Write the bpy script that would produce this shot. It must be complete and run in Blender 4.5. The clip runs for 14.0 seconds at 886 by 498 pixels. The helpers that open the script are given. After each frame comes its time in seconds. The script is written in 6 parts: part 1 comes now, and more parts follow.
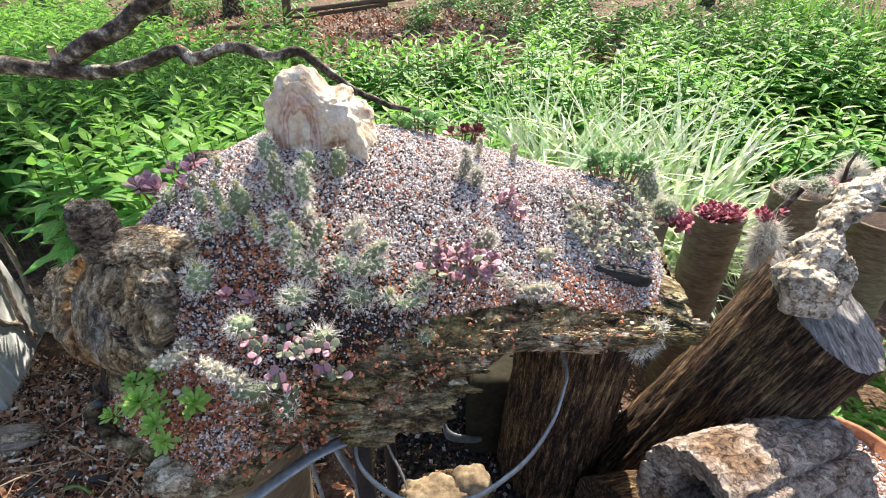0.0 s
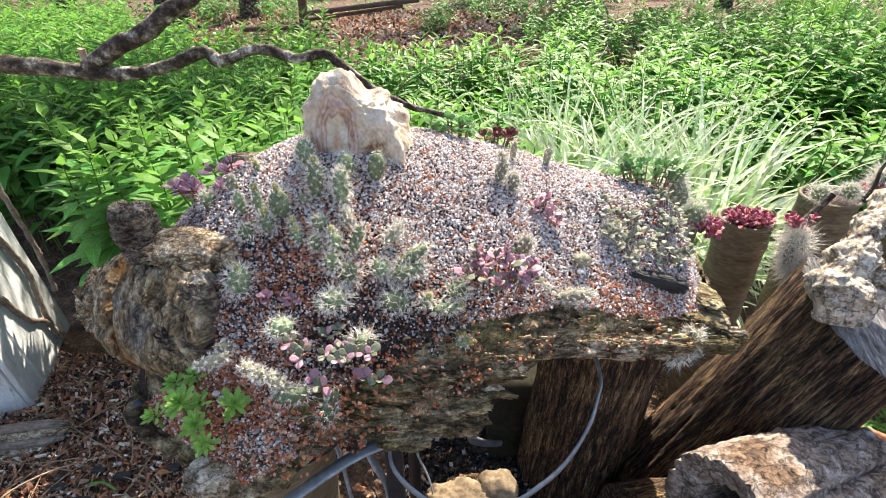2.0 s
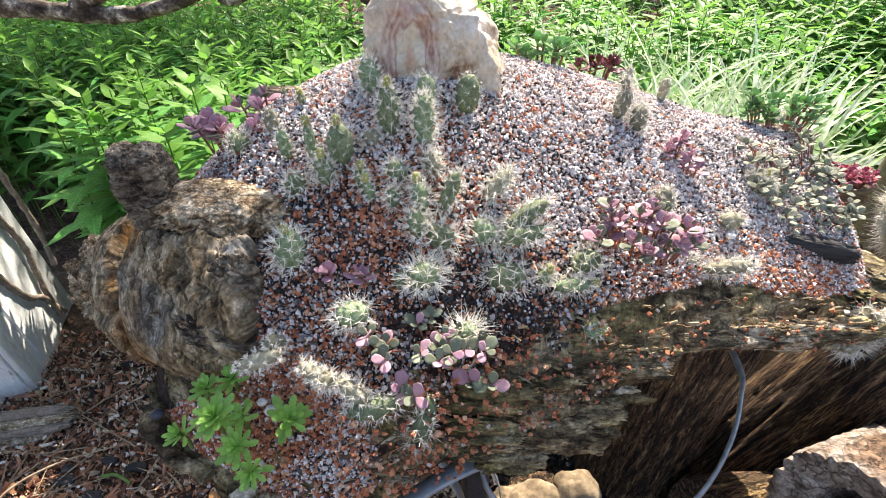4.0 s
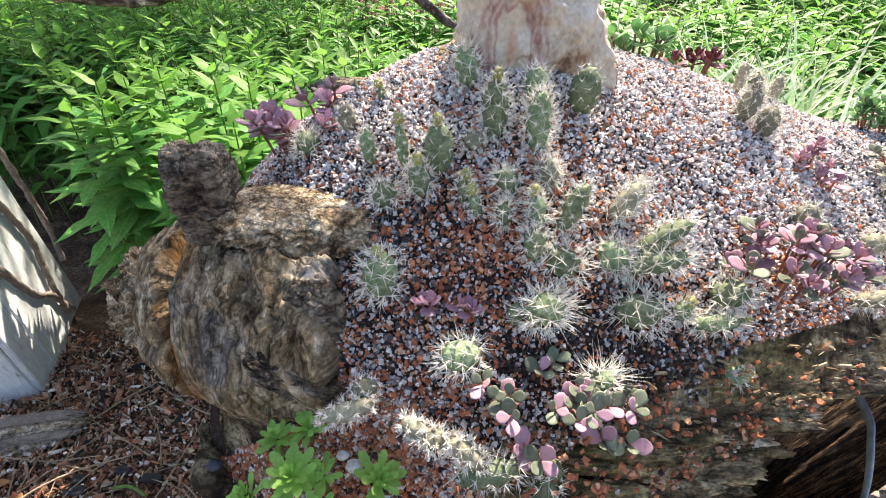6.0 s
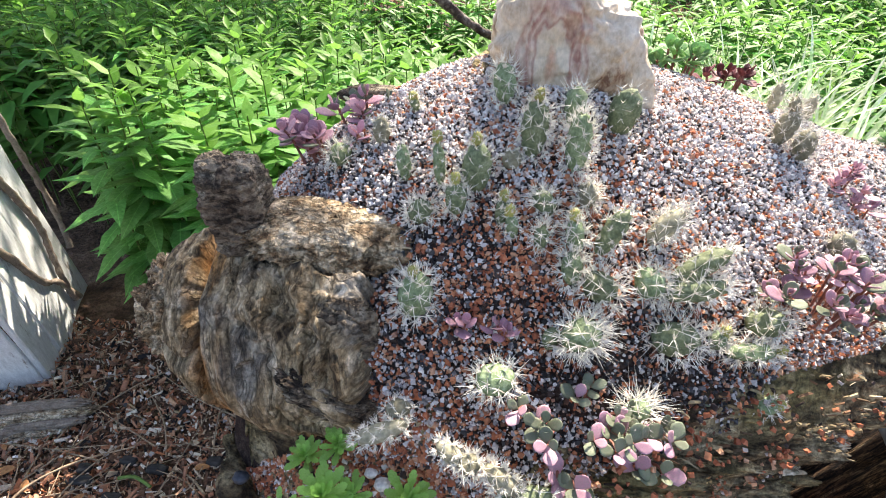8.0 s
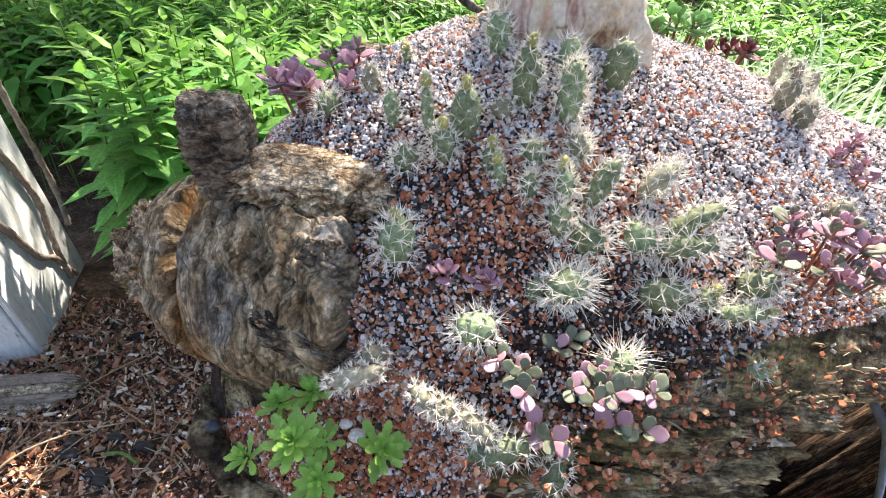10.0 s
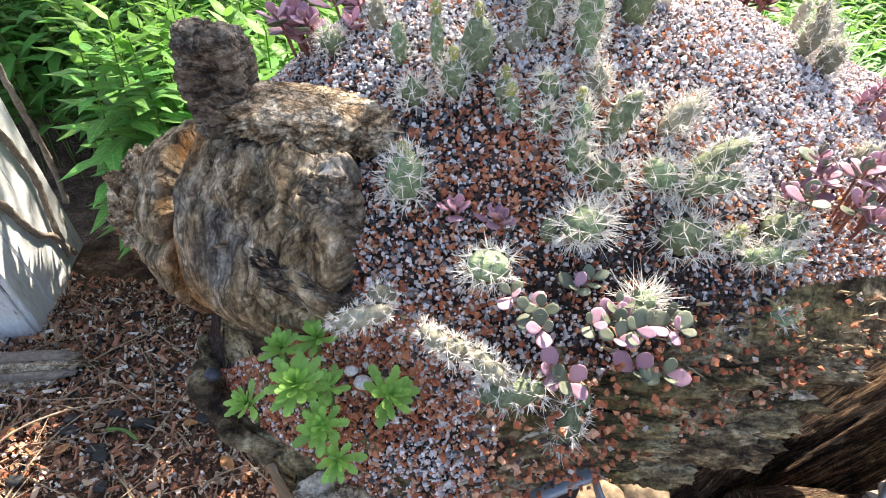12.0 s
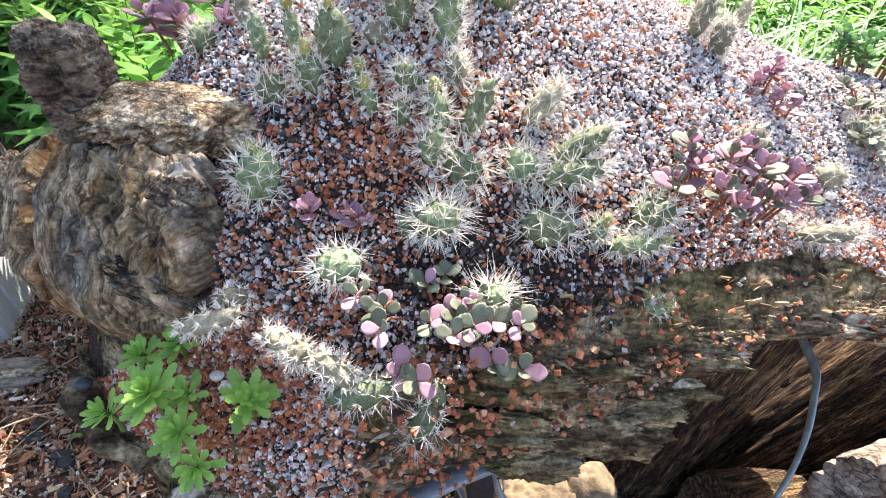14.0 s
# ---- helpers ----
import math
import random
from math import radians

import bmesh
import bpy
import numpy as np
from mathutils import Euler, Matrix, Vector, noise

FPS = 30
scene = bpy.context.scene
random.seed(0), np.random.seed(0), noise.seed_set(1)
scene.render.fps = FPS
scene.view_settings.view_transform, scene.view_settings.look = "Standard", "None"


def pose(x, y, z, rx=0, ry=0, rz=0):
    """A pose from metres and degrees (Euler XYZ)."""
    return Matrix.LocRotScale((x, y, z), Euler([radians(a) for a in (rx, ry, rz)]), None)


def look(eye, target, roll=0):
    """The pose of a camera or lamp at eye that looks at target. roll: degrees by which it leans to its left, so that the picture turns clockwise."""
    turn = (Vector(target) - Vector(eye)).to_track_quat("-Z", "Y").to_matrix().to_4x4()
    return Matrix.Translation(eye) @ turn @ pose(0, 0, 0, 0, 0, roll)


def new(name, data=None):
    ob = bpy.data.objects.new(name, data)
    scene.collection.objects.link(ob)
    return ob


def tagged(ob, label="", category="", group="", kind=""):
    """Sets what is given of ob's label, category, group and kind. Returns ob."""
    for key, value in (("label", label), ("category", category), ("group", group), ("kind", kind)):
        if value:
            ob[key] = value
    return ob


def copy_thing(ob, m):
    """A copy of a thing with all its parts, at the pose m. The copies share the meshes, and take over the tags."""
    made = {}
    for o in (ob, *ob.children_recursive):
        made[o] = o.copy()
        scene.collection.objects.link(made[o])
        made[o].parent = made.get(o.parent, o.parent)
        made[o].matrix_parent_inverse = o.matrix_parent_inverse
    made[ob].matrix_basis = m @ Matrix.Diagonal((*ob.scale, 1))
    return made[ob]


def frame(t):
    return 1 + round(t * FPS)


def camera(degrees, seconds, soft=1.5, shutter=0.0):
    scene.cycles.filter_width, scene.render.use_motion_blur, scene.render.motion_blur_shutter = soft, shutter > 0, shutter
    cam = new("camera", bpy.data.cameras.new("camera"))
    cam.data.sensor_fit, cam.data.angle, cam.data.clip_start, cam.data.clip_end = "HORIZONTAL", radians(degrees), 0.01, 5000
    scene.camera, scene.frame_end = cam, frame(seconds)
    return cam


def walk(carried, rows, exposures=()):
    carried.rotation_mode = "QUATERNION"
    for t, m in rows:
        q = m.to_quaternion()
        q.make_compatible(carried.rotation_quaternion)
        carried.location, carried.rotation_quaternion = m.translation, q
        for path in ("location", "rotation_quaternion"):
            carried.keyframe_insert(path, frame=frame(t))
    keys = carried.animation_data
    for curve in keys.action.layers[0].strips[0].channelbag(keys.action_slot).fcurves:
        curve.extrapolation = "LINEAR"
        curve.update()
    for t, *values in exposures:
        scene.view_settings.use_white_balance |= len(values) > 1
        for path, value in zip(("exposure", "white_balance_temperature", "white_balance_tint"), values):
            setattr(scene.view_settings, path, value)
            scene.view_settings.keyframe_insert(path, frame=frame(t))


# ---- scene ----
cam = camera(83.2, 14.0, soft=1.0)
METRES, EYE, TILT, LEAN, TURN = 0.75, 1.66, -31.0, 0.0, 0.0
ROWS = [
    (0.0, 0.0, 0.0, 0.0, 0.0, 0.0, 0.0),
    (0.5, -0.0083, -0.0042, 0.0029, -0.0, 0.03, 0.03),
    (1.0, -0.0238, -0.0088, 0.0078, 0.3, 0.06, -0.05),
    (1.5, -0.0381, -0.0089, 0.0073, 0.98, 0.09, -0.31),
    (2.0, -0.0579, 0.0041, 0.0068, 1.23, 0.13, -0.59),
    (2.5, -0.1121, 0.073, -0.016, 1.42, -0.47, -0.84),
    (3.0, -0.1598, 0.1543, -0.0298, 1.41, -1.89, 0.02),
    (5.5, -0.3648, 0.3787, 0.0146, 1.47, -3.5, -0.93),
    (6.0, -0.3993, 0.3977, 0.014, 1.45, -3.73, -1.22),
    (6.5, -0.4325, 0.4032, 0.0198, 1.52, -4.3, -2.07),
    (7.0, -0.4475, 0.3988, 0.0191, 1.56, -4.38, -2.64),
    (7.5, -0.4544, 0.4006, 0.0301, 1.59, -4.59, -2.95),
    (8.0, -0.4441, 0.4048, 0.0453, 1.63, -4.54, -3.0),
    (10.5, -0.4165, 0.4207, -0.0315, 2.1, -4.33, -5.19),
    (11.0, -0.416, 0.4259, -0.0403, 2.11, -4.32, -5.17),
    (11.5, -0.4267, 0.4377, -0.0722, 2.11, -4.64, -5.17),
    (12.0, -0.4242, 0.4406, -0.0823, 2.11, -5.42, -5.16),
    (12.5, -0.4067, 0.4415, -0.0869, 2.08, -5.99, -5.04),
    (13.0, -0.3881, 0.4433, -0.0932, 2.01, -6.36, -4.65),
    (13.5, -0.3413, 0.447, -0.0815, 1.9, -6.32, -4.1),
    (14.0, -0.2718, 0.4595, -0.0663, 1.76, -6.35, -3.22),
]
walk(cam, [(t, pose(0, 0, EYE, TILT, LEAN, TURN) @ pose(METRES * x, METRES * y, METRES * z, 90 + pitch, roll, yaw)) for t, x, y, z, yaw, pitch, roll in ROWS],
     exposures=[(0.0, 1.34, 7200, 12), (3.0, 1.46, 7220, 13), (6.0, 1.5, 7250, 14), (8.0, 1.58, 7230, 14), (11.0, 1.72, 7280, 15), (14.0, 1.84, 7020, 15)])


# ---- light ----
SUN_DIR = Vector((0.22, 0.7, 0.8)).normalized()  # towards the sun
world = bpy.data.worlds.new("world")
scene.world = world
world.use_nodes = True
wn = world.node_tree.nodes
sky = wn.new("ShaderNodeTexSky")
sky.sky_type = "NISHITA"
sky.sun_disc = False
sky.air_density, sky.dust_density = 0.8, 1.6
sky.sun_elevation = math.asin(SUN_DIR.z)
sky.sun_rotation = math.atan2(SUN_DIR.x, SUN_DIR.y)
world.node_tree.links.new(sky.outputs[0], wn["Background"].inputs[0])
wn["Background"].inputs[1].default_value = 0.138
sun = new("sun", bpy.data.lights.new("sun", "SUN"))
sun.data.energy, sun.data.angle, sun.data.color = 4.7, radians(0.6), (1.0, 0.95, 0.86)
sun.matrix_world = look(SUN_DIR * 30, (0, 0, 0))


# ---- materials ----
def mat(name, cols, scale=(20, 20, 20), detail=9.0, rough=0.8, bump=0.4, bump_scale=None, dist=0.003, vary=0.0, fine=0.25,
        through_light=0.0, metal=0.0, coords="Object", warp=0.0, spec=0.3, hue=0.0, second=None, cracks=None, grain=0.0):
    """A procedural surface: a coarse noise through a colour ramp, a finer one for grain and relief, and a spread of values from piece to piece."""
    m = bpy.data.materials.new(name)
    m.use_nodes = True
    n, l = m.node_tree.nodes, m.node_tree.links
    b = n["Principled BSDF"]
    tc, mp = n.new("ShaderNodeTexCoord"), n.new("ShaderNodeMapping")
    mp.inputs["Scale"].default_value = scale
    l.new(tc.outputs[coords], mp.inputs[0])
    n1 = n.new("ShaderNodeTexNoise")
    n1.inputs["Scale"].default_value, n1.inputs["Detail"].default_value = 1.0, detail
    n1.inputs["Roughness"].default_value, n1.inputs["Distortion"].default_value = 0.7, warp
    l.new(mp.outputs[0], n1.inputs["Vector"])
    ramp = n.new("ShaderNodeValToRGB")
    e = ramp.color_ramp.elements
    while len(e) < len(cols):
        e.new(0.5)
    for i, c in enumerate(cols):
        pos, rgb = c if len(c) == 2 else (0.3 + 0.4 * i / max(1, len(cols) - 1), c)
        e[i].position, e[i].color = pos, (*rgb, 1)
    l.new(n1.outputs["Fac"], ramp.inputs[0])
    colour = ramp.outputs[0]
    if second:
        # large patches of another tone: colours, size of the patches, where they begin and end
        cols2, size2, lo, hi = second
        n3, r3, m3, mx = n.new("ShaderNodeTexNoise"), n.new("ShaderNodeValToRGB"), n.new("ShaderNodeMapRange"), n.new("ShaderNodeMix")
        n3.inputs["Scale"].default_value, n3.inputs["Detail"].default_value = size2, 4.0
        l.new(tc.outputs["Object"], n3.inputs["Vector"])
        r3.color_ramp.elements[0].position, r3.color_ramp.elements[1].position = 0.36, 0.66
        r3.color_ramp.elements[0].color, r3.color_ramp.elements[1].color = (*cols2[0], 1), (*cols2[1], 1)
        l.new(n1.outputs["Fac"], r3.inputs[0])
        m3.inputs["From Min"].default_value, m3.inputs["From Max"].default_value = lo, hi
        l.new(n3.outputs["Fac"], m3.inputs["Value"])
        mx.data_type = "RGBA"
        l.new(m3.outputs[0], mx.inputs[0])
        l.new(colour, mx.inputs[6])
        l.new(r3.outputs[0], mx.inputs[7])
        colour = mx.outputs[2]
    n2 = n.new("ShaderNodeTexNoise")
    n2.inputs["Scale"].default_value, n2.inputs["Detail"].default_value = bump_scale or 5.0, 5.0
    l.new(mp.outputs[0], n2.inputs["Vector"])
    hsv = n.new("ShaderNodeHueSaturation")
    l.new(colour, hsv.inputs["Color"])
    mr = n.new("ShaderNodeMapRange")
    mr.inputs["From Min"].default_value, mr.inputs["From Max"].default_value = 0.3, 0.7
    mr.inputs["To Min"].default_value, mr.inputs["To Max"].default_value = 1 - fine, 1 + fine
    l.new(n2.outputs["Fac"], mr.inputs["Value"])
    value = mr.outputs[0]
    if vary:
        geo, info, add, fr = n.new("ShaderNodeNewGeometry"), n.new("ShaderNodeObjectInfo"), n.new("ShaderNodeMath"), n.new("ShaderNodeMath")
        fr.operation = "FRACT"
        l.new(geo.outputs["Random Per Island"], add.inputs[0])
        l.new(info.outputs["Random"], add.inputs[1])
        l.new(add.outputs[0], fr.inputs[0])
        mv, mul = n.new("ShaderNodeMapRange"), n.new("ShaderNodeMath")
        mv.inputs["To Min"].default_value, mv.inputs["To Max"].default_value = 1 - vary, 1 + vary
        mul.operation = "MULTIPLY"
        l.new(fr.outputs[0], mv.inputs["Value"])
        l.new(value, mul.inputs[0])
        l.new(mv.outputs[0], mul.inputs[1])
        value = mul.outputs[0]
        if hue:
            mh = n.new("ShaderNodeMapRange")
            mh.inputs["To Min"].default_value, mh.inputs["To Max"].default_value = 0.5 - hue, 0.5 + hue
            l.new(fr.outputs[0], mh.inputs["Value"])
            l.new(mh.outputs[0], hsv.inputs["Hue"])
    crack_height = None
    if grain:
        # fine speckle, the same in all directions
        n5, m5, k5 = n.new("ShaderNodeTexNoise"), n.new("ShaderNodeMapRange"), n.new("ShaderNodeMath")
        n5.inputs["Scale"].default_value, n5.inputs["Detail"].default_value, n5.inputs["Roughness"].default_value = 190.0, 5.0, 0.75
        l.new(tc.outputs["Object"], n5.inputs["Vector"])
        m5.inputs["From Min"].default_value, m5.inputs["From Max"].default_value = 0.36, 0.64
        m5.inputs["To Min"].default_value, m5.inputs["To Max"].default_value = 1 - grain, 1 + grain
        l.new(n5.outputs["Fac"], m5.inputs["Value"])
        k5.operation = "MULTIPLY"
        l.new(value, k5.inputs[0])
        l.new(m5.outputs[0], k5.inputs[1])
        value = k5.outputs[0]
    if cracks:
        # a net of splits: its scale, the width and the depth of tone
        cs, cw, cd = cracks
        mc, vo, m6, k6, sw = n.new("ShaderNodeMapping"), n.new("ShaderNodeTexVoronoi"), n.new("ShaderNodeMapRange"), n.new("ShaderNodeMath"), n.new("ShaderNodeVectorMath")
        mc.inputs["Scale"].default_value = cs
        l.new(tc.outputs[coords], mc.inputs[0])
        sw.operation = "MULTIPLY_ADD"
        sw.inputs[1].default_value = (1.3, 1.3, 1.3)
        l.new(n2.outputs["Color"], sw.inputs[0])
        l.new(mc.outputs[0], sw.inputs[2])
        vo.feature = "DISTANCE_TO_EDGE"
        vo.inputs["Scale"].default_value = 1.0
        l.new(sw.outputs[0], vo.inputs["Vector"])
        m6.inputs["From Max"].default_value = cw
        m6.inputs["To Min"].default_value, m6.inputs["To Max"].default_value = 1 - cd, 1.0
        l.new(vo.outputs["Distance"], m6.inputs["Value"])
        k6.operation = "MULTIPLY"
        l.new(value, k6.inputs[0])
        l.new(m6.outputs[0], k6.inputs[1])
        value, crack_height = k6.outputs[0], m6.outputs[0]
    l.new(value, hsv.inputs["Value"])
    l.new(hsv.outputs[0], b.inputs["Base Color"])
    b.inputs["Roughness"].default_value, b.inputs["Metallic"].default_value = rough, metal
    b.inputs["Specular IOR Level"].default_value = spec
    if bump:
        bp = n.new("ShaderNodeBump")
        bp.inputs["Strength"].default_value, bp.inputs["Distance"].default_value = bump, dist
        hs = n.new("ShaderNodeMath")
        l.new(n1.outputs["Fac"], hs.inputs[0])
        l.new(n2.outputs["Fac"], hs.inputs[1])
        height = hs.outputs[0]
        if crack_height:
            ad = n.new("ShaderNodeMath")
            l.new(height, ad.inputs[0])
            l.new(crack_height, ad.inputs[1])
            height = ad.outputs[0]
        l.new(height, bp.inputs["Height"])
        l.new(bp.outputs[0], b.inputs["Normal"])
    if through_light:
        tr, mix = n.new("ShaderNodeBsdfTranslucent"), n.new("ShaderNodeMixShader")
        l.new(hsv.outputs[0], tr.inputs[0])
        mix.inputs[0].default_value = through_light
        l.new(b.outputs[0], mix.inputs[1])
        l.new(tr.outputs[0], mix.inputs[2])
        l.new(mix.outputs[0], n["Material Output"].inputs[0])
    return m


def chips_mat(name, cols, rough=0.8):
    """Loose stone: one of the given colours for each grain, by steps (upper bound, colour)."""
    m = bpy.data.materials.new(name)
    m.use_nodes = True
    n, l = m.node_tree.nodes, m.node_tree.links
    b = n["Principled BSDF"]
    geo, ramp = n.new("ShaderNodeNewGeometry"), n.new("ShaderNodeValToRGB")
    ramp.color_ramp.interpolation = "CONSTANT"
    e = ramp.color_ramp.elements
    while len(e) < len(cols):
        e.new(0.5)
    for i, (pos, rgb) in enumerate(cols):
        e[i].position, e[i].color = pos, (*rgb, 1)
    l.new(geo.outputs["Random Per Island"], ramp.inputs[0])
    tc, nz, mr, hsv = n.new("ShaderNodeTexCoord"), n.new("ShaderNodeTexNoise"), n.new("ShaderNodeMapRange"), n.new("ShaderNodeHueSaturation")
    nz.inputs["Scale"].default_value, nz.inputs["Detail"].default_value = 260, 4
    l.new(tc.outputs["Object"], nz.inputs["Vector"])
    mr.inputs["From Min"].default_value, mr.inputs["From Max"].default_value = 0.3, 0.7
    mr.inputs["To Min"].default_value, mr.inputs["To Max"].default_value = 0.7, 1.2
    l.new(nz.outputs["Fac"], mr.inputs["Value"])
    l.new(mr.outputs[0], hsv.inputs["Value"])
    l.new(ramp.outputs[0], hsv.inputs["Color"])
    l.new(hsv.outputs[0], b.inputs["Base Color"])
    b.inputs["Roughness"].default_value, b.inputs["Specular IOR Level"].default_value = rough, 0.35
    return m


def onyx_mat():
    """Cream stone with rose and ochre bands round a small eye, and veins down the flank."""
    m = mat("banded_stone", [(0.36, (0.2, 0.1, 0.06)), (0.43, (0.46, 0.34, 0.23)), (0.53, (0.62, 0.52, 0.4)), (0.68, (0.76, 0.7, 0.6))], (26, 26, 16), rough=0.55, bump=0.5, bump_scale=9, dist=0.003, fine=0.15)
    n, l = m.node_tree.nodes, m.node_tree.links
    hsv = next(x for x in n if x.type == "HUE_SAT")
    base = hsv.inputs["Color"].links[0].from_socket
    tc, mp = n.new("ShaderNodeTexCoord"), n.new("ShaderNodeMapping")
    mp.inputs["Location"].default_value = (0.04, 0, 0.012)
    mp.inputs["Scale"].default_value = (1.25, 0.12, 0.62)
    l.new(tc.outputs["Object"], mp.inputs[0])
    wz, wa, off, ln = n.new("ShaderNodeTexNoise"), n.new("ShaderNodeVectorMath"), n.new("ShaderNodeVectorMath"), n.new("ShaderNodeVectorMath")
    wz.inputs["Scale"].default_value, wz.inputs["Detail"].default_value = 55.0, 3.0
    l.new(mp.outputs[0], wz.inputs["Vector"])
    wa.operation, off.operation, ln.operation = "MULTIPLY_ADD", "SUBTRACT", "LENGTH"
    wa.inputs[1].default_value, off.inputs[1].default_value = (0.024, 0.024, 0.024), (0.012, 0.012, 0.012)
    l.new(wz.outputs["Color"], wa.inputs[0])
    l.new(mp.outputs[0], wa.inputs[2])
    l.new(wa.outputs[0], off.inputs[0])
    l.new(off.outputs[0], ln.inputs[0])
    far, r = n.new("ShaderNodeMapRange"), n.new("ShaderNodeValToRGB")
    far.inputs["From Max"].default_value = 0.06
    l.new(ln.outputs["Value"], far.inputs["Value"])
    e = r.color_ramp.elements
    for pos, c in ((0.1, (0.55, 0.22, 0.1)), (0.2, (0.66, 0.54, 0.38)), (0.4, (0.7, 0.6, 0.46)), (0.46, (0.36, 0.13, 0.11)), (0.52, (0.66, 0.5, 0.4)), (0.6, (0.4, 0.17, 0.15)), (0.66, (0.68, 0.56, 0.45)),
                   (0.74, (0.42, 0.2, 0.17)), (0.8, (0.66, 0.54, 0.42))):
        e.new(pos).color = (*c, 1)
    e[0].color, e[-1].color = (0.5, 0.2, 0.08, 1), (0.66, 0.55, 0.43, 1)
    l.new(far.outputs[0], r.inputs[0])
    fade = n.new("ShaderNodeMapRange")
    fade.inputs["From Min"].default_value, fade.inputs["From Max"].default_value = 0.042, 0.056
    fade.inputs["To Min"].default_value, fade.inputs["To Max"].default_value = 0.6, 0.0
    l.new(ln.outputs["Value"], fade.inputs["Value"])
    mx = n.new("ShaderNodeMix")
    mx.data_type = "RGBA"
    l.new(fade.outputs[0], mx.inputs[0])
    l.new(base, mx.inputs[6])
    l.new(r.outputs[0], mx.inputs[7])
    l.new(mx.outputs[2], hsv.inputs["Color"])
    return m


def burl_mat():
    """Grey swirled burl wood: brown in the seam beside the first roll and rust-orange along the underside, grown into streaks."""
    m = mat("swirled_burl_wood", [(0.35, (0.04, 0.026, 0.014)), (0.45, (0.2, 0.14, 0.075)), (0.54, (0.38, 0.29, 0.175)), (0.66, (0.6, 0.5, 0.36))], (17, 7, 1), rough=0.85,
            bump=0.9, bump_scale=3.0, dist=0.004, fine=0.35, warp=0.4, coords="UV", second=(((0.07, 0.062, 0.052), (0.4, 0.36, 0.3)), 14.0, 0.5, 0.66), cracks=((14, 7, 1), 0.1, 0.5), grain=0.45)
    n, l = m.node_tree.nodes, m.node_tree.links
    hsv = next(x for x in n if x.type == "HUE_SAT")
    base = hsv.inputs["Color"].links[0].from_socket
    uv, mp, nz, sep = n.new("ShaderNodeUVMap"), n.new("ShaderNodeMapping"), n.new("ShaderNodeTexNoise"), n.new("ShaderNodeSeparateXYZ")
    mp.inputs["Scale"].default_value = (26, 3, 1)
    l.new(uv.outputs[0], mp.inputs[0])
    nz.inputs["Scale"].default_value, nz.inputs["Detail"].default_value = 1.0, 6.0
    l.new(mp.outputs[0], nz.inputs["Vector"])
    l.new(uv.outputs[0], sep.inputs[0])

    def step(value, lo, hi):
        k = n.new("ShaderNodeMapRange")
        k.interpolation_type = "SMOOTHSTEP"
        k.inputs["From Min"].default_value, k.inputs["From Max"].default_value = lo, hi
        l.new(value, k.inputs["Value"])
        return k.outputs[0]

    def maths(op, a, b):
        k = n.new("ShaderNodeMath")
        k.operation = op
        l.new(a, k.inputs[0])
        l.new(b, k.inputs[1])
        return k.outputs[0]
    streak = step(nz.outputs["Fac"], 0.4, 0.56)
    below = step(sep.outputs[1], 1.1, 1.3)
    seam = maths("MULTIPLY", step(sep.outputs[0], 0.3, 0.37), step(sep.outputs[0], 0.52, 0.42))
    rust = maths("MULTIPLY", maths("MAXIMUM", below, seam), streak)
    r = n.new("ShaderNodeValToRGB")
    e = r.color_ramp.elements
    e[0].position, e[1].position = 0.38, 0.64
    e[0].color, e[1].color = (0.05, 0.022, 0.009, 1), (0.44, 0.22, 0.075, 1)
    l.new(nz.outputs["Fac"], r.inputs[0])
    mx = n.new("ShaderNodeMix")
    mx.data_type = "RGBA"
    l.new(rust, mx.inputs[0])
    l.new(base, mx.inputs[6])
    l.new(r.outputs[0], mx.inputs[7])
    l.new(mx.outputs[2], hsv.inputs["Color"])
    return m


M_PALE_GRIT = chips_mat("pale_grit", [(0, (0.84, 0.81, 0.79)), (0.26, (0.66, 0.62, 0.6)), (0.48, (0.44, 0.41, 0.41)), (0.6, (0.66, 0.53, 0.46)),
                                      (0.76, (0.3, 0.28, 0.28)), (0.87, (0.09, 0.088, 0.09)), (0.93, (0.46, 0.25, 0.17))])
# black grains that also darken the gravel where shade lies among the cacti
M_DARK_GRIT = chips_mat("dark_soil_shade_grit", [(0, (0.018, 0.018, 0.02)), (0.34, (0.06, 0.06, 0.065)), (0.52, (0.2, 0.195, 0.2)), (0.68, (0.6, 0.58, 0.57)), (0.9, (0.16, 0.075, 0.05))], 0.6)
M_BLACK_GRIT = chips_mat("black_gravel", [(0, (0.012, 0.012, 0.013)), (0.5, (0.03, 0.03, 0.032)), (0.86, (0.1, 0.095, 0.09)), (0.96, (0.4, 0.38, 0.36))], 0.8)
M_RED_GRIT = chips_mat("red_lava_grit", [(0, (0.44, 0.15, 0.075)), (0.3, (0.54, 0.22, 0.11)), (0.55, (0.3, 0.095, 0.05)), (0.72, (0.6, 0.34, 0.21)),
                                         (0.86, (0.07, 0.05, 0.045)), (0.94, (0.55, 0.5, 0.46))], 0.9)
M_BED = mat("gritty_soil", [(0.008, 0.006, 0.005), (0.035, 0.02, 0.015), (0.11, 0.08, 0.062)], (140, 140, 140), rough=0.95, bump=0.8, bump_scale=3)
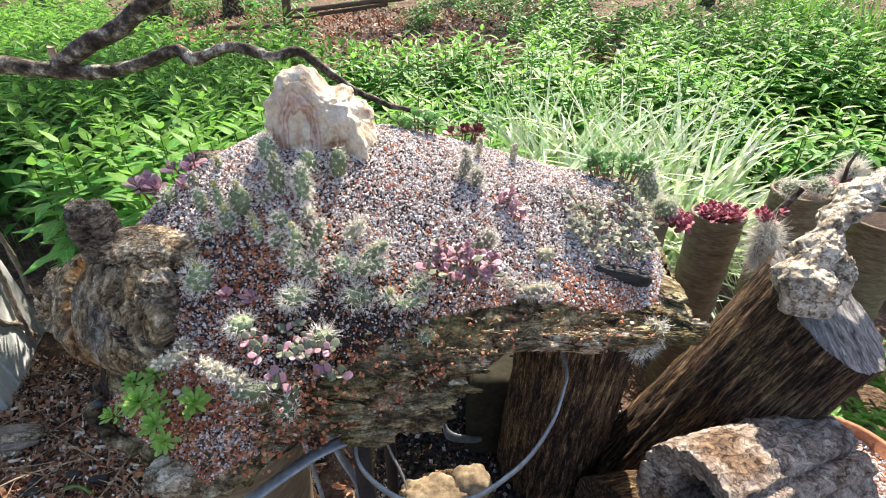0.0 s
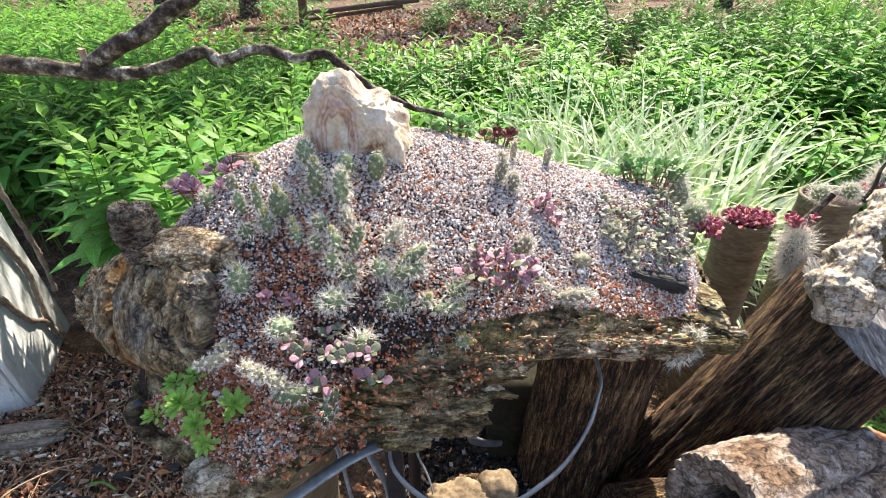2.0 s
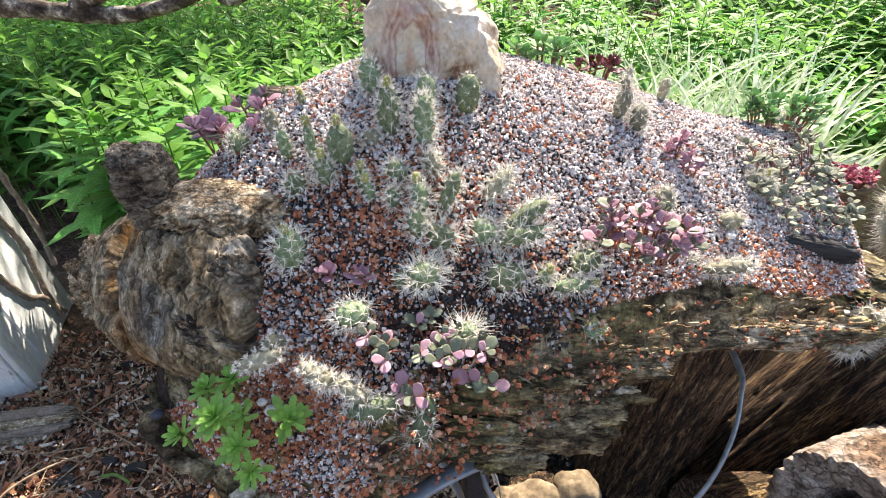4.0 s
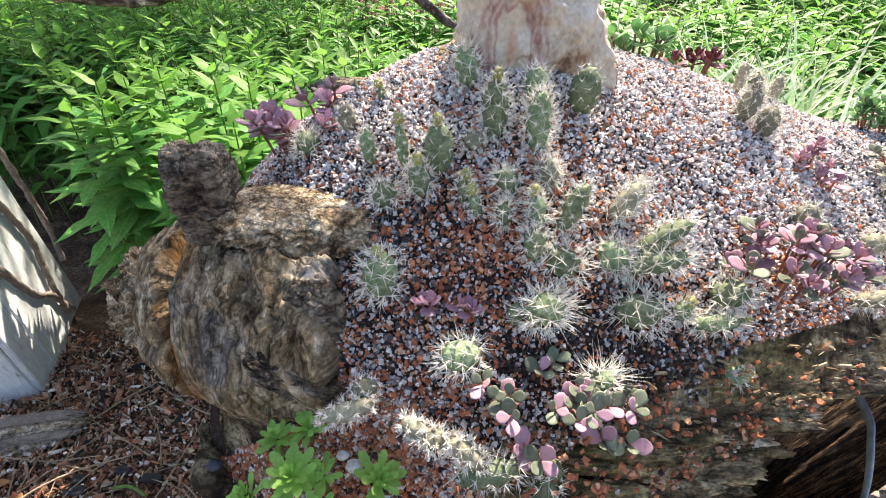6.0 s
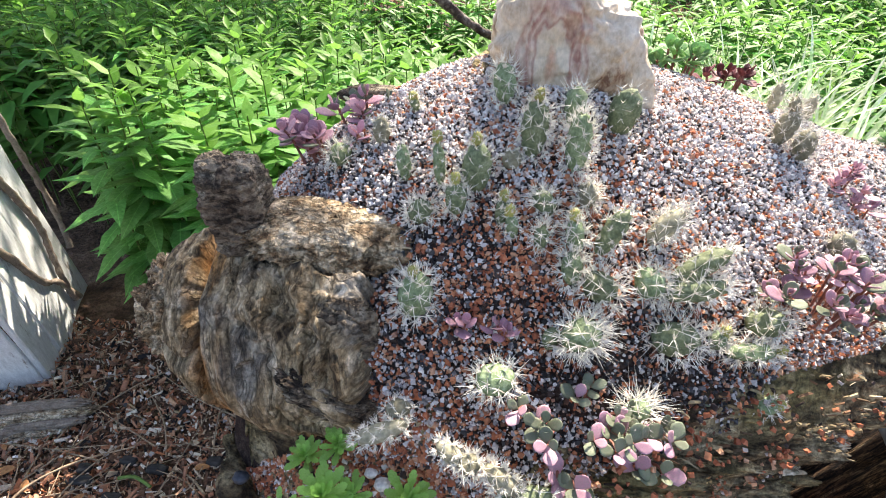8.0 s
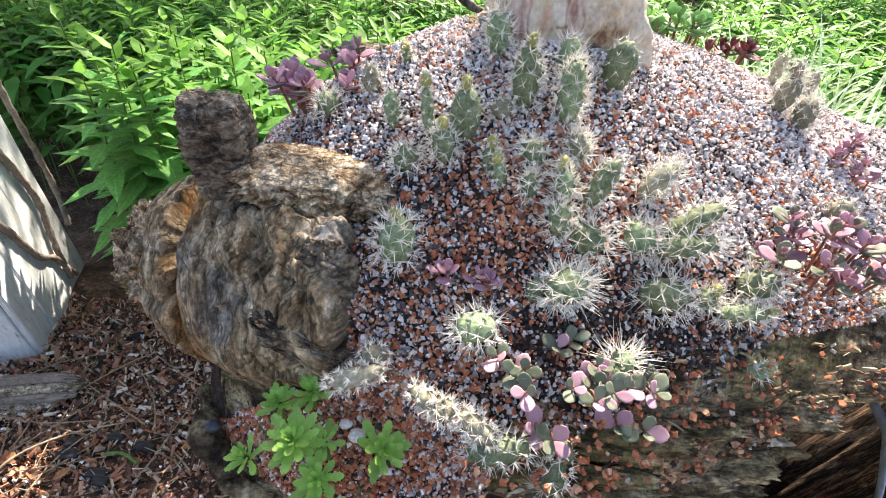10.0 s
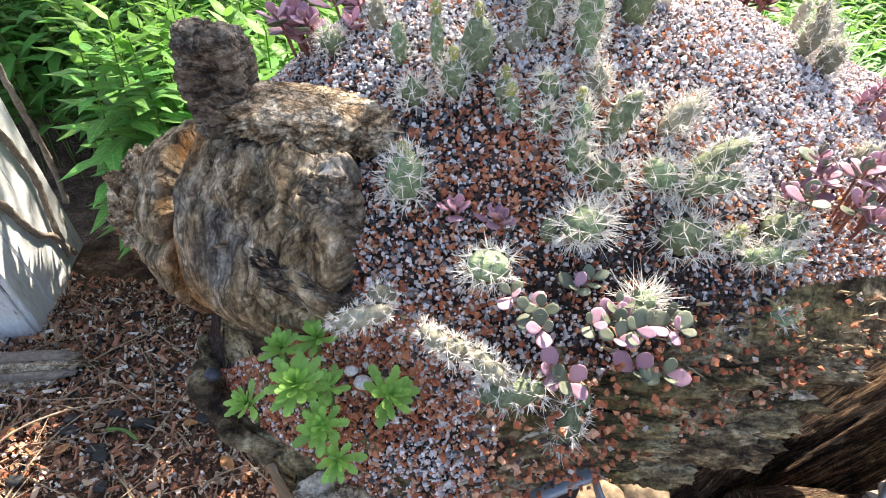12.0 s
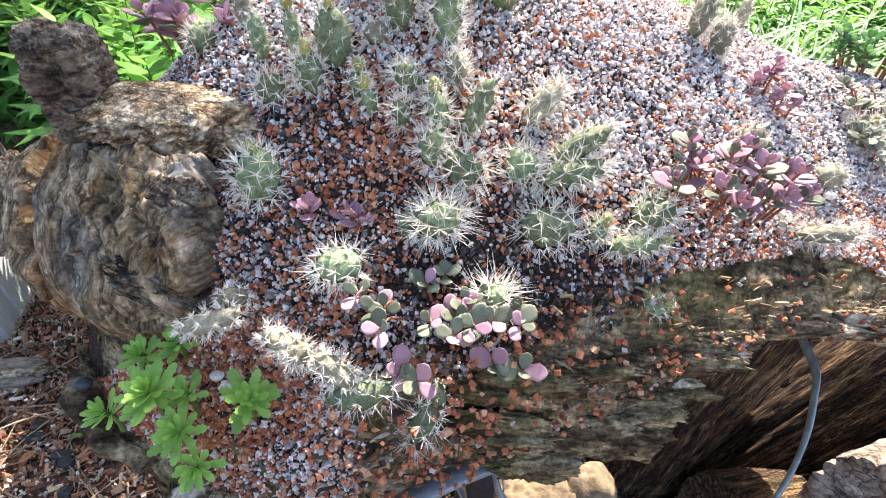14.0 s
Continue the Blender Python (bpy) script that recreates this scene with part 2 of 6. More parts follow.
M_LOG = mat("weathered_log_wood", [(0.36, (0.022, 0.014, 0.009)), (0.44, (0.13, 0.092, 0.05)), (0.53, (0.33, 0.26, 0.15)), (0.64, (0.54, 0.46, 0.31))], (15, 24, 34), rough=0.95,
            bump=1.0, bump_scale=2.4, dist=0.006, fine=0.42, warp=0.6, vary=0.25, second=(((0.045, 0.032, 0.016), (0.36, 0.3, 0.13)), 9.0, 0.48, 0.62), cracks=((22, 34, 48), 0.2, 0.5), grain=0.6)
M_BURL = burl_mat()
M_ROT = mat("rust_orange_rotten_fibre", [(0.38, (0.02, 0.011, 0.006)), (0.47, (0.11, 0.055, 0.024)), (0.57, (0.24, 0.13, 0.055)), (0.68, (0.34, 0.24, 0.13))], (22, 60, 60), rough=0.9, bump=0.9, bump_scale=3, dist=0.004, fine=0.45, warp=0.5, grain=0.5, cracks=((18, 50, 50), 0.08, 0.7))
M_LICHEN_BARK = mat("crumbling_tan_bark", [(0.34, (0.08, 0.05, 0.03)), (0.43, (0.3, 0.22, 0.14)), (0.53, (0.5, 0.42, 0.3)), (0.64, (0.68, 0.61, 0.5))], (34, 34, 50), rough=0.95,
                    bump=0.9, bump_scale=3.5, dist=0.005, fine=0.3, warp=0.4, cracks=((26, 26, 40), 0.07, 0.55), grain=0.3)
M_LEDGE = mat("crumbling_ledge_bark", [(0.35, (0.07, 0.04, 0.022)), (0.44, (0.32, 0.21, 0.115)), (0.53, (0.54, 0.42, 0.27)), (0.64, (0.7, 0.6, 0.45))], (45, 45, 50), rough=0.95,
              bump=0.9, bump_scale=3.0, dist=0.005, fine=0.4, warp=0.4, cracks=((24, 30, 60), 0.13, 0.5), grain=0.5)
M_PALE_BARK = mat("pale_knobbly_bark", [(0.34, (0.14, 0.1, 0.07)), (0.44, (0.42, 0.35, 0.26)), (0.54, (0.62, 0.55, 0.45)), (0.66, (0.76, 0.7, 0.6))], (22, 22, 22), rough=0.95,
                  bump=1.0, bump_scale=4, dist=0.006, fine=0.3, warp=0.4, cracks=((24, 24, 24), 0.06, 0.6), grain=0.25)
M_KNOB = mat("dark_grey_knot_wood", [(0.37, (0.025, 0.018, 0.013)), (0.47, (0.13, 0.1, 0.072)), (0.56, (0.24, 0.2, 0.145)), (0.66, (0.36, 0.31, 0.24))], (40, 40, 70), rough=0.9, bump=0.9, bump_scale=3, dist=0.004, fine=0.35, cracks=((30, 30, 50), 0.07, 0.5), grain=0.3)
M_TRUNK = mat("dark_split_trunk_wood", [(0.4, (0.012, 0.007, 0.005)), (0.48, (0.08, 0.044, 0.025)), (0.57, (0.18, 0.108, 0.06)), (0.68, (0.38, 0.27, 0.16))], (90, 90, 9), rough=0.85,
              bump=1.0, bump_scale=4, dist=0.008, fine=0.5, warp=0.15, second=(((0.07, 0.04, 0.018), (0.4, 0.27, 0.13)), 4.5, 0.5, 0.68), cracks=((48, 48, 3.5), 0.1, 0.9), grain=0.5)
M_ENDGRAIN = mat("grey_cut_end_grain", [(0.36, (0.03, 0.03, 0.03)), (0.5, (0.15, 0.145, 0.145)), (0.66, (0.34, 0.33, 0.32))], (14, 60, 30), rough=0.85, bump=0.5, bump_scale=4, fine=0.3, warp=0.4, cracks=((5, 16, 5), 0.04, 0.8), grain=0.35)
M_FLAKY = mat("flaky_pale_bark", [(0.3, (0.06, 0.04, 0.03)), (0.43, (0.22, 0.165, 0.13)), (0.58, (0.36, 0.31, 0.27)), (0.75, (0.48, 0.44, 0.4))], (26, 26, 30), rough=0.9, bump=1.0,
              bump_scale=2.2, dist=0.008, fine=0.35, warp=0.5, cracks=((30, 30, 12), 0.06, 0.5), grain=0.35, second=(((0.05, 0.03, 0.02), (0.26, 0.17, 0.11)), 5.0, 0.5, 0.6))
M_ROCK = onyx_mat()
M_TAN_ROCK = mat("tan_rough_stone", [(0.08, 0.055, 0.035), (0.2, 0.15, 0.095), (0.34, 0.28, 0.19)], (25, 25, 25), rough=0.9, bump=0.8, bump_scale=3)
M_CACTUS = mat("grey_green_cactus_skin", [(0.075, 0.105, 0.055), (0.17, 0.22, 0.115), (0.33, 0.385, 0.25)], (160, 160, 160), rough=0.7, bump=0.4, bump_scale=3, dist=0.001, vary=0.3, hue=0.02)
M_CACTUS_DRY = mat("dry_grey_cactus_skin", [(0.15, 0.14, 0.09), (0.27, 0.26, 0.18), (0.42, 0.41, 0.33)], (90, 90, 90), rough=0.85, bump=0.5, bump_scale=3, dist=0.001, vary=0.25)
M_SPINE = mat("ivory_spine", [(0.7, 0.65, 0.53), (0.88, 0.86, 0.8)], (60, 60, 60), rough=0.5, bump=0, vary=0.2)
M_BUD = mat("yellow_green_bud", [(0.18, 0.24, 0.06), (0.36, 0.36, 0.11), (0.42, 0.22, 0.12)], (320, 320, 320), rough=0.6, bump=0.3, vary=0.2)
M_SEDUM = mat("purple_sedum_leaf", [(0.36, (0.33, 0.33, 0.25)), (0.46, (0.44, 0.29, 0.34)), (0.56, (0.58, 0.28, 0.39)), (0.66, (0.68, 0.38, 0.36))], (45, 45, 45), rough=0.4, bump=0.15, vary=0.3,
              through_light=0.2, hue=0.025)
M_SEDUM_PINK = mat("pale_pink_sedum_leaf", [(0.36, (0.42, 0.3, 0.31)), (0.5, (0.58, 0.32, 0.41)), (0.66, (0.72, 0.5, 0.52))], (45, 45, 45), rough=0.4, bump=0.15, vary=0.3, through_light=0.3, hue=0.02)
M_SEDUM_LIME = mat("bright_green_sedum_leaf", [(0.36, (0.16, 0.34, 0.12)), (0.5, (0.26, 0.46, 0.2)), (0.66, (0.44, 0.6, 0.34))], (45, 45, 45), rough=0.4, bump=0.15, vary=0.25, through_light=0.5)
M_SEDUM_GREEN = mat("dusky_green_sedum_leaf", [(0.3, (0.1, 0.16, 0.08)), (0.5, (0.18, 0.22, 0.14)), (0.7, (0.3, 0.2, 0.21))], (35, 35, 35), rough=0.45, bump=0.15, vary=0.25, through_light=0.2)
M_SEDUM_GREY = mat("dull_grey_green_sedum_leaf", [(0.34, (0.13, 0.16, 0.1)), (0.5, (0.23, 0.26, 0.18)), (0.66, (0.34, 0.28, 0.25))], (60, 60, 60), rough=0.6, bump=0.2, vary=0.35, through_light=0.1)
M_SEDUM_RED = mat("crimson_sedum_leaf", [(0.34, (0.24, 0.045, 0.09)), (0.5, (0.42, 0.11, 0.17)), (0.6, (0.55, 0.2, 0.22)), (0.72, (0.6, 0.24, 0.14))], (40, 40, 40), rough=0.45, bump=0.1, vary=0.35, through_light=0.3, hue=0.02)
M_SEDUM_DARK = mat("dark_maroon_sedum_leaf", [(0.1, 0.03, 0.035), (0.2, 0.055, 0.06)], (50, 50, 50), rough=0.45, bump=0.1, vary=0.3, through_light=0.15)
M_ROSETTE = mat("bright_green_rosette_leaf", [(0.17, 0.42, 0.055), (0.3, 0.56, 0.12), (0.5, 0.7, 0.28)], (70, 70, 70), rough=0.45, bump=0.15, vary=0.2, through_light=0.25)
M_STEM = mat("red_brown_sedum_stem", [(0.2, 0.07, 0.06), (0.34, 0.15, 0.1)], (80, 80, 80), rough=0.6, bump=0.2)
M_LEAF = mat("green_lance_leaf", [(0.11, 0.3, 0.065), (0.165, 0.39, 0.1), (0.24, 0.48, 0.15)], (9, 9, 9), rough=0.45, bump=0.25, bump_scale=6, vary=0.3, through_light=0.5, hue=0.015, fine=0.12, spec=0.3)
def veined(m):
    """A paler midrib and slanting side veins, along the leaf's own length."""
    n, l = m.node_tree.nodes, m.node_tree.links
    hsv = next(x for x in n if x.type == "HUE_SAT")
    value = hsv.inputs["Value"].links[0].from_socket
    tc, sep, ab = n.new("ShaderNodeTexCoord"), n.new("ShaderNodeSeparateXYZ"), n.new("ShaderNodeMath")
    l.new(tc.outputs["Object"], sep.inputs[0])
    ab.operation = "ABSOLUTE"
    l.new(sep.outputs[0], ab.inputs[0])
    rib, side, wave, vein, k1, k2 = (n.new("ShaderNode" + t) for t in ("MapRange", "Math", "Math", "MapRange", "Math", "Math"))
    rib.inputs["From Min"].default_value, rib.inputs["From Max"].default_value = 0.003, 0.012
    rib.inputs["To Min"].default_value, rib.inputs["To Max"].default_value = 1.45, 1.0
    l.new(ab.outputs[0], rib.inputs["Value"])
    side.operation, side.inputs[1].default_value = "MULTIPLY_ADD", -0.9
    l.new(ab.outputs[0], side.inputs[0])
    l.new(sep.outputs[1], side.inputs[2])
    wave.operation, wave.inputs[1].default_value = "PINGPONG", 0.045
    l.new(side.outputs[0], wave.inputs[0])
    vein.inputs["From Max"].default_value = 0.012
    vein.inputs["To Min"].default_value, vein.inputs["To Max"].default_value = 0.82, 1.0
    l.new(wave.outputs[0], vein.inputs["Value"])
    k1.operation = k2.operation = "MULTIPLY"
    l.new(rib.outputs[0], k1.inputs[0])
    l.new(vein.outputs[0], k1.inputs[1])
    l.new(k1.outputs[0], k2.inputs[0])
    l.new(value, k2.inputs[1])
    l.new(k2.outputs[0], hsv.inputs["Value"])


veined(M_LEAF)
M_LEAF_TIP = mat("young_yellow_green_leaf", [(0.13, 0.33, 0.05), (0.22, 0.44, 0.09)], (12, 12, 12), rough=0.45, bump=0.2, bump_scale=6, vary=0.25, through_light=0.55, fine=0.1)
M_LEAF_FAR = mat("far_green_leaf", [(0.06, 0.2, 0.033), (0.105, 0.285, 0.055), (0.19, 0.39, 0.092)], (2.5, 2.5, 2.5), rough=0.55, bump=0.0, vary=0.4, through_light=0.35, hue=0.02, fine=0.15)
M_GREEN_STEM = mat("green_plant_stem", [(0.07, 0.14, 0.03), (0.13, 0.2, 0.05)], (20, 20, 20), rough=0.6, bump=0.1)
M_GRASS = mat("pale_striped_grass_blade", [(0.36, (0.26, 0.47, 0.13)), (0.46, (0.5, 0.65, 0.34)), (0.54, (0.8, 0.86, 0.7))], (8, 8, 8), rough=0.4, bump=0.1, vary=0.3, through_light=0.5, hue=0.015)
M_BRANCH = mat("dark_branch_bark_with_lichen", [(0.4, (0.016, 0.011, 0.008)), (0.5, (0.06, 0.042, 0.032)), (0.59, (0.2, 0.17, 0.135)), (0.65, (0.5, 0.47, 0.4))], (16, 16, 16), rough=0.85, bump=0.8,
               bump_scale=6, dist=0.004, fine=0.4, grain=0.3)
M_CLAY = mat("dull_brown_stoneware", [(0.1, 0.075, 0.045), (0.165, 0.128, 0.08), (0.23, 0.185, 0.12)], (9, 9, 40), rough=0.65, bump=0.3, bump_scale=4)
M_TERRACOTTA = mat("orange_terracotta", [(0.4, 0.15, 0.08), (0.5, 0.22, 0.12)], (20, 20, 20), rough=0.8, bump=0.3)
M_STEEL = mat("dull_blue_grey_strap_steel", [(0.2, 0.23, 0.26), (0.34, 0.38, 0.42)], (15, 15, 15), rough=0.4, bump=0.15, metal=0.35)
M_BLACK_STEEL = mat("black_painted_iron", [(0.012, 0.013, 0.015), (0.03, 0.032, 0.036)], (30, 30, 30), rough=0.5, bump=0.3)
M_BOARD = mat("peeling_pale_grey_paint", [(0.34, (0.3, 0.28, 0.25)), (0.41, (0.64, 0.67, 0.67)), (0.7, (0.78, 0.81, 0.81))], (24, 24, 7), rough=0.75, bump=0.4, bump_scale=4, fine=0.08, grain=0.08)
M_VINE = mat("grey_dry_vine", [(0.16, 0.12, 0.09), (0.33, 0.28, 0.23)], (40, 40, 40), rough=0.95, bump=0.7)
M_GROUND = mat("leaf_litter_soil", [(0.3, (0.03, 0.018, 0.012)), (0.5, (0.12, 0.072, 0.048)), (0.7, (0.27, 0.18, 0.125))], (9, 9, 9), rough=0.95, bump=0.9, bump_scale=6, dist=0.03, fine=0.4, grain=0.3)
M_MULCH = chips_mat("wood_chip_mulch", [(0, (0.42, 0.2, 0.12)), (0.25, (0.2, 0.11, 0.07)), (0.4, (0.52, 0.3, 0.18)), (0.54, (0.62, 0.48, 0.34)), (0.7, (0.025, 0.022, 0.022)), (0.8, (0.72, 0.65, 0.55)), (0.9, (0.46, 0.18, 0.09))], 0.9)
M_SPLINTER = chips_mat("torn_wood_fibre", [(0, (0.26, 0.2, 0.11)), (0.28, (0.12, 0.08, 0.045)), (0.5, (0.36, 0.29, 0.17)), (0.68, (0.05, 0.033, 0.022)), (0.82, (0.2, 0.11, 0.06)), (0.93, (0.46, 0.4, 0.28))], 0.9)
M_TWIG = mat("pale_dry_twig", [(0.2, 0.13, 0.08), (0.45, 0.36, 0.25)], (30, 30, 30), rough=0.9, bump=0.4)
M_DRY_LEAF = mat("dry_orange_leaf", [(0.25, 0.1, 0.04), (0.45, 0.24, 0.1)], (30, 30, 30), rough=0.8, bump=0.3)
M_DARK_POT = mat("dark_olive_plastic", [(0.02, 0.019, 0.013), (0.038, 0.035, 0.024)], (10, 10, 10), rough=0.9, spec=0.1, bump=0.15)
M_WHITE_STONE = mat("white_quartz", [(0.62, 0.6, 0.57), (0.8, 0.78, 0.75)], (60, 60, 60), rough=0.6, bump=0.4)
M_BLUE_STONE = mat("blue_black_pebble", [(0.02, 0.024, 0.034), (0.06, 0.07, 0.09)], (60, 60, 60), rough=0.4, bump=0.2)
M_CHARRED = mat("charred_wood", [(0.012, 0.012, 0.013), (0.05, 0.048, 0.046)], (12, 60, 60), rough=0.7, bump=0.7, bump_scale=3)
M_FAR_WOOD = mat("weathered_far_timber", [(0.05, 0.035, 0.025), (0.16, 0.12, 0.09)], (6, 6, 20), rough=0.9, bump=0.5)


# ---- mesh helpers ----
RNG = np.random.default_rng(7)


def vnoise(p, seed=0):
    """Smooth value noise in -1..1 at the points p (n, 3)."""
    p = np.asarray(p, float) + 100.0 + seed * 17.31
    i = np.floor(p).astype(np.int64)
    f = p - i
    f = f * f * (3 - 2 * f)

    def h(a, b, c):
        v = (a * 374761393 + b * 668265263 + c * 2147483647 + seed * 974711) & 0x7FFFFFFF
        v = ((v ^ (v >> 13)) * 1274126177) & 0x7FFFFFFF
        return ((v ^ (v >> 16)) & 0xFFFF) / 32767.5 - 1
    out = 0
    for a in (0, 1):
        for b in (0, 1):
            for c in (0, 1):
                w = (f[:, 0] if a else 1 - f[:, 0]) * (f[:, 1] if b else 1 - f[:, 1]) * (f[:, 2] if c else 1 - f[:, 2])
                out = out + w * h(i[:, 0] + a, i[:, 1] + b, i[:, 2] + c)
    return out


def fbm(p, octaves=4, seed=0, ridged=False):
    p, out, amp = np.asarray(p, float), 0, 1.0
    for k in range(octaves):
        v = vnoise(p * 2 ** k, seed + k)
        out = out + amp * ((1 - 2 * np.abs(v)) if ridged else v)
        amp *= 0.5
    return out / 1.9


def mesh_of(name, verts, faces, material=None, smooth=True, uv=None):
    me = bpy.data.meshes.new(name)
    me.from_pydata(np.asarray(verts).tolist(), [], faces if isinstance(faces, list) else faces.tolist())
    if material:
        me.materials.append(material)
    if smooth:
        me.polygons.foreach_set("use_smooth", [True] * len(me.polygons))
    if uv is not None:
        layer = me.uv_layers.new(name="grain")
        idx = np.empty(len(me.loops), np.int32)
        me.loops.foreach_get("vertex_index", idx)
        layer.data.foreach_set("uv", np.asarray(uv, np.float32)[idx].ravel())
    me.update()
    return me


def part(name, me, parent, label=""):
    ob = new(name, me)
    ob.parent = parent
    return tagged(ob, label) if label else ob


def thing(name, label, category, at=(0, 0, 0), group="", kind=""):
    ob = new(name)
    ob.location = at
    ob.empty_display_size = 0.05
    return tagged(ob, label, category, group, kind)


def solid(name, me, label, category, at=(0, 0, 0), group="", kind=""):
    ob = new(name, me)
    ob.location = at
    return tagged(ob, label, category, group, kind)


def grid_faces(nu, nv, wrap_u=False, wrap_v=False):
    iu, iv = np.meshgrid(np.arange(nu if wrap_u else nu - 1), np.arange(nv if wrap_v else nv - 1), indexing="ij")
    iu, iv = iu.ravel(), iv.ravel()
    ju, jv = (iu + 1) % nu, (iv + 1) % nv
    return np.stack([iu * nv + iv, ju * nv + iv, ju * nv + jv, iu * nv + jv], 1)


def spline(pts, n):
    """A smooth line of n points through pts (any width)."""
    pts = np.asarray(pts, float)
    k = len(pts)
    t = np.linspace(0, k - 1, n)
    i = np.clip(np.floor(t).astype(int), 0, k - 2)
    f = (t - i)[:, None]
    p0, p1, p2, p3 = pts[np.maximum(i - 1, 0)], pts[i], pts[i + 1], pts[np.minimum(i + 2, k - 1)]
    return 0.5 * (2 * p1 + (p2 - p0) * f + (2 * p0 - 5 * p1 + 4 * p2 - p3) * f ** 2 + (3 * p1 - p0 - 3 * p2 + p3) * f ** 3)


def tube(pts, radii, n=60, sides=10, rough=0.0, freq=40.0, seed=0, flat=1.0):
    """Vertices and faces of a swept tube with closed ends; flat squeezes it to a strap."""
    c = spline(pts, n)
    r = np.interp(np.linspace(0, 1, n), np.linspace(0, 1, len(radii)), radii)
    tan = np.gradient(c, axis=0)
    tan /= np.linalg.norm(tan, axis=1)[:, None]
    ref = np.array([0.0, 0, 1]) if abs(tan[:, 2]).mean() < 0.8 else np.array([0.0, 1, 0])
    s = np.cross(tan, ref)
    s /= np.linalg.norm(s, axis=1)[:, None]
    u = np.cross(s, tan)
    a = np.linspace(0, 2 * np.pi, sides, endpoint=False)
    v = c[:, None] + r[:, None, None] * (np.cos(a)[None, :, None] * s[:, None] * flat + np.sin(a)[None, :, None] * u[:, None])
    v = v.reshape(-1, 3)
    if rough:
        d = v - np.repeat(c, sides, 0)
        d /= np.linalg.norm(d, axis=1)[:, None] + 1e-9
        v = v + d * (rough * fbm(v * freq, 3, seed))[:, None]
    f = grid_faces(n, sides, wrap_v=True).tolist()
    f.append(list(range(sides))[::-1])
    f.append(list(range((n - 1) * sides, n * sides)))
    return v, f


def joined(pieces):
    """Many (verts, faces) as one."""
    vs, fs, k = [], [], 0
    for v, f in pieces:
        vs.append(np.asarray(v))
        fs.extend([[i + k for i in q] for q in (f if isinstance(f, list) else f.tolist())])
        k += len(v)
    return np.concatenate(vs), fs


def ico(sub):
    bm = bmesh.new()
    bmesh.ops.create_icosphere(bm, subdivisions=sub, radius=1)
    v = np.array([x.co[:] for x in bm.verts])
    f = np.array([[q.index for q in p.verts] for p in bm.faces])
    bm.free()
    return v, f


ICO = {k: ico(k) for k in (1, 2, 3, 4, 5, 6)}


def lump(size, seed, sub=4, rough=0.12, freq=3.0, square=2.6, stretch=(1, 1, 1), flaky=0.0, flake_freq=6.0):
    """A rounded, uneven block of the given half sizes."""
    v, f = ICO[sub]
    r = (np.abs(v) ** square).sum(1) ** (-1 / square)
    p = v * r[:, None]
    p = p * (1 + rough * fbm(p * freq * np.array(stretch), 5, seed))[:, None]
    if flaky:
        p = p + v * (flaky * fbm(p * flake_freq * np.array(stretch), 5, seed + 50, ridged=True))[:, None]
    return p * np.array(size), f


def faceted(planes, sub=5, rough=0.02, freq=30.0, seed=0):
    """A stone cut by planes (normal, distance) round its middle, with a broken surface."""
    v, f = ICO[sub]
    n = np.array([p[0] for p in planes], float)
    n /= np.linalg.norm(n, axis=1)[:, None]
    d = np.array([p[1] for p in planes])
    k = v @ n.T
    r = np.where(k > 1e-3, d[None] / np.maximum(k, 1e-3), 9).min(1)
    p = v * r[:, None]
    p = p + v * (rough * fbm(p * freq, 4, seed))[:, None]
    return p, f


def scatter(base, at, size, spin, squash=(1, 1, 1)):
    """Copies of (verts, tris) at many places with random turns, as one vertex and face array."""
    v0, f0 = base
    n, k = len(at), len(v0)
    q = RNG.normal(size=(n, 4)) if spin is None else spin
    q = q / np.linalg.norm(q, axis=1)[:, None]
    w, x, y, z = q.T
    R = np.stack([np.stack([1 - 2 * (y * y + z * z), 2 * (x * y - z * w), 2 * (x * z + y * w)], 1),
                  np.stack([2 * (x * y + z * w), 1 - 2 * (x * x + z * z), 2 * (y * z - x * w)], 1),
                  np.stack([2 * (x * z - y * w), 2 * (y * z + x * w), 1 - 2 * (x * x + y * y)], 1)], 1)
    v = v0[None] * np.array(squash) * RNG.uniform(0.7, 1.3, (n, 1, 3)) + RNG.normal(scale=0.12, size=(n, k, 3))
    v = np.einsum("nij,nkj->nki", R, v) * np.asarray(size)[:, None, None] + np.asarray(at)[:, None]
    f = (f0[None] + (np.arange(n) * k)[:, None, None]).reshape(-1, f0.shape[1])
    return v.reshape(-1, 3), f


def big_mesh(name, v, f, material, smooth=False):
    me = bpy.data.meshes.new(name)
    k = f.shape[1]
    me.vertices.add(len(v))
    me.vertices.foreach_set("co", np.asarray(v, np.float32).ravel())
    me.loops.add(f.size)
    me.loops.foreach_set("vertex_index", f.astype(np.int32).ravel())
    me.polygons.add(len(f))
    me.polygons.foreach_set("loop_start", np.arange(0, f.size, k, dtype=np.int32))
    me.polygons.foreach_set("use_smooth", np.full(len(f), smooth))
    me.materials.append(material)
    me.update(calc_edges=True)
    return me


# ---- the ground ----
def spread(n, near, far):
    s = np.linspace(-1, 1, n)
    return np.sign(s) * near * np.sinh(np.abs(s) * np.arcsinh(far / near))


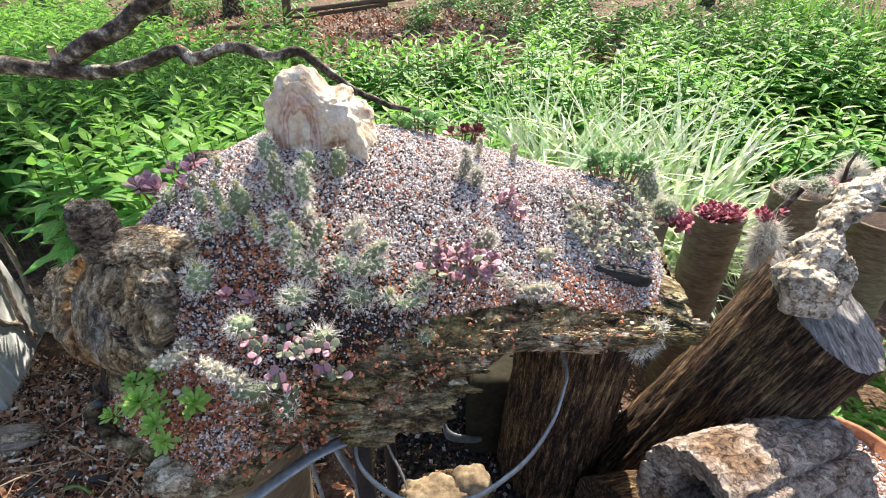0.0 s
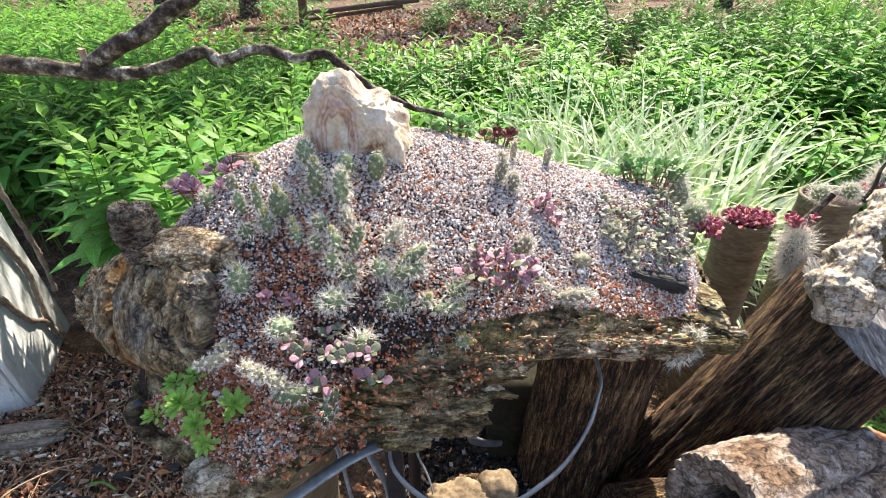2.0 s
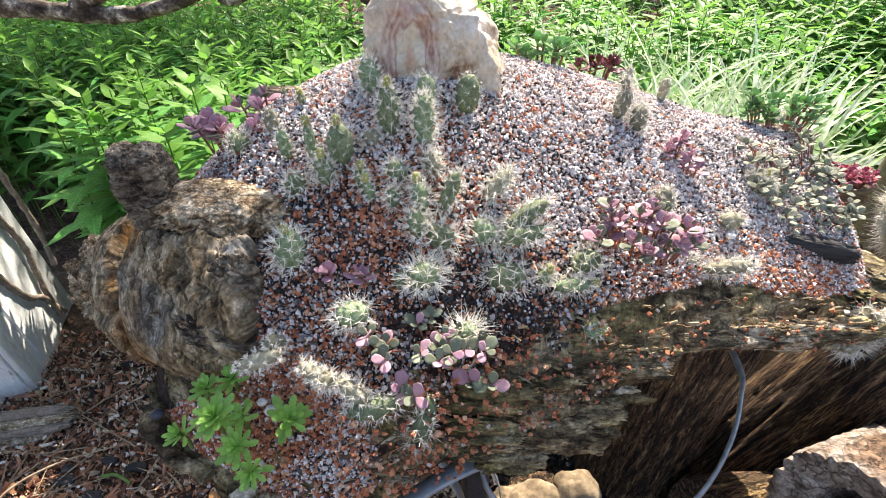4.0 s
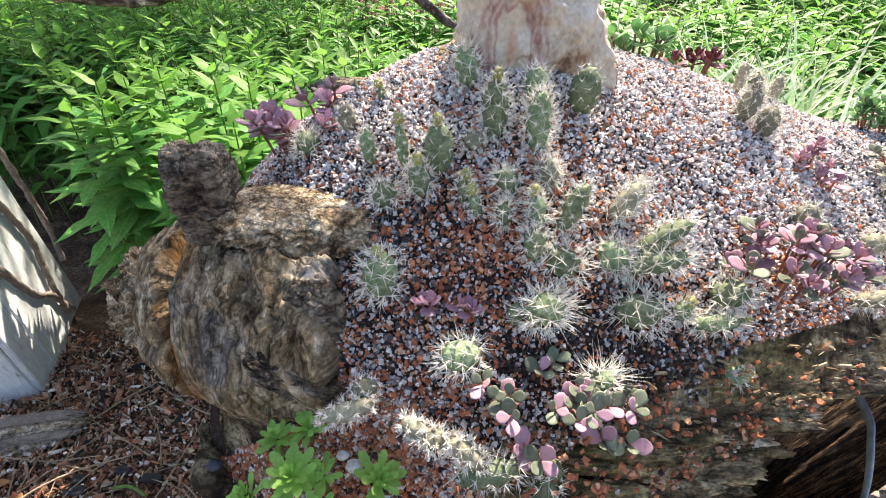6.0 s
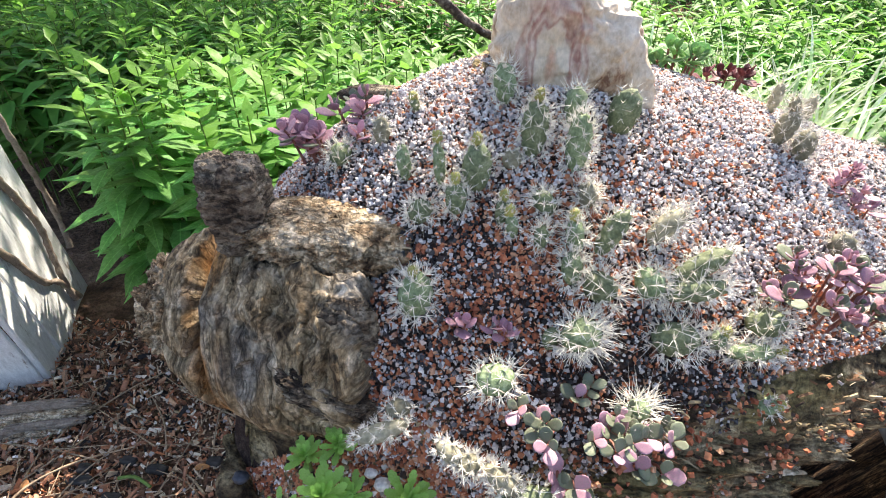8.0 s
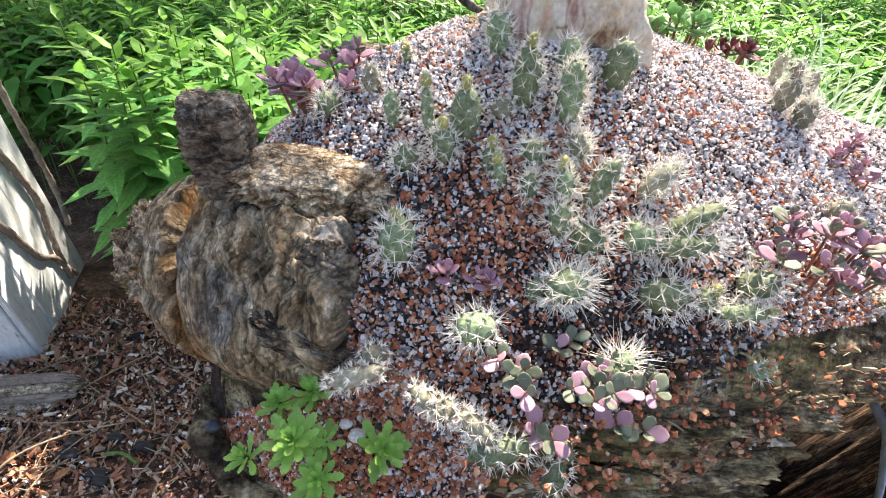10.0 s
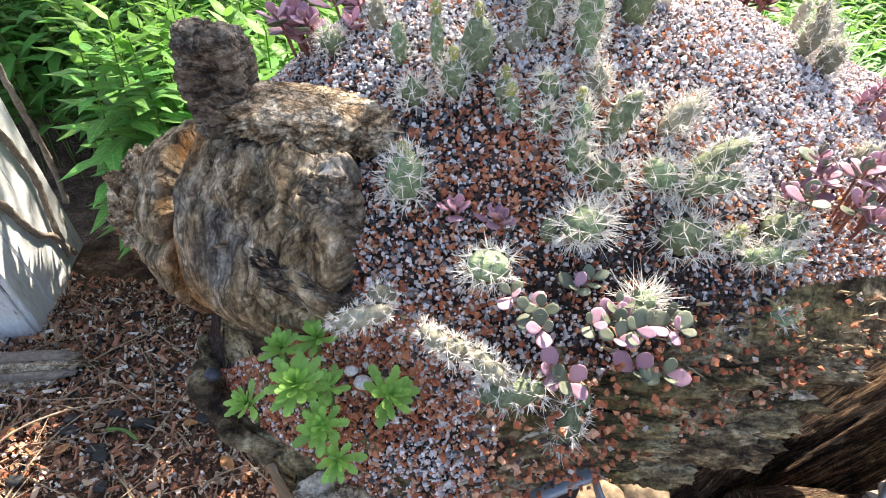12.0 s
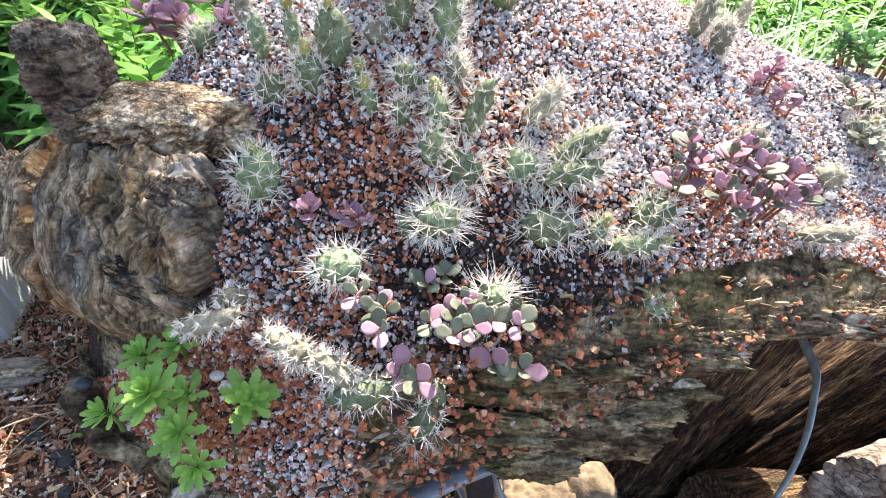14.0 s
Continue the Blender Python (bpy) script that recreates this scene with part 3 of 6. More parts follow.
GX, GY = np.meshgrid(spread(170, 2.0, 300.0), 1.5 + spread(170, 2.0, 300.0), indexing="ij")
gp = np.stack([GX.ravel(), GY.ravel(), 0 * GX.ravel()], 1)
gp[:, 2] = 0.03 * fbm(gp * 2.0, 4, 3) + 0.012 * fbm(gp * 14.0, 3, 5)
solid("ground", big_mesh("ground", gp, grid_faces(170, 170), M_GROUND, True), "dark garden soil with leaf litter and wood chips", "ground", kind="structure")


# ---- the planted log ----
def crown(x, y):
    """Height of the gravel crown over the plan."""
    v = y - 0.8
    return (1.2989 - 0.3989 * x + 0.4771 * v - 0.4168 * x * x + 0.4489 * x * v - 1.7301 * v * v + 0.9721 * x ** 3 + 0.0392 * x * x * v
            + 1.0317 * x * v * v - 0.1302 * v ** 3)


def bent(x, xs, ys):
    return np.interp(x, xs, ys)


def front_y(x):
    return bent(x, (-0.62, -0.56, -0.5, -0.4, -0.35, -0.28, -0.2, -0.1, 0, 0.1, 0.2, 0.3, 0.4, 0.48),
                (0.6, 0.55, 0.515, 0.47, 0.447, 0.462, 0.5, 0.55, 0.585, 0.625, 0.652, 0.668, 0.69, 0.745))


def lip_y(x):
    return bent(x, (-0.6, -0.42, -0.3, -0.22, -0.12, 0, 0.1, 0.5), (0.6, 0.555, 0.515, 0.515, 0.56, 0.588, 0.628, 0.75))


def back_y(x):
    return bent(x, (-0.62, -0.5, -0.3, 0, 0.3, 0.42, 0.5), (0.86, 0.93, 1.02, 1.1, 1.12, 1.06, 0.9))


def smoothstep(a, b, t):
    t = np.clip((t - a) / (b - a), 0, 1)
    return t * t * (3 - 2 * t)


def bed(x, y):
    """Height of the planted surface: the crown, and the shelf below its front lip."""
    w = smoothstep(-0.03, 0.02, y - lip_y(x))
    shelf = np.minimum(1.065 + 0.85 * (y - 0.52) - 0.12 * np.maximum(x + 0.25, 0), crown(x, y) - 0.01)
    # it falls away towards both ends and the back rim
    edge = 0.05 * smoothstep(-0.56, -0.64, x) + 0.05 * smoothstep(0.39, 0.46, x) + 0.03 * smoothstep(-0.06, 0.0, y - back_y(x))
    return w * crown(x, y) + (1 - w) * shelf - edge


def log_body():
    nx = 420
    xs = np.linspace(-0.555, 0.457, nx)
    # finer where the front face is
    a = np.sort(np.concatenate([np.linspace(0, 2 * np.pi, 120, endpoint=False), np.linspace(3.0, 4.05, 200)]))
    na = len(a)
    X = np.repeat(xs, na)
    A = np.tile(a, nx)
    ragged = 0.02 * fbm(np.stack([X * 9, np.cos(A) * 2, np.sin(A) * 2], 1), 3, 11)
    yf, yb = front_y(X), back_y(X)
    zb = bent(X, (-0.62, -0.5, -0.35, -0.29, -0.24, -0.15, -0.06, -0.014, 0.006, 0.1, 0.3, 0.5), (1.03, 0.97, 0.945, 0.965, 1.03, 1.02, 1.0, 1.008, 1.068, 1.072, 1.055, 1.035))
    zt = 1.36
    end = np.sqrt(np.clip(1 - np.maximum(np.clip((X - 0.395) / 0.062, 0, 1), np.clip((-X - 0.495) / 0.062, 0, 1)) ** 2, 0.02, 1))
    cy, cz = (yf + yb) / 2, (zb + zt) / 2
    ca, sa = np.cos(A), np.sin(A)
    k = np.where(sa < 0, (np.abs(ca) ** 9 + np.abs(sa) ** 9) ** (-1 / 9), (np.abs(ca) ** 4 + np.abs(sa) ** 4) ** -0.25)
    Y = cy + end * (yb - yf) / 2 * k * ca
    Z = cz + end * (zt - zb) / 2 * k * sa
    top = bed(X, np.clip(Y, yf, yb)) - 0.008
    clipped = Z > top
    Z = np.minimum(Z, top)
    p = np.stack([X, Y, Z], 1)
    side = np.where(clipped, 0.25, 1.0)
    n = np.stack([0 * X, ca, np.where(clipped, 0.3, sa)], 1)
    # long torn fibres, plates and hollows
    d = 0.02 * fbm(np.stack([X * 14, Y * 26, Z * 34], 1), 5, 2, ridged=True) + 0.022 * fbm(p * 18, 4, 8) + 0.012 * smoothstep(0.05, -0.03, X) * fbm(p * 34, 4, 88, ridged=True) + 0.006 * fbm(np.stack([X * 20, Y * 90, Z * 150], 1), 2, 5)
    p = p + n * (d * side)[:, None]
    wood = (Y < yf + 0.07).astype(float)
    p = p + n * (wood * 0.012 * np.abs(fbm(np.stack([X * 34, Y * 40, Z * 50], 1), 5, 71)))[:, None]
    p[:, 0] += ragged * smoothstep(0.34, 0.44, X)
    f = grid_faces(nx, na, wrap_v=True).tolist() + [list(range(na))[::-1], list(range((nx - 1) * na, nx * na))]
    return p, f


log = thing("planted_log", "hollow weathered log with torn olive-brown bark, filled with gravel", "log", (-0.06, 0.8, 0.96))


def under(me, parent, name, label=""):
    """A part whose mesh is in world places."""
    ob = part(name, me, parent, label)
    ob.location = -Vector(parent.location)
    return ob


under(mesh_of("log_shell", *log_body(), M_LOG), log, "log_shell", "torn layered bark shell, olive and brown")


def burl():
    """The swollen end: rolls of wood that arch over it and sweep inward below, parted by a deep seam, with broken grey plates inside."""
    nx, na = 320, 340
    s = np.linspace(0, 1, nx)
    a = np.linspace(0, 2 * np.pi, na, endpoint=False)
    S, A = np.repeat(s, na), np.tile(a, nx)
    ca, sa = np.cos(A), np.sin(A)
    ring = np.stack([ca * 1.3, sa * 1.3, S * 2], 1)
    low, up = smoothstep(0.2, -0.9, sa), smoothstep(-0.1, 0.9, sa)
    x = -0.68 + 0.275 * S + 0.03 * low * (0.4 + S)
    cy, cz = 0.725 - 0.085 * S, 1.135 + 0.035 * S
    r = 0.086 + 0.024 * np.sin(S * 2.1) + 0.022 * low - 0.018 * up - 0.014 * S * S
    r = r + 0.012 * fbm(np.stack([S * 3, ca * 1.5, sa * 1.5], 1), 2, 14)
    # roll: how far a place lies from the eye of the arch, 0 outside to 1 at the eye
    roll = 1 - np.hypot(x + 0.405, 0.65 * (cz + r * sa - 1.2)) / 0.29 + 0.045 * fbm(ring, 3, 4)
    fine = np.stack([roll * 30, ca * 1.4, sa * 1.4], 1)
    block = np.stack([roll * 9, ca * 3.4, sa * 3.4], 1)
    for c, w, dep in ((0.365, 0.018, 0.048), (0.45, 0.01, 0.006), (0.52, 0.009, 0.01), (0.6, 0.009, 0.006), (0.68, 0.012, 0.012), (0.8, 0.01, 0.01), (0.88, 0.012, 0.012)):
        r = r - dep * np.exp(-((roll - c) / w / 1.4) ** 2) * (0.55 + 0.6 * vnoise(block * 0.4, 60) if c > 0.4 else 1)
    outer = smoothstep(0.37, 0.32, roll)
    inner = smoothstep(0.5, 0.62, roll) * smoothstep(-0.8, -0.35, sa)
    # a crack that parts the outer roll into an upper and a lower one
    r = r - 0.02 * outer * np.exp(-((sa + 0.35 + 0.5 * vnoise(ring * 2, 5)) / 0.06) ** 2) * (ca < 0)
    r = r * np.sqrt(np.clip(1 - np.maximum(np.clip((S - 0.88) / 0.12, 0, 1), np.clip((0.3 - S) / 0.3, 0, 1)) ** 2, 0.03, 1))
    r = r + (0.0016 + 0.001 * inner) * fbm(fine, 4, 9, ridged=True) + 0.0016 * fbm(fine * np.array([2.6, 2, 2]), 3, 10)
    q = fbm(block, 4, 21) * 3
    steps = (np.floor(q) + smoothstep(0.0, 0.22, q - np.floor(q))) / 3
    r = r + inner * (0.011 * steps - 0.013 * smoothstep(0.1, 0.32, fbm(block * 0.8, 3, 35)))
    crumb = fbm(block * np.array([1.2, 1.6, 1.6]), 5, 27)
    r = r + outer * (0.006 * crumb - 0.006 * smoothstep(0.15, 0.4, fbm(block * 1.1, 3, 29)))
    p = np.stack([x + 0.01 * inner * fbm(block * 1.5, 3, 41), cy + r * ca, cz + r * sa], 1)
    uv = np.stack([roll, A / np.pi], 1)
    return p, grid_faces(nx, na, wrap_v=True).tolist() + [list(range(na))[::-1], list(range((nx - 1) * na, nx * na))], uv


bv, bf, buv = burl()
under(mesh_of("burl", bv, bf, M_BURL, uv=buv), log, "burl", "swollen burl end ringed with grey and rust-orange rolls")
# the ledge beside the knot: crumbling layers, each drawn back from the one above it
for k, (dx, dy, dz, lx, ly, lz) in enumerate(((0.014, 0.0, 0.0, 0.068, 0.036, 0.008), (-0.004, 0.004, -0.012, 0.052, 0.024, 0.006), (0.03, -0.014, -0.022, 0.036, 0.016, 0.014), (0.048, 0.004, 0.002, 0.036, 0.03, 0.007))):
    v, f = lump((lx, ly, lz), 5 + 9 * k, 6, 0.4, 2.4, 3.4, (1, 1, 1.5), 0.3, 5)
    v[:, 2] += 0.5 * np.minimum(v[:, 1] + 0.008, 0) - 0.06 * v[:, 0]
    under(mesh_of("bark_plate", v + (-0.472 + dx, 0.682 + dy, 1.264 + dz), f, M_LEDGE), log, "bark_plate", "crumbling tan bark plate")
v, f = lump((0.026, 0.012, 0.036), 55, 6, 0.3, 2.6, 3.0, (1.6, 1, 1), 0.2, 5)
under(mesh_of("bark_plate", v + (-0.43, 0.605, 1.195), f, M_KNOB), log, "bark_plate", "grey bark plate")
v, f = lump((0.04, 0.014, 0.02), 56, 6, 0.3, 2.6, 3.0, (1, 1, 2), 0.2, 5)
v[:, 2] -= 0.5 * v[:, 0]
under(mesh_of("bark_plate", v + (-0.438, 0.567, 1.15), f, M_KNOB), log, "bark_plate", "grey bark plate")
v, f = lump((0.029, 0.027, 0.05), 8, 6, 0.16, 1.8, 6.0, (1, 1, 1.2), 0.14, 4)
v[:, :2] *= 0.88 + 3.2 * np.abs(v[:, 2:] + 0.006) ** 1.15
v[:, 0] -= 0.06 * v[:, 2]
v = v + 0.004 * fbm(v * np.array([60, 60, 150]), 4, 81)[:, None] * np.array([1, 1, 0.4])
under(mesh_of("knot", v + (-0.545, 0.69, 1.272), f, M_KNOB), log, "knot", "dark grey upright knot stub")
v, f = lump((0.03, 0.045, 0.05), 18, 6, 0.3, 2.6, 2.8, (1, 1, 1), 0.3, 5)
under(mesh_of("bark_shoulder", v + (-0.637, 0.685, 1.138), f, M_LEDGE), log, "bark_shoulder", "pale crumbling bark on the end")
v, f = tube([(-0.62, 0.67, 1.105), (-0.585, 0.64, 1.088), (-0.53, 0.612, 1.088), (-0.47, 0.6, 1.104), (-0.42, 0.585, 1.132)], [0.016, 0.026, 0.03, 0.027, 0.016], 160, 90, 0.022, 24, 3)
under(mesh_of("rotten_roll", v, f, M_ROT), log, "rotten_roll", "rust-orange rotten lower roll")
v, f = tube([(-0.56, 0.585, 1.05), (-0.55, 0.545, 1.04), (-0.52, 0.515, 1.025), (-0.47, 0.495, 1.0)], [0.008, 0.012, 0.012, 0.009], 60, 40, 0.012, 40, 5)
under(mesh_of("shelf_rim", v, f, M_LOG), log, "shelf_rim", "olive bark rim of the shelf")
v, f = lump((0.035, 0.03, 0.022), 29, 5, 0.25, 3, 2.6, (1, 1, 1), 0.15)
under(mesh_of("tan_chunk", v + (-0.405, 0.468, 0.985), f, M_LICHEN_BARK), log, "tan_chunk", "pale tan wood under the shelf")
v, f = lump((0.05, 0.016, 0.013), 28, 5, 0.25, 3, 2.6, (1, 1, 1), 0.15)
under(mesh_of("back_rim", v + (-0.44, 0.93, 1.31), f, M_KNOB), log, "back_rim", "dark hollow rim")
for k in range(6):
    v, f = lump((0.07, 0.012, 0.012), 40 + k, 4, 0.3, 3, 2.6, (1, 1, 1), 0.2)
    x = -0.25 + 0.12 * k
    under(mesh_of("rim_slab", v + (x, float(back_y(x)) - 0.01, float(bed(x, back_y(x))) + 0.012), f, M_LICHEN_BARK), log, "rim_slab")
v, f = lump((0.065, 0.014, 0.014), 33, 5, 0.18, 3, 4, (1, 3, 3), 0.15)
v[:, 2] -= 0.15 * v[:, 0]
v[:, 1] -= 0.1 * v[:, 0]
under(mesh_of("charred_strip", v + (0.315, 0.775, 1.142), f, M_CHARRED), log, "charred_strip", "charred black wood strip")
# ragged layers at the right end
for k in range(14):
    t = k / 13
    v, f = lump((RNG.uniform(0.02, 0.045), 0.04, RNG.uniform(0.003, 0.007)), 160 + k, 4, 0.35, 4, 3, (1.2, 1.2, 1), 0.25, 5)
    v[:, 2] += RNG.uniform(-0.15, 0.15) * v[:, 0]
    under(mesh_of("bark_flake", v + (0.415 + RNG.uniform(-0.02, 0.02), RNG.uniform(0.75, 0.92), 1.0 + 0.1 * t), f, M_LOG), log, "bark_flake")
for k in range(16):
    t = (k + 0.5) / 16
    v, f = lump((RNG.uniform(0.03, 0.05), RNG.uniform(0.03, 0.06), RNG.uniform(0.003, 0.006)), 190 + k, 4, 0.4, 4, 3, (1.2, 1.2, 1), 0.3, 5)
    v[:, 2] += RNG.uniform(-0.3, 0.0) * v[:, 0]
    under(mesh_of("bark_flake", v + (0.422 + RNG.uniform(-0.015, 0.015), RNG.uniform(0.76, 1.0), 1.02 + 0.075 * t), f, M_LOG), log, "bark_flake")
# olive plates and torn layers along the front
for k in range(70):
    x = RNG.uniform(-0.2, 0.44)
    low = 0.006 + float(bent(x, (-0.22, -0.06, -0.015, 0.01, 0.1, 0.47), (1.01, 0.99, 0.995, 1.072, 1.078, 1.05)))
    z = RNG.uniform(low, max(low + 0.01, float(crown(x, lip_y(x))) - 0.02))
    v, f = lump((RNG.uniform(0.025, 0.06), 0.007, RNG.uniform(0.005, 0.016)), 90 + k, 4, 0.45, 3, 3, (1, 1, 1.6), 0.3, 4)
    v[:, 2] += RNG.normal(0, 0.12) * v[:, 0]
    v[:, 1] += RNG.uniform(-0.5, 0.1) * v[:, 2]
    under(mesh_of("bark_flake", v + (x, float(front_y(x)) + RNG.uniform(-0.006, 0.008), z), f, M_LOG if k % 4 else M_LICHEN_BARK), log, "bark_flake")

# olive slabs that hang below the lip, ending ragged over the hollow
for k, (x, z, lx, lz) in enumerate(((-0.05, 1.012, 0.05, 0.02), (-0.085, 1.03, 0.05, 0.016), (-0.03, 1.045, 0.04, 0.014), (-0.12, 1.0, 0.035, 0.014))):
    v, f = lump((lx, 0.01, lz), 400 + k, 5, 0.4, 3, 3.5, (1, 1, 1.6), 0.3, 4)
    v[:, 1] += 0.35 * v[:, 2]
    under(mesh_of("bark_slab", v + (x, float(front_y(x)) - 0.012, z), f, M_LOG), log, "bark_slab", "olive torn bark slab")


# splinters and torn fibres over the front face
def splinters(count):
    x = RNG.uniform(-0.3, 0.47, count)
    t = RNG.uniform(0, 1, count) ** 0.8
    low = bent(x, (-0.3, -0.22, -0.06, -0.015, 0.01, 0.1, 0.47), (0.985, 1.02, 0.99, 0.995, 1.072, 1.078, 1.05))
    high = bed(x, lip_y(x) + 0.03)
    z = low + t * (high - low)
    y = front_y(x) - 0.004 + 0.035 * smoothstep(0.65, 1.0, t) + RNG.uniform(-0.005, 0.005, count)
    size = RNG.uniform(0.0007, 0.0022, count)
    a, b = RNG.normal(0, 0.45, count), RNG.normal(0, 0.3, count)
    q = np.stack([np.ones(count), RNG.normal(0, 0.6, count), b * 0.5, a * 0.5], 1)
    return np.stack([x, y, z], 1), size, q


CHIP = (np.array([(-1, -1, -0.7), (1, -1, -0.7), (1, 1, -0.7), (-1, 1, -0.7), (-0.6, -0.7, 0.8), (0.8, -0.6, 0.7), (0.6, 0.8, 0.8), (-0.8, 0.6, 0.7)]) * 0.85,
        np.array([(0, 3, 2, 1), (4, 5, 6, 7), (0, 1, 5, 4), (1, 2, 6, 5), (2, 3, 7, 6), (3, 0, 4, 7)]))
sp, ss, sq = splinters(600)
tagged(under(big_mesh("splinters", *scatter(CHIP, sp, ss, sq, (4.0, 1.0, 0.7)), M_SPLINTER), log, "torn_fibre", "torn olive and brown wood fibres"), kind="stuff")
sp, ss, sq = splinters(1500)
sp = sp[(sp[:, 0] < 0.0) | (RNG.uniform(0, 1, len(sp)) < 0.12)]
tagged(under(big_mesh("crumbs", *scatter(CHIP, sp + (0, -0.012, 0), RNG.uniform(0.0014, 0.0032, len(sp)), None), M_RED_GRIT), log, "crumb", "red gravel crumbs caught in the bark"), kind="stuff")

# gravel bed
nx, ny = 260, 150
BX, T = np.meshgrid(np.linspace(-0.555, 0.435, nx), np.linspace(0, 1, ny), indexing="ij")
BF = front_y(BX) + 0.012 + 0.03 * smoothstep(-0.12, 0.0, BX)
BY = BF + T * (back_y(BX) - BF - 0.02)
bp = np.stack([BX.ravel(), BY.ravel(), bed(BX, BY).ravel()], 1)
bp[:, 2] += 0.004 * fbm(bp * 40, 3, 6) + 0.007 * fbm(bp * 11, 3, 16) - 0.04 * np.maximum(smoothstep(0.03, 0.0, T).ravel(), smoothstep(0.97, 1.0, T).ravel())
under(big_mesh("gravel_bed", bp, grid_faces(nx, ny), M_BED, True), log, "soil_bed", "gritty dark soil under the gravel")


def surface(x, y):
    p = np.stack([x, y, bed(x, y)], 1)
    p[:, 2] += 0.007 * fbm(p * 11, 3, 16)
    return p


GRAIN = (np.array([(1.15, 0, 0.1), (-1.1, 0.1, 0), (0.1, 1.1, -0.1), (0, -1.1, 0.1), (0.15, 0.1, 0.95), (-0.1, 0, -0.9)]),
         np.array([(0, 2, 4), (2, 1, 4), (1, 3, 4), (3, 0, 4), (2, 0, 5), (1, 2, 5), (3, 1, 5), (0, 3, 5)]))


def grit(n, kind):
    x = RNG.uniform(-0.56, 0.44, n)
    t = RNG.uniform(0.015, 0.97, n)
    y = front_y(x) + t * (back_y(x) - front_y(x))
    # keep more of them on the steep front, which would thin out in plan
    slope = np.abs(bed(x, y + 0.005) - bed(x, y - 0.005)) / 0.01
    keep = RNG.uniform(0, 1, n) < np.sqrt(1 + slope ** 2) / 2.6
    # red lava lies in drifts: the shelf, the hollow among the cacti, the right slope
    q = np.stack([x, y, 0 * x], 1)
    drift = fbm(q * 7, 3, 31) * 0.55 + 1.1 * np.exp(-(((x + 0.27) / 0.11) ** 2 + ((y - 0.645) / 0.05) ** 2)) + 0.55 * smoothstep(0.03, -0.02, y - lip_y(x)) \
        + 0.35 * smoothstep(0.12, 0.02, y - lip_y(x)) + 0.3 * np.exp(-(((x - 0.27) / 0.12) ** 2 + ((y - 0.72) / 0.05) ** 2)) - 0.2 * smoothstep(0.75, 0.9, y) - 0.9 * np.exp(-(((x + 0.33) / 0.05) ** 2 + ((y - 0.485) / 0.022) ** 2))
    chance = np.clip(0.09 + 0.66 * drift, 0.05, 0.9)
    # black grit for dark soil patches and for shade round cacti and lip
    soil_shade = np.clip(0.08 + 0.75 * (np.exp(-(((x + 0.36) / 0.09) ** 2 + ((y - 0.66) / 0.055) ** 2)) + 1.3 * np.exp(-(((x + 0.12) / 0.2) ** 2 + ((y - 0.595) / 0.036) ** 2))
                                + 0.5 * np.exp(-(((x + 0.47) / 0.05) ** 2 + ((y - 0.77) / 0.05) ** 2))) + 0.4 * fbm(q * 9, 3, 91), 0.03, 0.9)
    # fewer grains between the crowded cacti, so dark soil shows and deepens their shade
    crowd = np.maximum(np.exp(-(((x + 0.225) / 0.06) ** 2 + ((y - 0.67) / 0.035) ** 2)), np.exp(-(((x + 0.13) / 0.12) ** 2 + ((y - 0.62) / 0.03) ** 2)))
    share = {"red": chance * (1 - 0.6 * soil_shade), "dark": soil_shade * (1 - 0.5 * chance), "pale": (1 - chance) * (1 - soil_shade)}[kind]
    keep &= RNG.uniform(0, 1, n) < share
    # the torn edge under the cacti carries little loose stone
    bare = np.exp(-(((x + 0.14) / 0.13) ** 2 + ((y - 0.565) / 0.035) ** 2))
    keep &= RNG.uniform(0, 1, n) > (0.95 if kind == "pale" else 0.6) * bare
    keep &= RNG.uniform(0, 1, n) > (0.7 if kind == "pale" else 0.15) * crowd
    inside = ~((np.abs(x + 0.53) < 0.11) & (y > 0.555) & (y < 0.695) & (x < -0.43))
    keep &= inside & (y > front_y(x) + 0.04 * smoothstep(-0.12, 0.0, x) + 0.012 * fbm(q * 30, 2, 44)) & ((y > lip_y(x) + 0.004) | (x < -0.27) | (RNG.uniform(0, 1, n) < 0.12))
    x, y = x[keep], y[keep]
    p = surface(x, y)
    p[:, 2] += RNG.uniform(-0.001, 0.004, len(p))
    s = (1.18 if kind == "red" else 1.0) * RNG.uniform(0.001, 0.0024, len(p)) * RNG.choice([0.8, 1, 1, 1, 1.5], len(p))
    return scatter(GRAIN, p, s, None)


solid("pale_gravel", big_mesh("pale_gravel", *grit(300000, "pale"), M_PALE_GRIT), "loose pale grey and white horticultural grit on the log", "gravel", kind="stuff")
solid("red_gravel", big_mesh("red_gravel", *grit(330000, "red"), M_RED_GRIT), "loose red-brown lava grit mixed in drifts", "gravel", kind="stuff")

solid("dark_gravel", big_mesh("dark_gravel", *grit(260000, "dark"), M_DARK_GRIT), "black grit among the cacti, put in for dark soil and shade", "gravel", kind="stuff")

# the banded stone on the crown
stone_planes = [((-0.03, -1, 0.14), 0.042), ((0.1, 1, 0.2), 0.055), ((-1, 0.1, 0.04), 0.09), ((1, -0.12, 0.41), 0.062), ((-0.12, -0.45, 1), 0.07), ((0.55, -0.2, 1), 0.056),
                ((0, 0, -1), 0.08), ((-0.9, -0.8, 0.1), 0.088), ((0.95, -0.8, 0.2), 0.085), ((-0.9, 0.0, 0.9), 0.083)]
v, f = faceted(stone_planes, 6, 0.028, 30, 3)
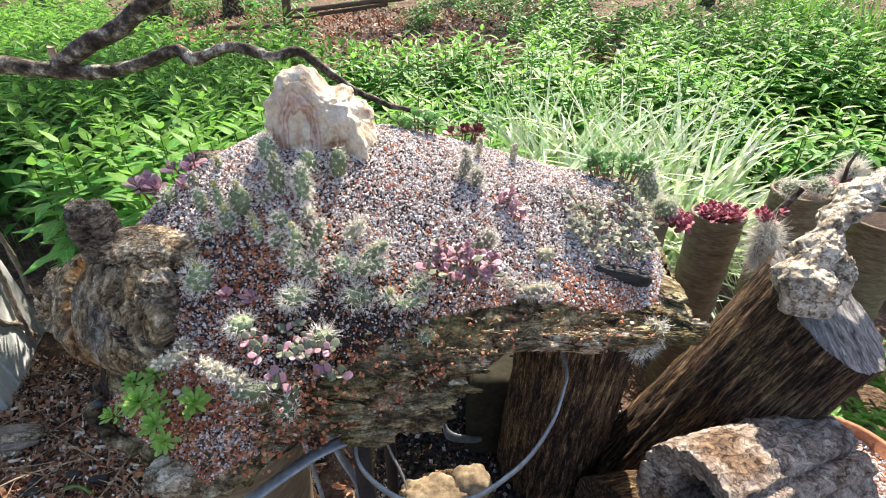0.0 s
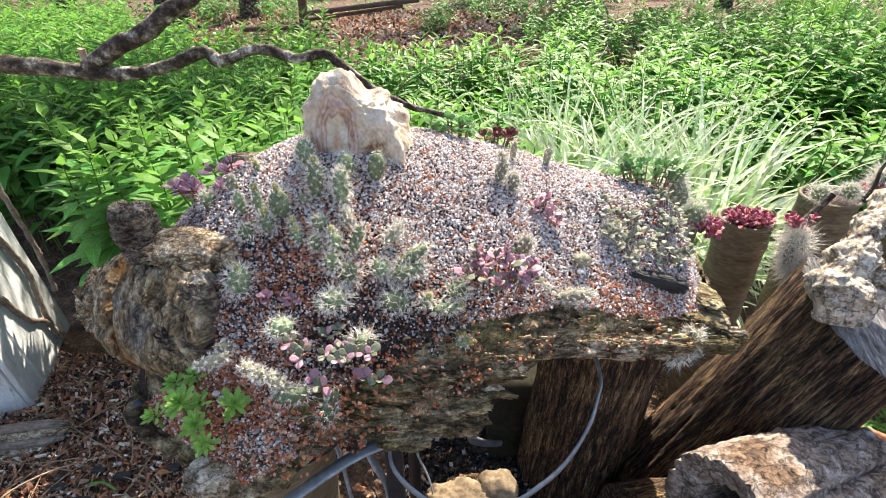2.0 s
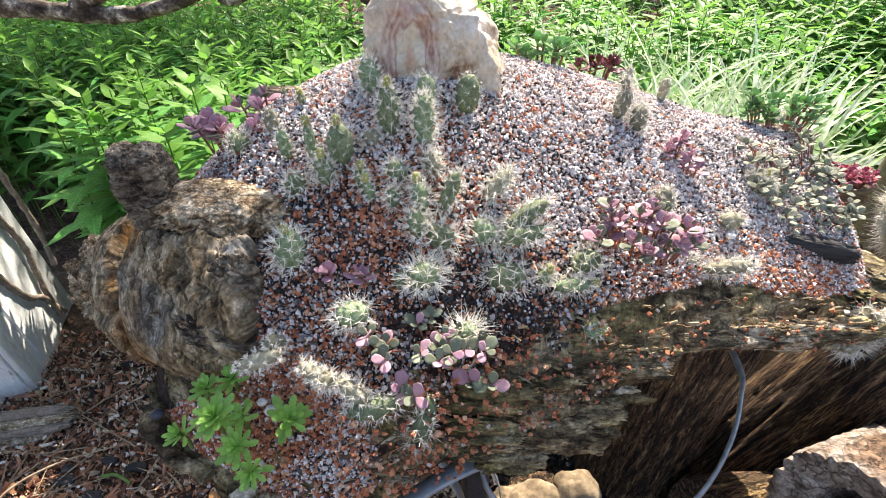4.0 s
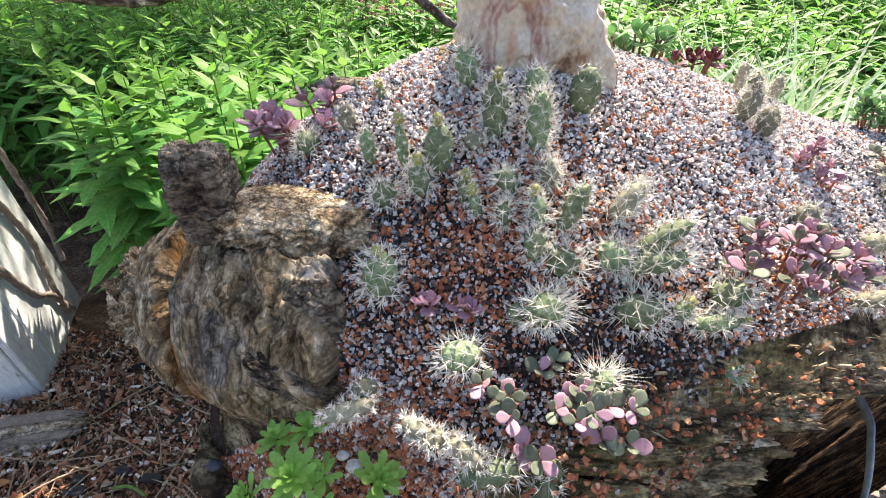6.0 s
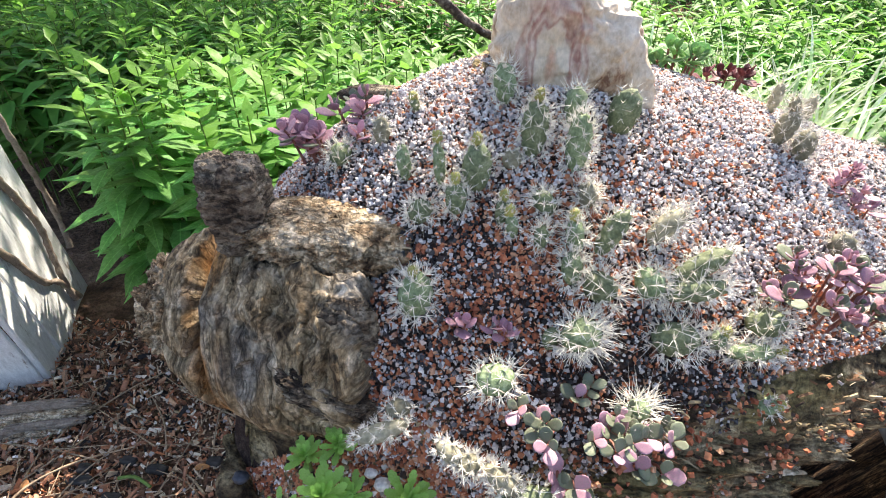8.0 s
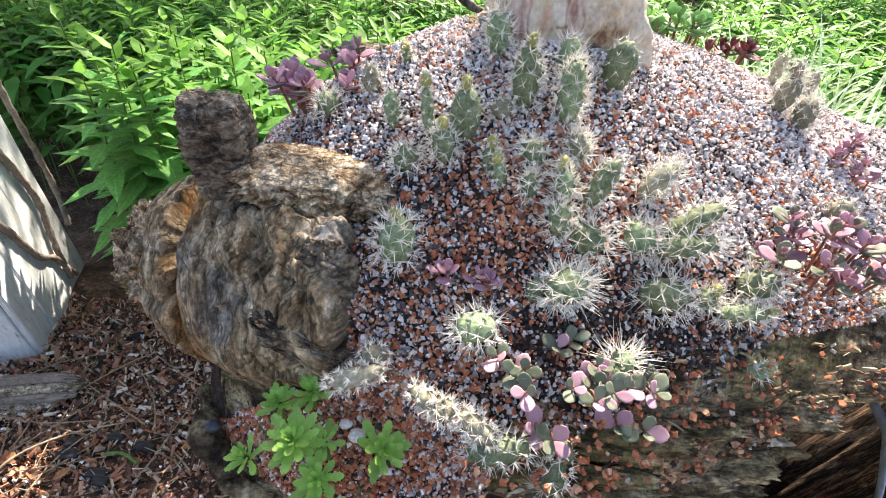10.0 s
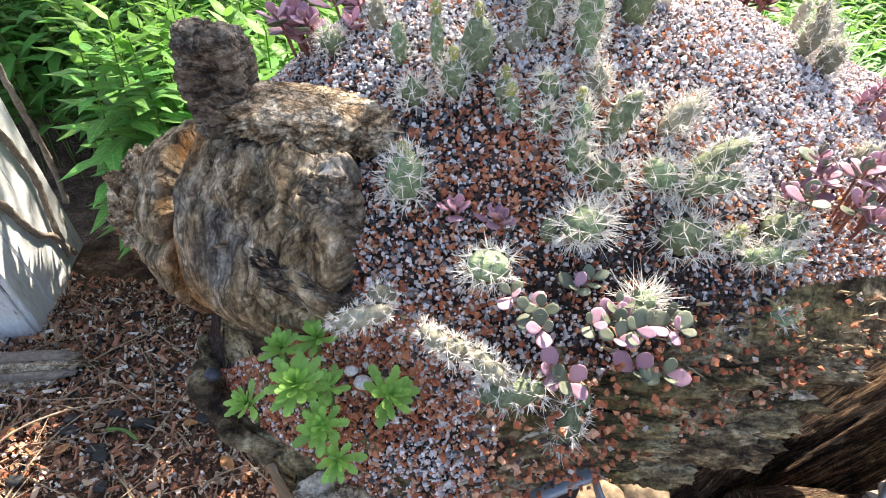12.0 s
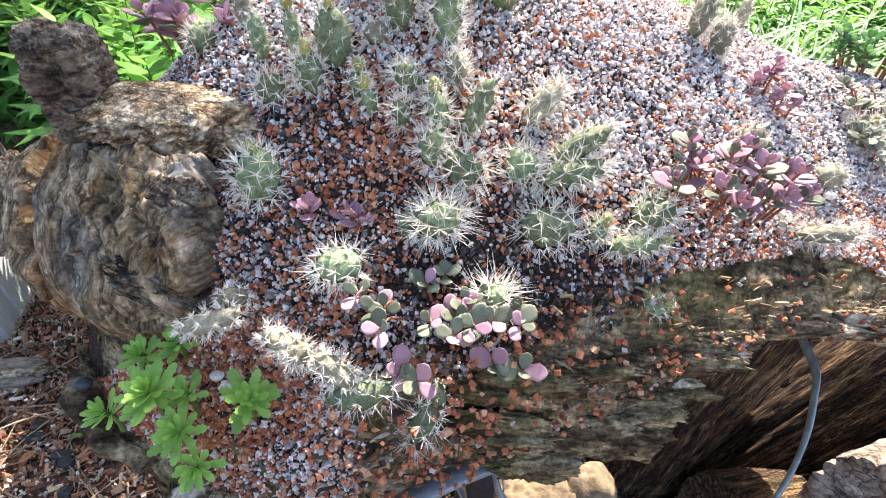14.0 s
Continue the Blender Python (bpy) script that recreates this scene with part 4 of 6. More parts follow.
v[:, 2] -= 0.014 * np.exp(-((v[:, 0] - 0.014) / 0.018) ** 2) * smoothstep(0.02, 0.07, v[:, 2])
v[:, 0] += 0.004 * fbm(v * np.array([40, 40, 12]), 3, 8)
stone = solid("banded_stone", mesh_of("banded_stone", v, f, M_ROCK), "cream stone with rose bands standing on the gravel", "stone", (-0.21, 0.868, 1.408))


# ---- small plants on the log ----
def pad_shape(length, width, thick, seed):
    """A cactus joint along +z with low warts, and the places and outward ways of its areoles."""
    v, f = ICO[3]
    fat = 1 + 0.12 * v[:, 2:3]
    p = v * np.array([width / 2, thick / 2, length / 2]) * np.concatenate([fat, fat, np.ones_like(fat)], 1)
    p = p * (1 + 0.07 * fbm(v * 7, 2, seed))[:, None]
    k = max(20, int(40 * (length * width / 0.0012) ** 0.5))
    i = np.arange(k) + 0.5
    ph = np.arccos(1 - 1.86 * i / k)
    th = np.pi * (1 + 5 ** 0.5) * i + seed
    w = np.stack([np.cos(th) * np.sin(ph), np.sin(th) * np.sin(ph), np.cos(ph)], 1)
    # a wart under each areole
    near = np.clip((v @ w.T).max(1), -1, 1)
    p = p * (0.93 + 0.14 * np.exp(-(np.arccos(near) / (1.1 / k ** 0.5)) ** 2))[:, None]
    c = w * np.array([width / 2, thick / 2, length / 2]) * 1.1
    p[:, 2] += length / 2 * 0.94
    c[:, 2] += length / 2 * 0.94
    return p, f, c, w


CONE_F = np.array([[0, 1, 3], [1, 2, 3], [2, 0, 3]])


def spines(c, w, length, each, rng, thick=0.00046):
    """Fans of thin needles from the areoles."""
    each = round(each * 1.6)
    n = len(c) * each
    base = np.repeat(c, each, 0)
    d = np.repeat(w, each, 0) + rng.normal(scale=0.62, size=(n, 3))
    d[:, 2] += 0.15
    d /= np.linalg.norm(d, axis=1)[:, None]
    s = np.cross(d, rng.normal(size=(n, 3)))
    s /= np.linalg.norm(s, axis=1)[:, None]
    u = np.cross(d, s)
    L = length * rng.choice([0.45, 0.6, 0.8, 1.2], n) * rng.uniform(0.8, 1.1, n)
    v = np.empty((n, 4, 3))
    for k in range(3):
        a = 2 * np.pi * k / 3
        v[:, k] = base + thick * (np.cos(a) * s + np.sin(a) * u)
    v[:, 3] = base + d * L[:, None]
    return v.reshape(-1, 3), (CONE_F[None] + (np.arange(n) * 4)[:, None, None]).reshape(-1, 3)


CACTUS_N = [0]


def along(way, roll=0.0):
    return Vector(way).to_track_quat("Z", "Y").to_matrix().to_4x4() @ Matrix.Rotation(roll, 4, "Z")


def cactus(at, way, width, needle=0.013, each=9, dry=False, bud=False, flat=0.72, label="", second=None, rest=False):
    """A small prickly pear: joints, each with its spines."""
    CACTUS_N[0] += 1
    seed = CACTUS_N[0]
    rng = np.random.default_rng(seed)
    label = label or ("dry grey spiny cactus joint in gravel" if dry else "small grey-green prickly pear with pale spines, rooted in gravel")
    ob = thing("prickly_pear", label, "cactus", at, group="prickly pears on the log")
    joints = [(Vector((0, 0, 0)), Vector(way), width * 1.05)]
    if second:
        joints.append((Vector(way) * 0.85, Vector(second[:3]), second[3]))
    for k, (o, w, wd) in enumerate(joints):
        L = max(w.length, wd * 0.75)
        p, f, c, n = pad_shape(L, wd, wd * flat, seed * 3 + k)
        turn = Matrix.Translation(o) @ along(w, rng.uniform(-0.5, 0.5))
        pad = part("joint", mesh_of("joint", p, f, M_CACTUS_DRY if dry else M_CACTUS), ob)
        pad.matrix_local = turn
        part("spine_coat", big_mesh("spine_coat", *spines(c, n, needle, each, rng, max(0.00046, 0.017 * needle)), M_SPINE), pad, "ivory needles")
    if bud:
        v, f = lump((0.0045, 0.0045, 0.0062), seed, 3, 0.45, 4)
        b = part("bud", mesh_of("bud", v, f, M_BUD), ob, "yellow-green new bud")
        b.location = Vector(joints[-1][0]) + joints[-1][1] * 1.05
        part("spine_coat", big_mesh("spine_coat", *spines(v[::6] * 0.95, v[::6] / 0.006, 0.006, 2, rng, 0.00035), M_SPINE), b)
    return ob


def standing(x, y, z, side, up, width, **more):
    """A joint that stands up: side and up as they show from the front, from over the log."""
    return cactus((x, y, z - 0.006), (side, 0.1 * up, up / 0.8), width, **more)


standing(-0.364, 0.618, 1.22, -0.005, 0.036, 0.036, bud=True, needle=0.015, label="grey-green prickly pear with a yellow-green bud")
standing(-0.367, 0.681, 1.28, -0.002, 0.02, 0.024)
standing(-0.333, 0.685, 1.289, -0.003, 0.028, 0.021, bud=True)
standing(-0.35, 0.709, 1.305, -0.005, 0.038, 0.015, bud=True, needle=0.006)
standing(-0.385, 0.722, 1.303, -0.006, 0.031, 0.018, needle=0.006)
standing(-0.315, 0.702, 1.305, -0.003, 0.04, 0.03, bud=True, needle=0.009, each=3)
standing(-0.264, 0.732, 1.329, 0.001, 0.047, 0.025, bud=True, needle=0.012)
standing(-0.222, 0.723, 1.32, 0.0, 0.048, 0.023, needle=0.014)
standing(-0.219, 0.771, 1.348, -0.003, 0.034, 0.029, needle=0.015, each=3)
standing(-0.175, 0.77, 1.342, 0.007, 0.039, 0.03, needle=0.008, each=3, label="plump dark green prickly pear beside the banded stone")
standing(-0.288, 0.79, 1.362, -0.007, 0.034, 0.026, needle=0.012)
standing(-0.416, 0.771, 1.317, -0.002, 0.026, 0.017, dry=True, needle=0.006)
standing(-0.46, 0.768, 1.294, -0.004, 0.02, 0.031)
standing(-0.383, 0.808, 1.343, -0.004, 0.012, 0.014, bud=True, needle=0.004)
standing(-0.283, 0.722, 1.321, 0.0, 0.016, 0.019, dry=True, needle=0.006)
standing(-0.29, 0.675, 1.285, -0.001, 0.024, 0.016, bud=True, needle=0.007)
standing(-0.279, 0.667, 1.278, -0.006, 0.021, 0.016, bud=True, needle=0.007)
standing(-0.253, 0.66, 1.271, -0.003, 0.021, 0.017)
standing(-0.242, 0.687, 1.296, -0.02, 0.016, 0.024)
standing(-0.213, 0.694, 1.299, 0.002, 0.021, 0.021, dry=True)
standing(-0.221, 0.659, 1.268, -0.007, 0.031, 0.022, bud=True, needle=0.014)
standing(-0.223, 0.639, 1.25, -0.008, 0.026, 0.025)
standing(-0.202, 0.66, 1.268, 0.021, 0.04, 0.021, needle=0.009)
standing(-0.152, 0.678, 1.273, 0.028, 0.03, 0.024, dry=True)
standing(-0.202, 0.631, 1.238, 0.001, 0.024, 0.034, needle=0.018, each=7)
cactus((-0.235, 0.6, 1.212), (0.034, -0.005, 0.016), 0.034, needle=0.021, each=9, label="prickly pear bristling with long ivory spines")
standing(-0.243, 0.598, 1.205, -0.001, 0.02, 0.017, needle=0.005, each=2, label="young bright green cactus joint")
standing(-0.159, 0.64, 1.24, 0.01, 0.022, 0.03, needle=0.018, each=7)
cactus((-0.132, 0.648, 1.245), (0.05, 0.01, 0.034), 0.026, needle=0.012, each=7)
cactus((-0.142, 0.637, 1.238), (0.057, 0.0, 0.016), 0.028, needle=0.016, each=7)
standing(-0.13, 0.608, 1.199, 0.001, 0.027, 0.042, needle=0.019, each=6, label="broad prickly pear joint with grey star spines")
standing(-0.09, 0.618, 1.2, 0.009, 0.014, 0.02, bud=True)
cactus((-0.054, 0.635, 1.206), (0.034, 0.0, 0.014), 0.031, needle=0.015, each=7)
cactus((-0.075, 0.615, 1.19), (0.043, -0.004, 0.01), 0.022, bud=True)
standing(0.034, 0.845, 1.31, 0.012, 0.034, 0.026, dry=True, needle=0.012, each=6, second=(-0.008, 0, 0.02, 0.017), label="dry grey spiny cactus on the crown of the gravel")
standing(0.06, 0.835, 1.295, 0.004, 0.03, 0.026, dry=True, needle=0.012)
standing(0.075, 0.732, 1.227, 0.005, 0.028, 0.024, dry=True, needle=0.01)
cactus((-0.275, 0.568, 1.195), (-0.036, -0.008, -0.002), 0.03, needle=0.015, each=7)
cactus((-0.182, 0.552, 1.18), (0.017, -0.01, 0.012), 0.022, needle=0.026, each=6, label="cactus tip with very long ivory spines")
standing(-0.375, 0.547, 1.165, 0.0, 0.014, 0.022, dry=True, needle=0.008, each=6)
HAIRY = "pale woolly cactus stem trailing over the log's lip"
cactus((-0.365, 0.535, 1.165), (-0.046, -0.012, -0.012), 0.016, needle=0.008, each=14, flat=1, dry=True, label=HAIRY)
cactus((-0.34, 0.516, 1.168), (0.026, -0.008, -0.016), 0.014, needle=0.008, each=14, flat=1, dry=True, label=HAIRY)
cactus((-0.315, 0.508, 1.152), (0.006, -0.006, 0.014), 0.017, needle=0.01, each=14, flat=1, dry=True, label=HAIRY)
cactus((-0.3, 0.505, 1.158), (0.03, -0.012, -0.02), 0.016, needle=0.009, each=14, flat=1, dry=True, label=HAIRY)
cactus((-0.24, 0.5, 1.132), (-0.055, -0.012, -0.004), 0.021, needle=0.011, each=7, flat=1, label="green spiny cactus stem hanging over the shelf")
cactus((-0.214, 0.5, 1.118), (-0.014, -0.018, -0.034), 0.021, needle=0.014, each=6, flat=1)
cactus((-0.212, 0.508, 1.13), (0.003, -0.006, -0.022), 0.014, needle=0.004, each=3, flat=1, label="smooth green cactus joint")
cactus((-0.04, 0.6, 1.14), (0.022, -0.006, 0.006), 0.024, needle=0.008, each=6, bud=True)
standing(0.069, 0.938, 1.314, 0.005, 0.034, 0.015, dry=True, needle=0.005)
standing(0.142, 0.977, 1.288, 0.006, 0.033, 0.016, dry=True, needle=0.005)
standing(0.243, 0.829, 1.208, 0.016, 0.021, 0.036, bud=True, dry=True)
standing(0.182, 0.751, 1.19, 0.0, 0.02, 0.032, dry=True, needle=0.008, each=6)
cactus((0.124, 0.682, 1.168), (0.066, 0.004, 0.004), 0.024, needle=0.013, each=9, dry=True, label="grey woolly cactus stem lying on the gravel")
cactus((0.1, 0.7, 1.18), (0.02, -0.004, -0.012), 0.02, needle=0.013, each=9, dry=True, label="grey woolly cactus stem lying on the gravel")
cactus((0.385, 0.7, 1.09), (-0.012, -0.02, -0.03), 0.028, needle=0.02, each=10, dry=True, second=(-0.03, -0.012, -0.028, 0.026), label="white hairy cactus hanging from the log's end")


def leaf_shape(rows=5, fold=0.15, droop=0.25, widest=0.45, cup=0.0, tip=0.0):
    """A leaf of length 1 along +y and width 1, two faces across."""
    v, f = [], []
    for i in range(rows):
        t = i / (rows - 1)
        w = 0.5 * math.sin(math.pi * min(1, max(0.03, t ** (math.log(0.5) / math.log(widest))))) ** 0.85
        w = max(w, 0.035 if i < rows - 1 else tip)
        z = -droop * t * t
        v += [(-w, t, z + fold * w * 2 * 0.5 + cup * w * w), (0, t, z), (w, t, z + fold * w * 2 * 0.5 + cup * w * w)]
    for i in range(rows - 1):
        a = 3 * i
        f += [(a, a + 1, a + 4, a + 3), (a + 1, a + 2, a + 5, a + 4)]
    return np.array(v), np.array(f)


def fat_leaf(sub=2):
    """A thick, round succulent leaf of length 1 along +y."""
    v, f = ICO[sub]
    p = v * np.array([0.27, 0.5, 0.055])
    p[:, 1] += 0.5
    p[:, 0] *= 0.45 + 0.95 * smoothstep(-0.05, 0.6, p[:, 1]) - 0.22 * smoothstep(0.75, 1.0, p[:, 1])
    p[:, 2] += 0.5 * p[:, 0] ** 2 + 0.12 * p[:, 1] ** 2
    return p, f


ROUND_LEAF = {m.name: [mesh_of("leaf", fat_leaf()[0], fat_leaf()[1], m)] for m in (M_SEDUM, M_SEDUM_GREEN, M_SEDUM_RED, M_SEDUM_DARK, M_SEDUM_PINK, M_SEDUM_LIME, M_SEDUM_GREY)}


def sedum(at, shoots, spread_xy, leaf, seed, material=None, mixed=0.0, up=0.03, label="purple round-leaved sedum growing in the gravel", tops=3, name="sedum", lean=(0, 0, 0)):
    """A sedum: short shoots that carry crossed pairs of round leaves."""
    rng = np.random.default_rng(seed)
    material = material or M_SEDUM
    ob = thing(name, label, "succulent", at)
    for s in range(shoots):
        ang, rad = rng.uniform(0, 2 * np.pi), np.sqrt((s + 0.5) / shoots)
        foot_z = -0.008
        if shoots > 30 and spread_xy[1] > 0.07:
            # a wide mat follows the slope of the gravel
            fx, fy = at[0] + spread_xy[0] * rad * math.cos(ang), at[1] + spread_xy[1] * rad * math.sin(ang)
            foot_z = float(bed(np.array([fx]), np.array([fy]))[0]) - at[2] - 0.003
        foot = Vector((0.7 * spread_xy[0] * rad * math.cos(ang), 0.7 * spread_xy[1] * rad * math.sin(ang), foot_z))
        head = Vector((spread_xy[0] * rad * math.cos(ang), spread_xy[1] * rad * math.sin(ang), foot_z + 0.008 + up * rng.uniform(0.5, 1.2))) + Vector(lean) * rng.uniform(0.5, 1.2)
        v, f = tube([foot, foot.lerp(head, 0.6) + Vector((0, 0, 0.006)), head], [leaf * 0.07, leaf * 0.055], 8, 6)
        stem = part("shoot", mesh_of("shoot", v, f, M_STEM), ob, "thin reddish stem")
        axis = (head - foot).normalized().lerp(Vector((0, -0.25, 1)), 0.55).normalized()
        base = axis.to_track_quat("Z", "Y").to_matrix().to_4x4()
        turn = rng.uniform(0, 3.1)
        for k in range(tops):
            for side in (0, 1):
                size = leaf * (1 - 0.2 * k) * rng.uniform(0.8, 1.15)
                lift = radians(12 + 24 * k + rng.uniform(-12, 12))
                lm = ROUND_LEAF[(M_SEDUM_GREEN if rng.uniform() < mixed else material).name][0]
                lf = part("leaf", lm, stem)
                lf.matrix_local = (Matrix.Translation(head + axis * (leaf * 0.22 * (k - tops + 1))) @ base @ Matrix.Rotation(turn + math.pi * side + k * 1.57, 4, "Z")
                                   @ Matrix.Rotation(lift, 4, "X") @ Matrix.Diagonal((size, size, size, 1)))
    return ob


sedum((0.03, 0.662, 1.212), 24, (0.066, 0.04), 0.02, 1, mixed=0.3, up=0.045, tops=4, lean=(0, -0.006, 0), label="spreading purple sedum on the gravel's front slope")
sedum((-0.327, 0.602, 1.208), 2, (0.01, 0.008), 0.018, 2, up=0.016, label="small magenta sedum shoot")
sedum((-0.288, 0.598, 1.206), 2, (0.012, 0.008), 0.019, 3, up=0.016, label="small magenta sedum shoot")
sedum((-0.212, 0.55, 1.175), 17, (0.066, 0.03), 0.0165, 4, mixed=0.7, up=0.014, tops=2, lean=(0, -0.02, 0), label="dusky green and mauve sedum under the cacti")
sedum((-0.228, 0.52, 1.135), 2, (0.016, 0.01), 0.021, 5, mixed=0.75, up=0.002, lean=(0, -0.018, 0.006), tops=2, label="mauve-grey sedum with large round leaves")
sedum((-0.16, 0.54, 1.128), 2, (0.016, 0.01), 0.021, 6, mixed=0.5, up=0.004, lean=(0, -0.02, 0.006), tops=2, label="lilac sedum rosette hanging from the lip")
sedum((-0.485, 0.8, 1.285), 10, (0.055, 0.028), 0.026, 7, M_SEDUM_PINK, mixed=0.15, up=0.022, lean=(-0.01, 0, 0.01), label="pink-purple sedum at the back rim")
sedum((-0.44, 0.84, 1.31), 6, (0.045, 0.02), 0.025, 8, M_SEDUM_PINK, mixed=0.2, up=0.025, label="mauve sedum at the back rim")
sedum((0.106, 0.825, 1.262), 4, (0.026, 0.012), 0.017, 9, up=0.022, label="dark purple sedum sprig on the gravel")
sedum((0.134, 0.797, 1.235), 3, (0.014, 0.01), 0.018, 10, up=0.03, label="dark purple sedum sprig on the gravel")
sedum((0.04, 1.035, 1.31), 6, (0.05, 0.016), 0.026, 11, M_SEDUM_DARK, up=0.025, label="dark red sedum behind the crown")
sedum((-0.05, 0.99, 1.335), 7, (0.045, 0.02), 0.03, 12, M_SEDUM_LIME, up=0.03, label="green round-leaved sedum behind the stone")
sedum((0.385, 1.035, 1.21), 26, (0.075, 0.03), 0.022, 13, M_SEDUM_LIME, up=0.055, label="mat of green sedum along the back rim")
sedum((-0.09, 0.6, 1.15), 1, (0.006, 0.006), 0.017, 14, M_SEDUM_GREEN, up=0.006, tops=2, label="tiny grey-green sedum seedling")
sedum((0.31, 0.845, 1.172), 50, (0.085, 0.075), 0.015, 15, M_SEDUM_GREY, up=0.018, tops=2, label="low dull grey-green sedum on the gravel slope")
sedum((0.39, 0.9, 1.15), 34, (0.045, 0.09), 0.015, 16, M_SEDUM_GREY, up=0.02, tops=2, label="low dull grey-green sedum on the gravel slope")

def toothed_leaf():
    """A blunt leaf of length 1 along +y with a few teeth round its end, creased along the middle and curved upward."""
    v = [(sx * w, t, 0.1 * t * t + 0.35 * w * w + (0.0 if sx else -0.02) - 0.12 * max(0, t - 0.7)) for t, w in
         ((0, 0.05), (0.3, 0.09), (0.55, 0.125), (0.68, 0.175), (0.72, 0.13), (0.84, 0.165), (0.87, 0.11), (0.95, 0.1), (1.0, 0.03)) for sx in (-1, -0.5, 0, 0.5, 1)]
    return np.array(v), grid_faces(9, 5)


SPOON_MESH = mesh_of("leaf", *toothed_leaf(), M_ROSETTE)


def rosette(x, y, z, size, seed, count=16, lean=(0, -0.3, 1)):
    """A green rosette of blunt, toothed leaves."""
    rng = np.random.default_rng(seed)
    count = round(count * 1.6)
    ob = thing("rosette_sedum", "bright green leafy rosette in the gravel", "succulent", (x, y, z), group="green rosettes on the shelf")
    base = Vector(lean).to_track_quat("Z", "Y").to_matrix().to_4x4()
    v, f = tube([(0, 0, -0.02), (0, 0, -0.005), Vector(lean).normalized() * 0.012], [0.0025, 0.002], 6, 6)
    part("stem", mesh_of("stem", v, f, M_GREEN_STEM), ob)
    for k in range(count):
        t = k / count
        s = 1.12 * size * (1 - 0.55 * t) * rng.uniform(0.85, 1.1)
        lf = part("leaf", SPOON_MESH, ob)
        lf.matrix_local = (Matrix.Translation(Vector(lean).normalized() * (0.004 + 0.012 * t)) @ base @ Matrix.Rotation(k * 2.4 + rng.uniform(-0.2, 0.2), 4, "Z")
                           @ Matrix.Rotation(radians(8 + 62 * t), 4, "X") @ Matrix.Diagonal((s, s, s, 1)))


rosette(-0.436, 0.503, 1.095, 0.028, 1, 20)
rosette(-0.46, 0.538, 1.098, 0.019, 2)
rosette(-0.431, 0.546, 1.106, 0.02, 3)
rosette(-0.412, 0.51, 1.088, 0.018, 4, 12)
rosette(-0.366, 0.512, 1.085, 0.026, 5, 16, (0.35, -0.4, 0.8))
rosette(-0.477, 0.5, 1.07, 0.02, 6, 14, (-0.4, -0.3, 1))
rosette(-0.414, 0.49, 1.068, 0.024, 7, 16, (0, -0.6, 1))
rosette(-0.4, 0.476, 1.05, 0.022, 8, 14, (0.2, -0.9, 0.8))
rosette(-0.07, 0.57, 1.05, 0.014, 9, 10, (0, -0.9, 0.6))

v, f = lump((1, 0.8, 0.6), 4, 2, 0.3, 1.5)
for k, (x, y, z, s) in enumerate(((-0.388, 0.524, 1.086, 0.008), (-0.4, 0.532, 1.09, 0.006), (0.175, 0.73, 1.187, 0.006))):
    solid("white_pebble", mesh_of("white_pebble", v * s, f, M_WHITE_STONE), "white quartz pebble in the gravel", "pebble", (x, y, z))
solid("dark_pebble", mesh_of("dark_pebble", v * 0.008, f, M_BLUE_STONE), "blue-black pebble on the red gravel", "pebble", (-0.53, 0.535, 1.062))


# ---- trunks, stand and pots round the log ----
def trunk(name, label, p0, p1, r0, r1, seed, bark, end, hollow=None, grain=0.014, cut=None, nx=120, na=120):
    """A bark-stripped trunk along its own z axis, with long furrows and an end face; cut: the way that the end faces."""
    p0, p1 = Vector(p0), Vector(p1)
    L = (p1 - p0).length
    turn = (p1 - p0).to_track_quat("Z", "Y").to_matrix().to_4x4()
    S, A = np.repeat(np.linspace(0, 1, nx), na), np.tile(np.linspace(0, 2 * np.pi, na, endpoint=False), nx)
    r = (r0 + (r1 - r0) * S) * (1 + 0.12 * fbm(np.stack([np.cos(A) * 1.8, np.sin(A) * 1.8, S * L * 1.5], 1), 2, seed))
    twist = A + 0.25 * S
    q = np.stack([np.cos(twist) * 8, np.sin(twist) * 8, S * L * 1.6], 1)
    r = r + grain * fbm(q, 5, seed + 3, ridged=True) - grain * smoothstep(0.2, 0.6, fbm(q * np.array([0.7, 0.7, 0.6]), 3, seed + 9))
    P = np.stack([r * np.cos(A), r * np.sin(A), S * L], 1)
    if cut is not None:
        n = np.array(turn.to_3x3().transposed() @ Vector(cut))
        P[:, 2] -= S * (P[:, :2] @ n[:2]) / n[2]
    f = grid_faces(nx, na, wrap_v=True).tolist()
    if not hollow:
        f.append(list(range(na))[::-1])
    rim = P[-na:] if not hollow else P[:na]
    mid = rim.mean(0)
    rr = np.linspace(1, 0.02, 40)
    cap = (mid + rr[:, None, None] * (rim - mid)).reshape(-1, 3)
    if hollow:
        inner = smoothstep(hollow + 0.06, hollow - 0.08, np.repeat(rr, na) + 0.14 * fbm(cap * 12, 2, seed))
        cap[:, 2] += 0.03 * smoothstep(1.0, 0.5, np.repeat(rr, na)) + inner * 0.38
    cap[:, 2] += 0.004 * fbm(cap * 40, 3, seed)
    ob = thing(name, label, "log", p0)
    ob.matrix_basis = Matrix.Translation(p0) @ turn
    part("trunk_side", mesh_of("trunk_side", P, f, bark), ob)
    part("end_face", mesh_of("end_face", cap, grid_faces(40, na, wrap_v=True), end), ob, "hollow dark end" if hollow else "grey cut end grain")
    return ob


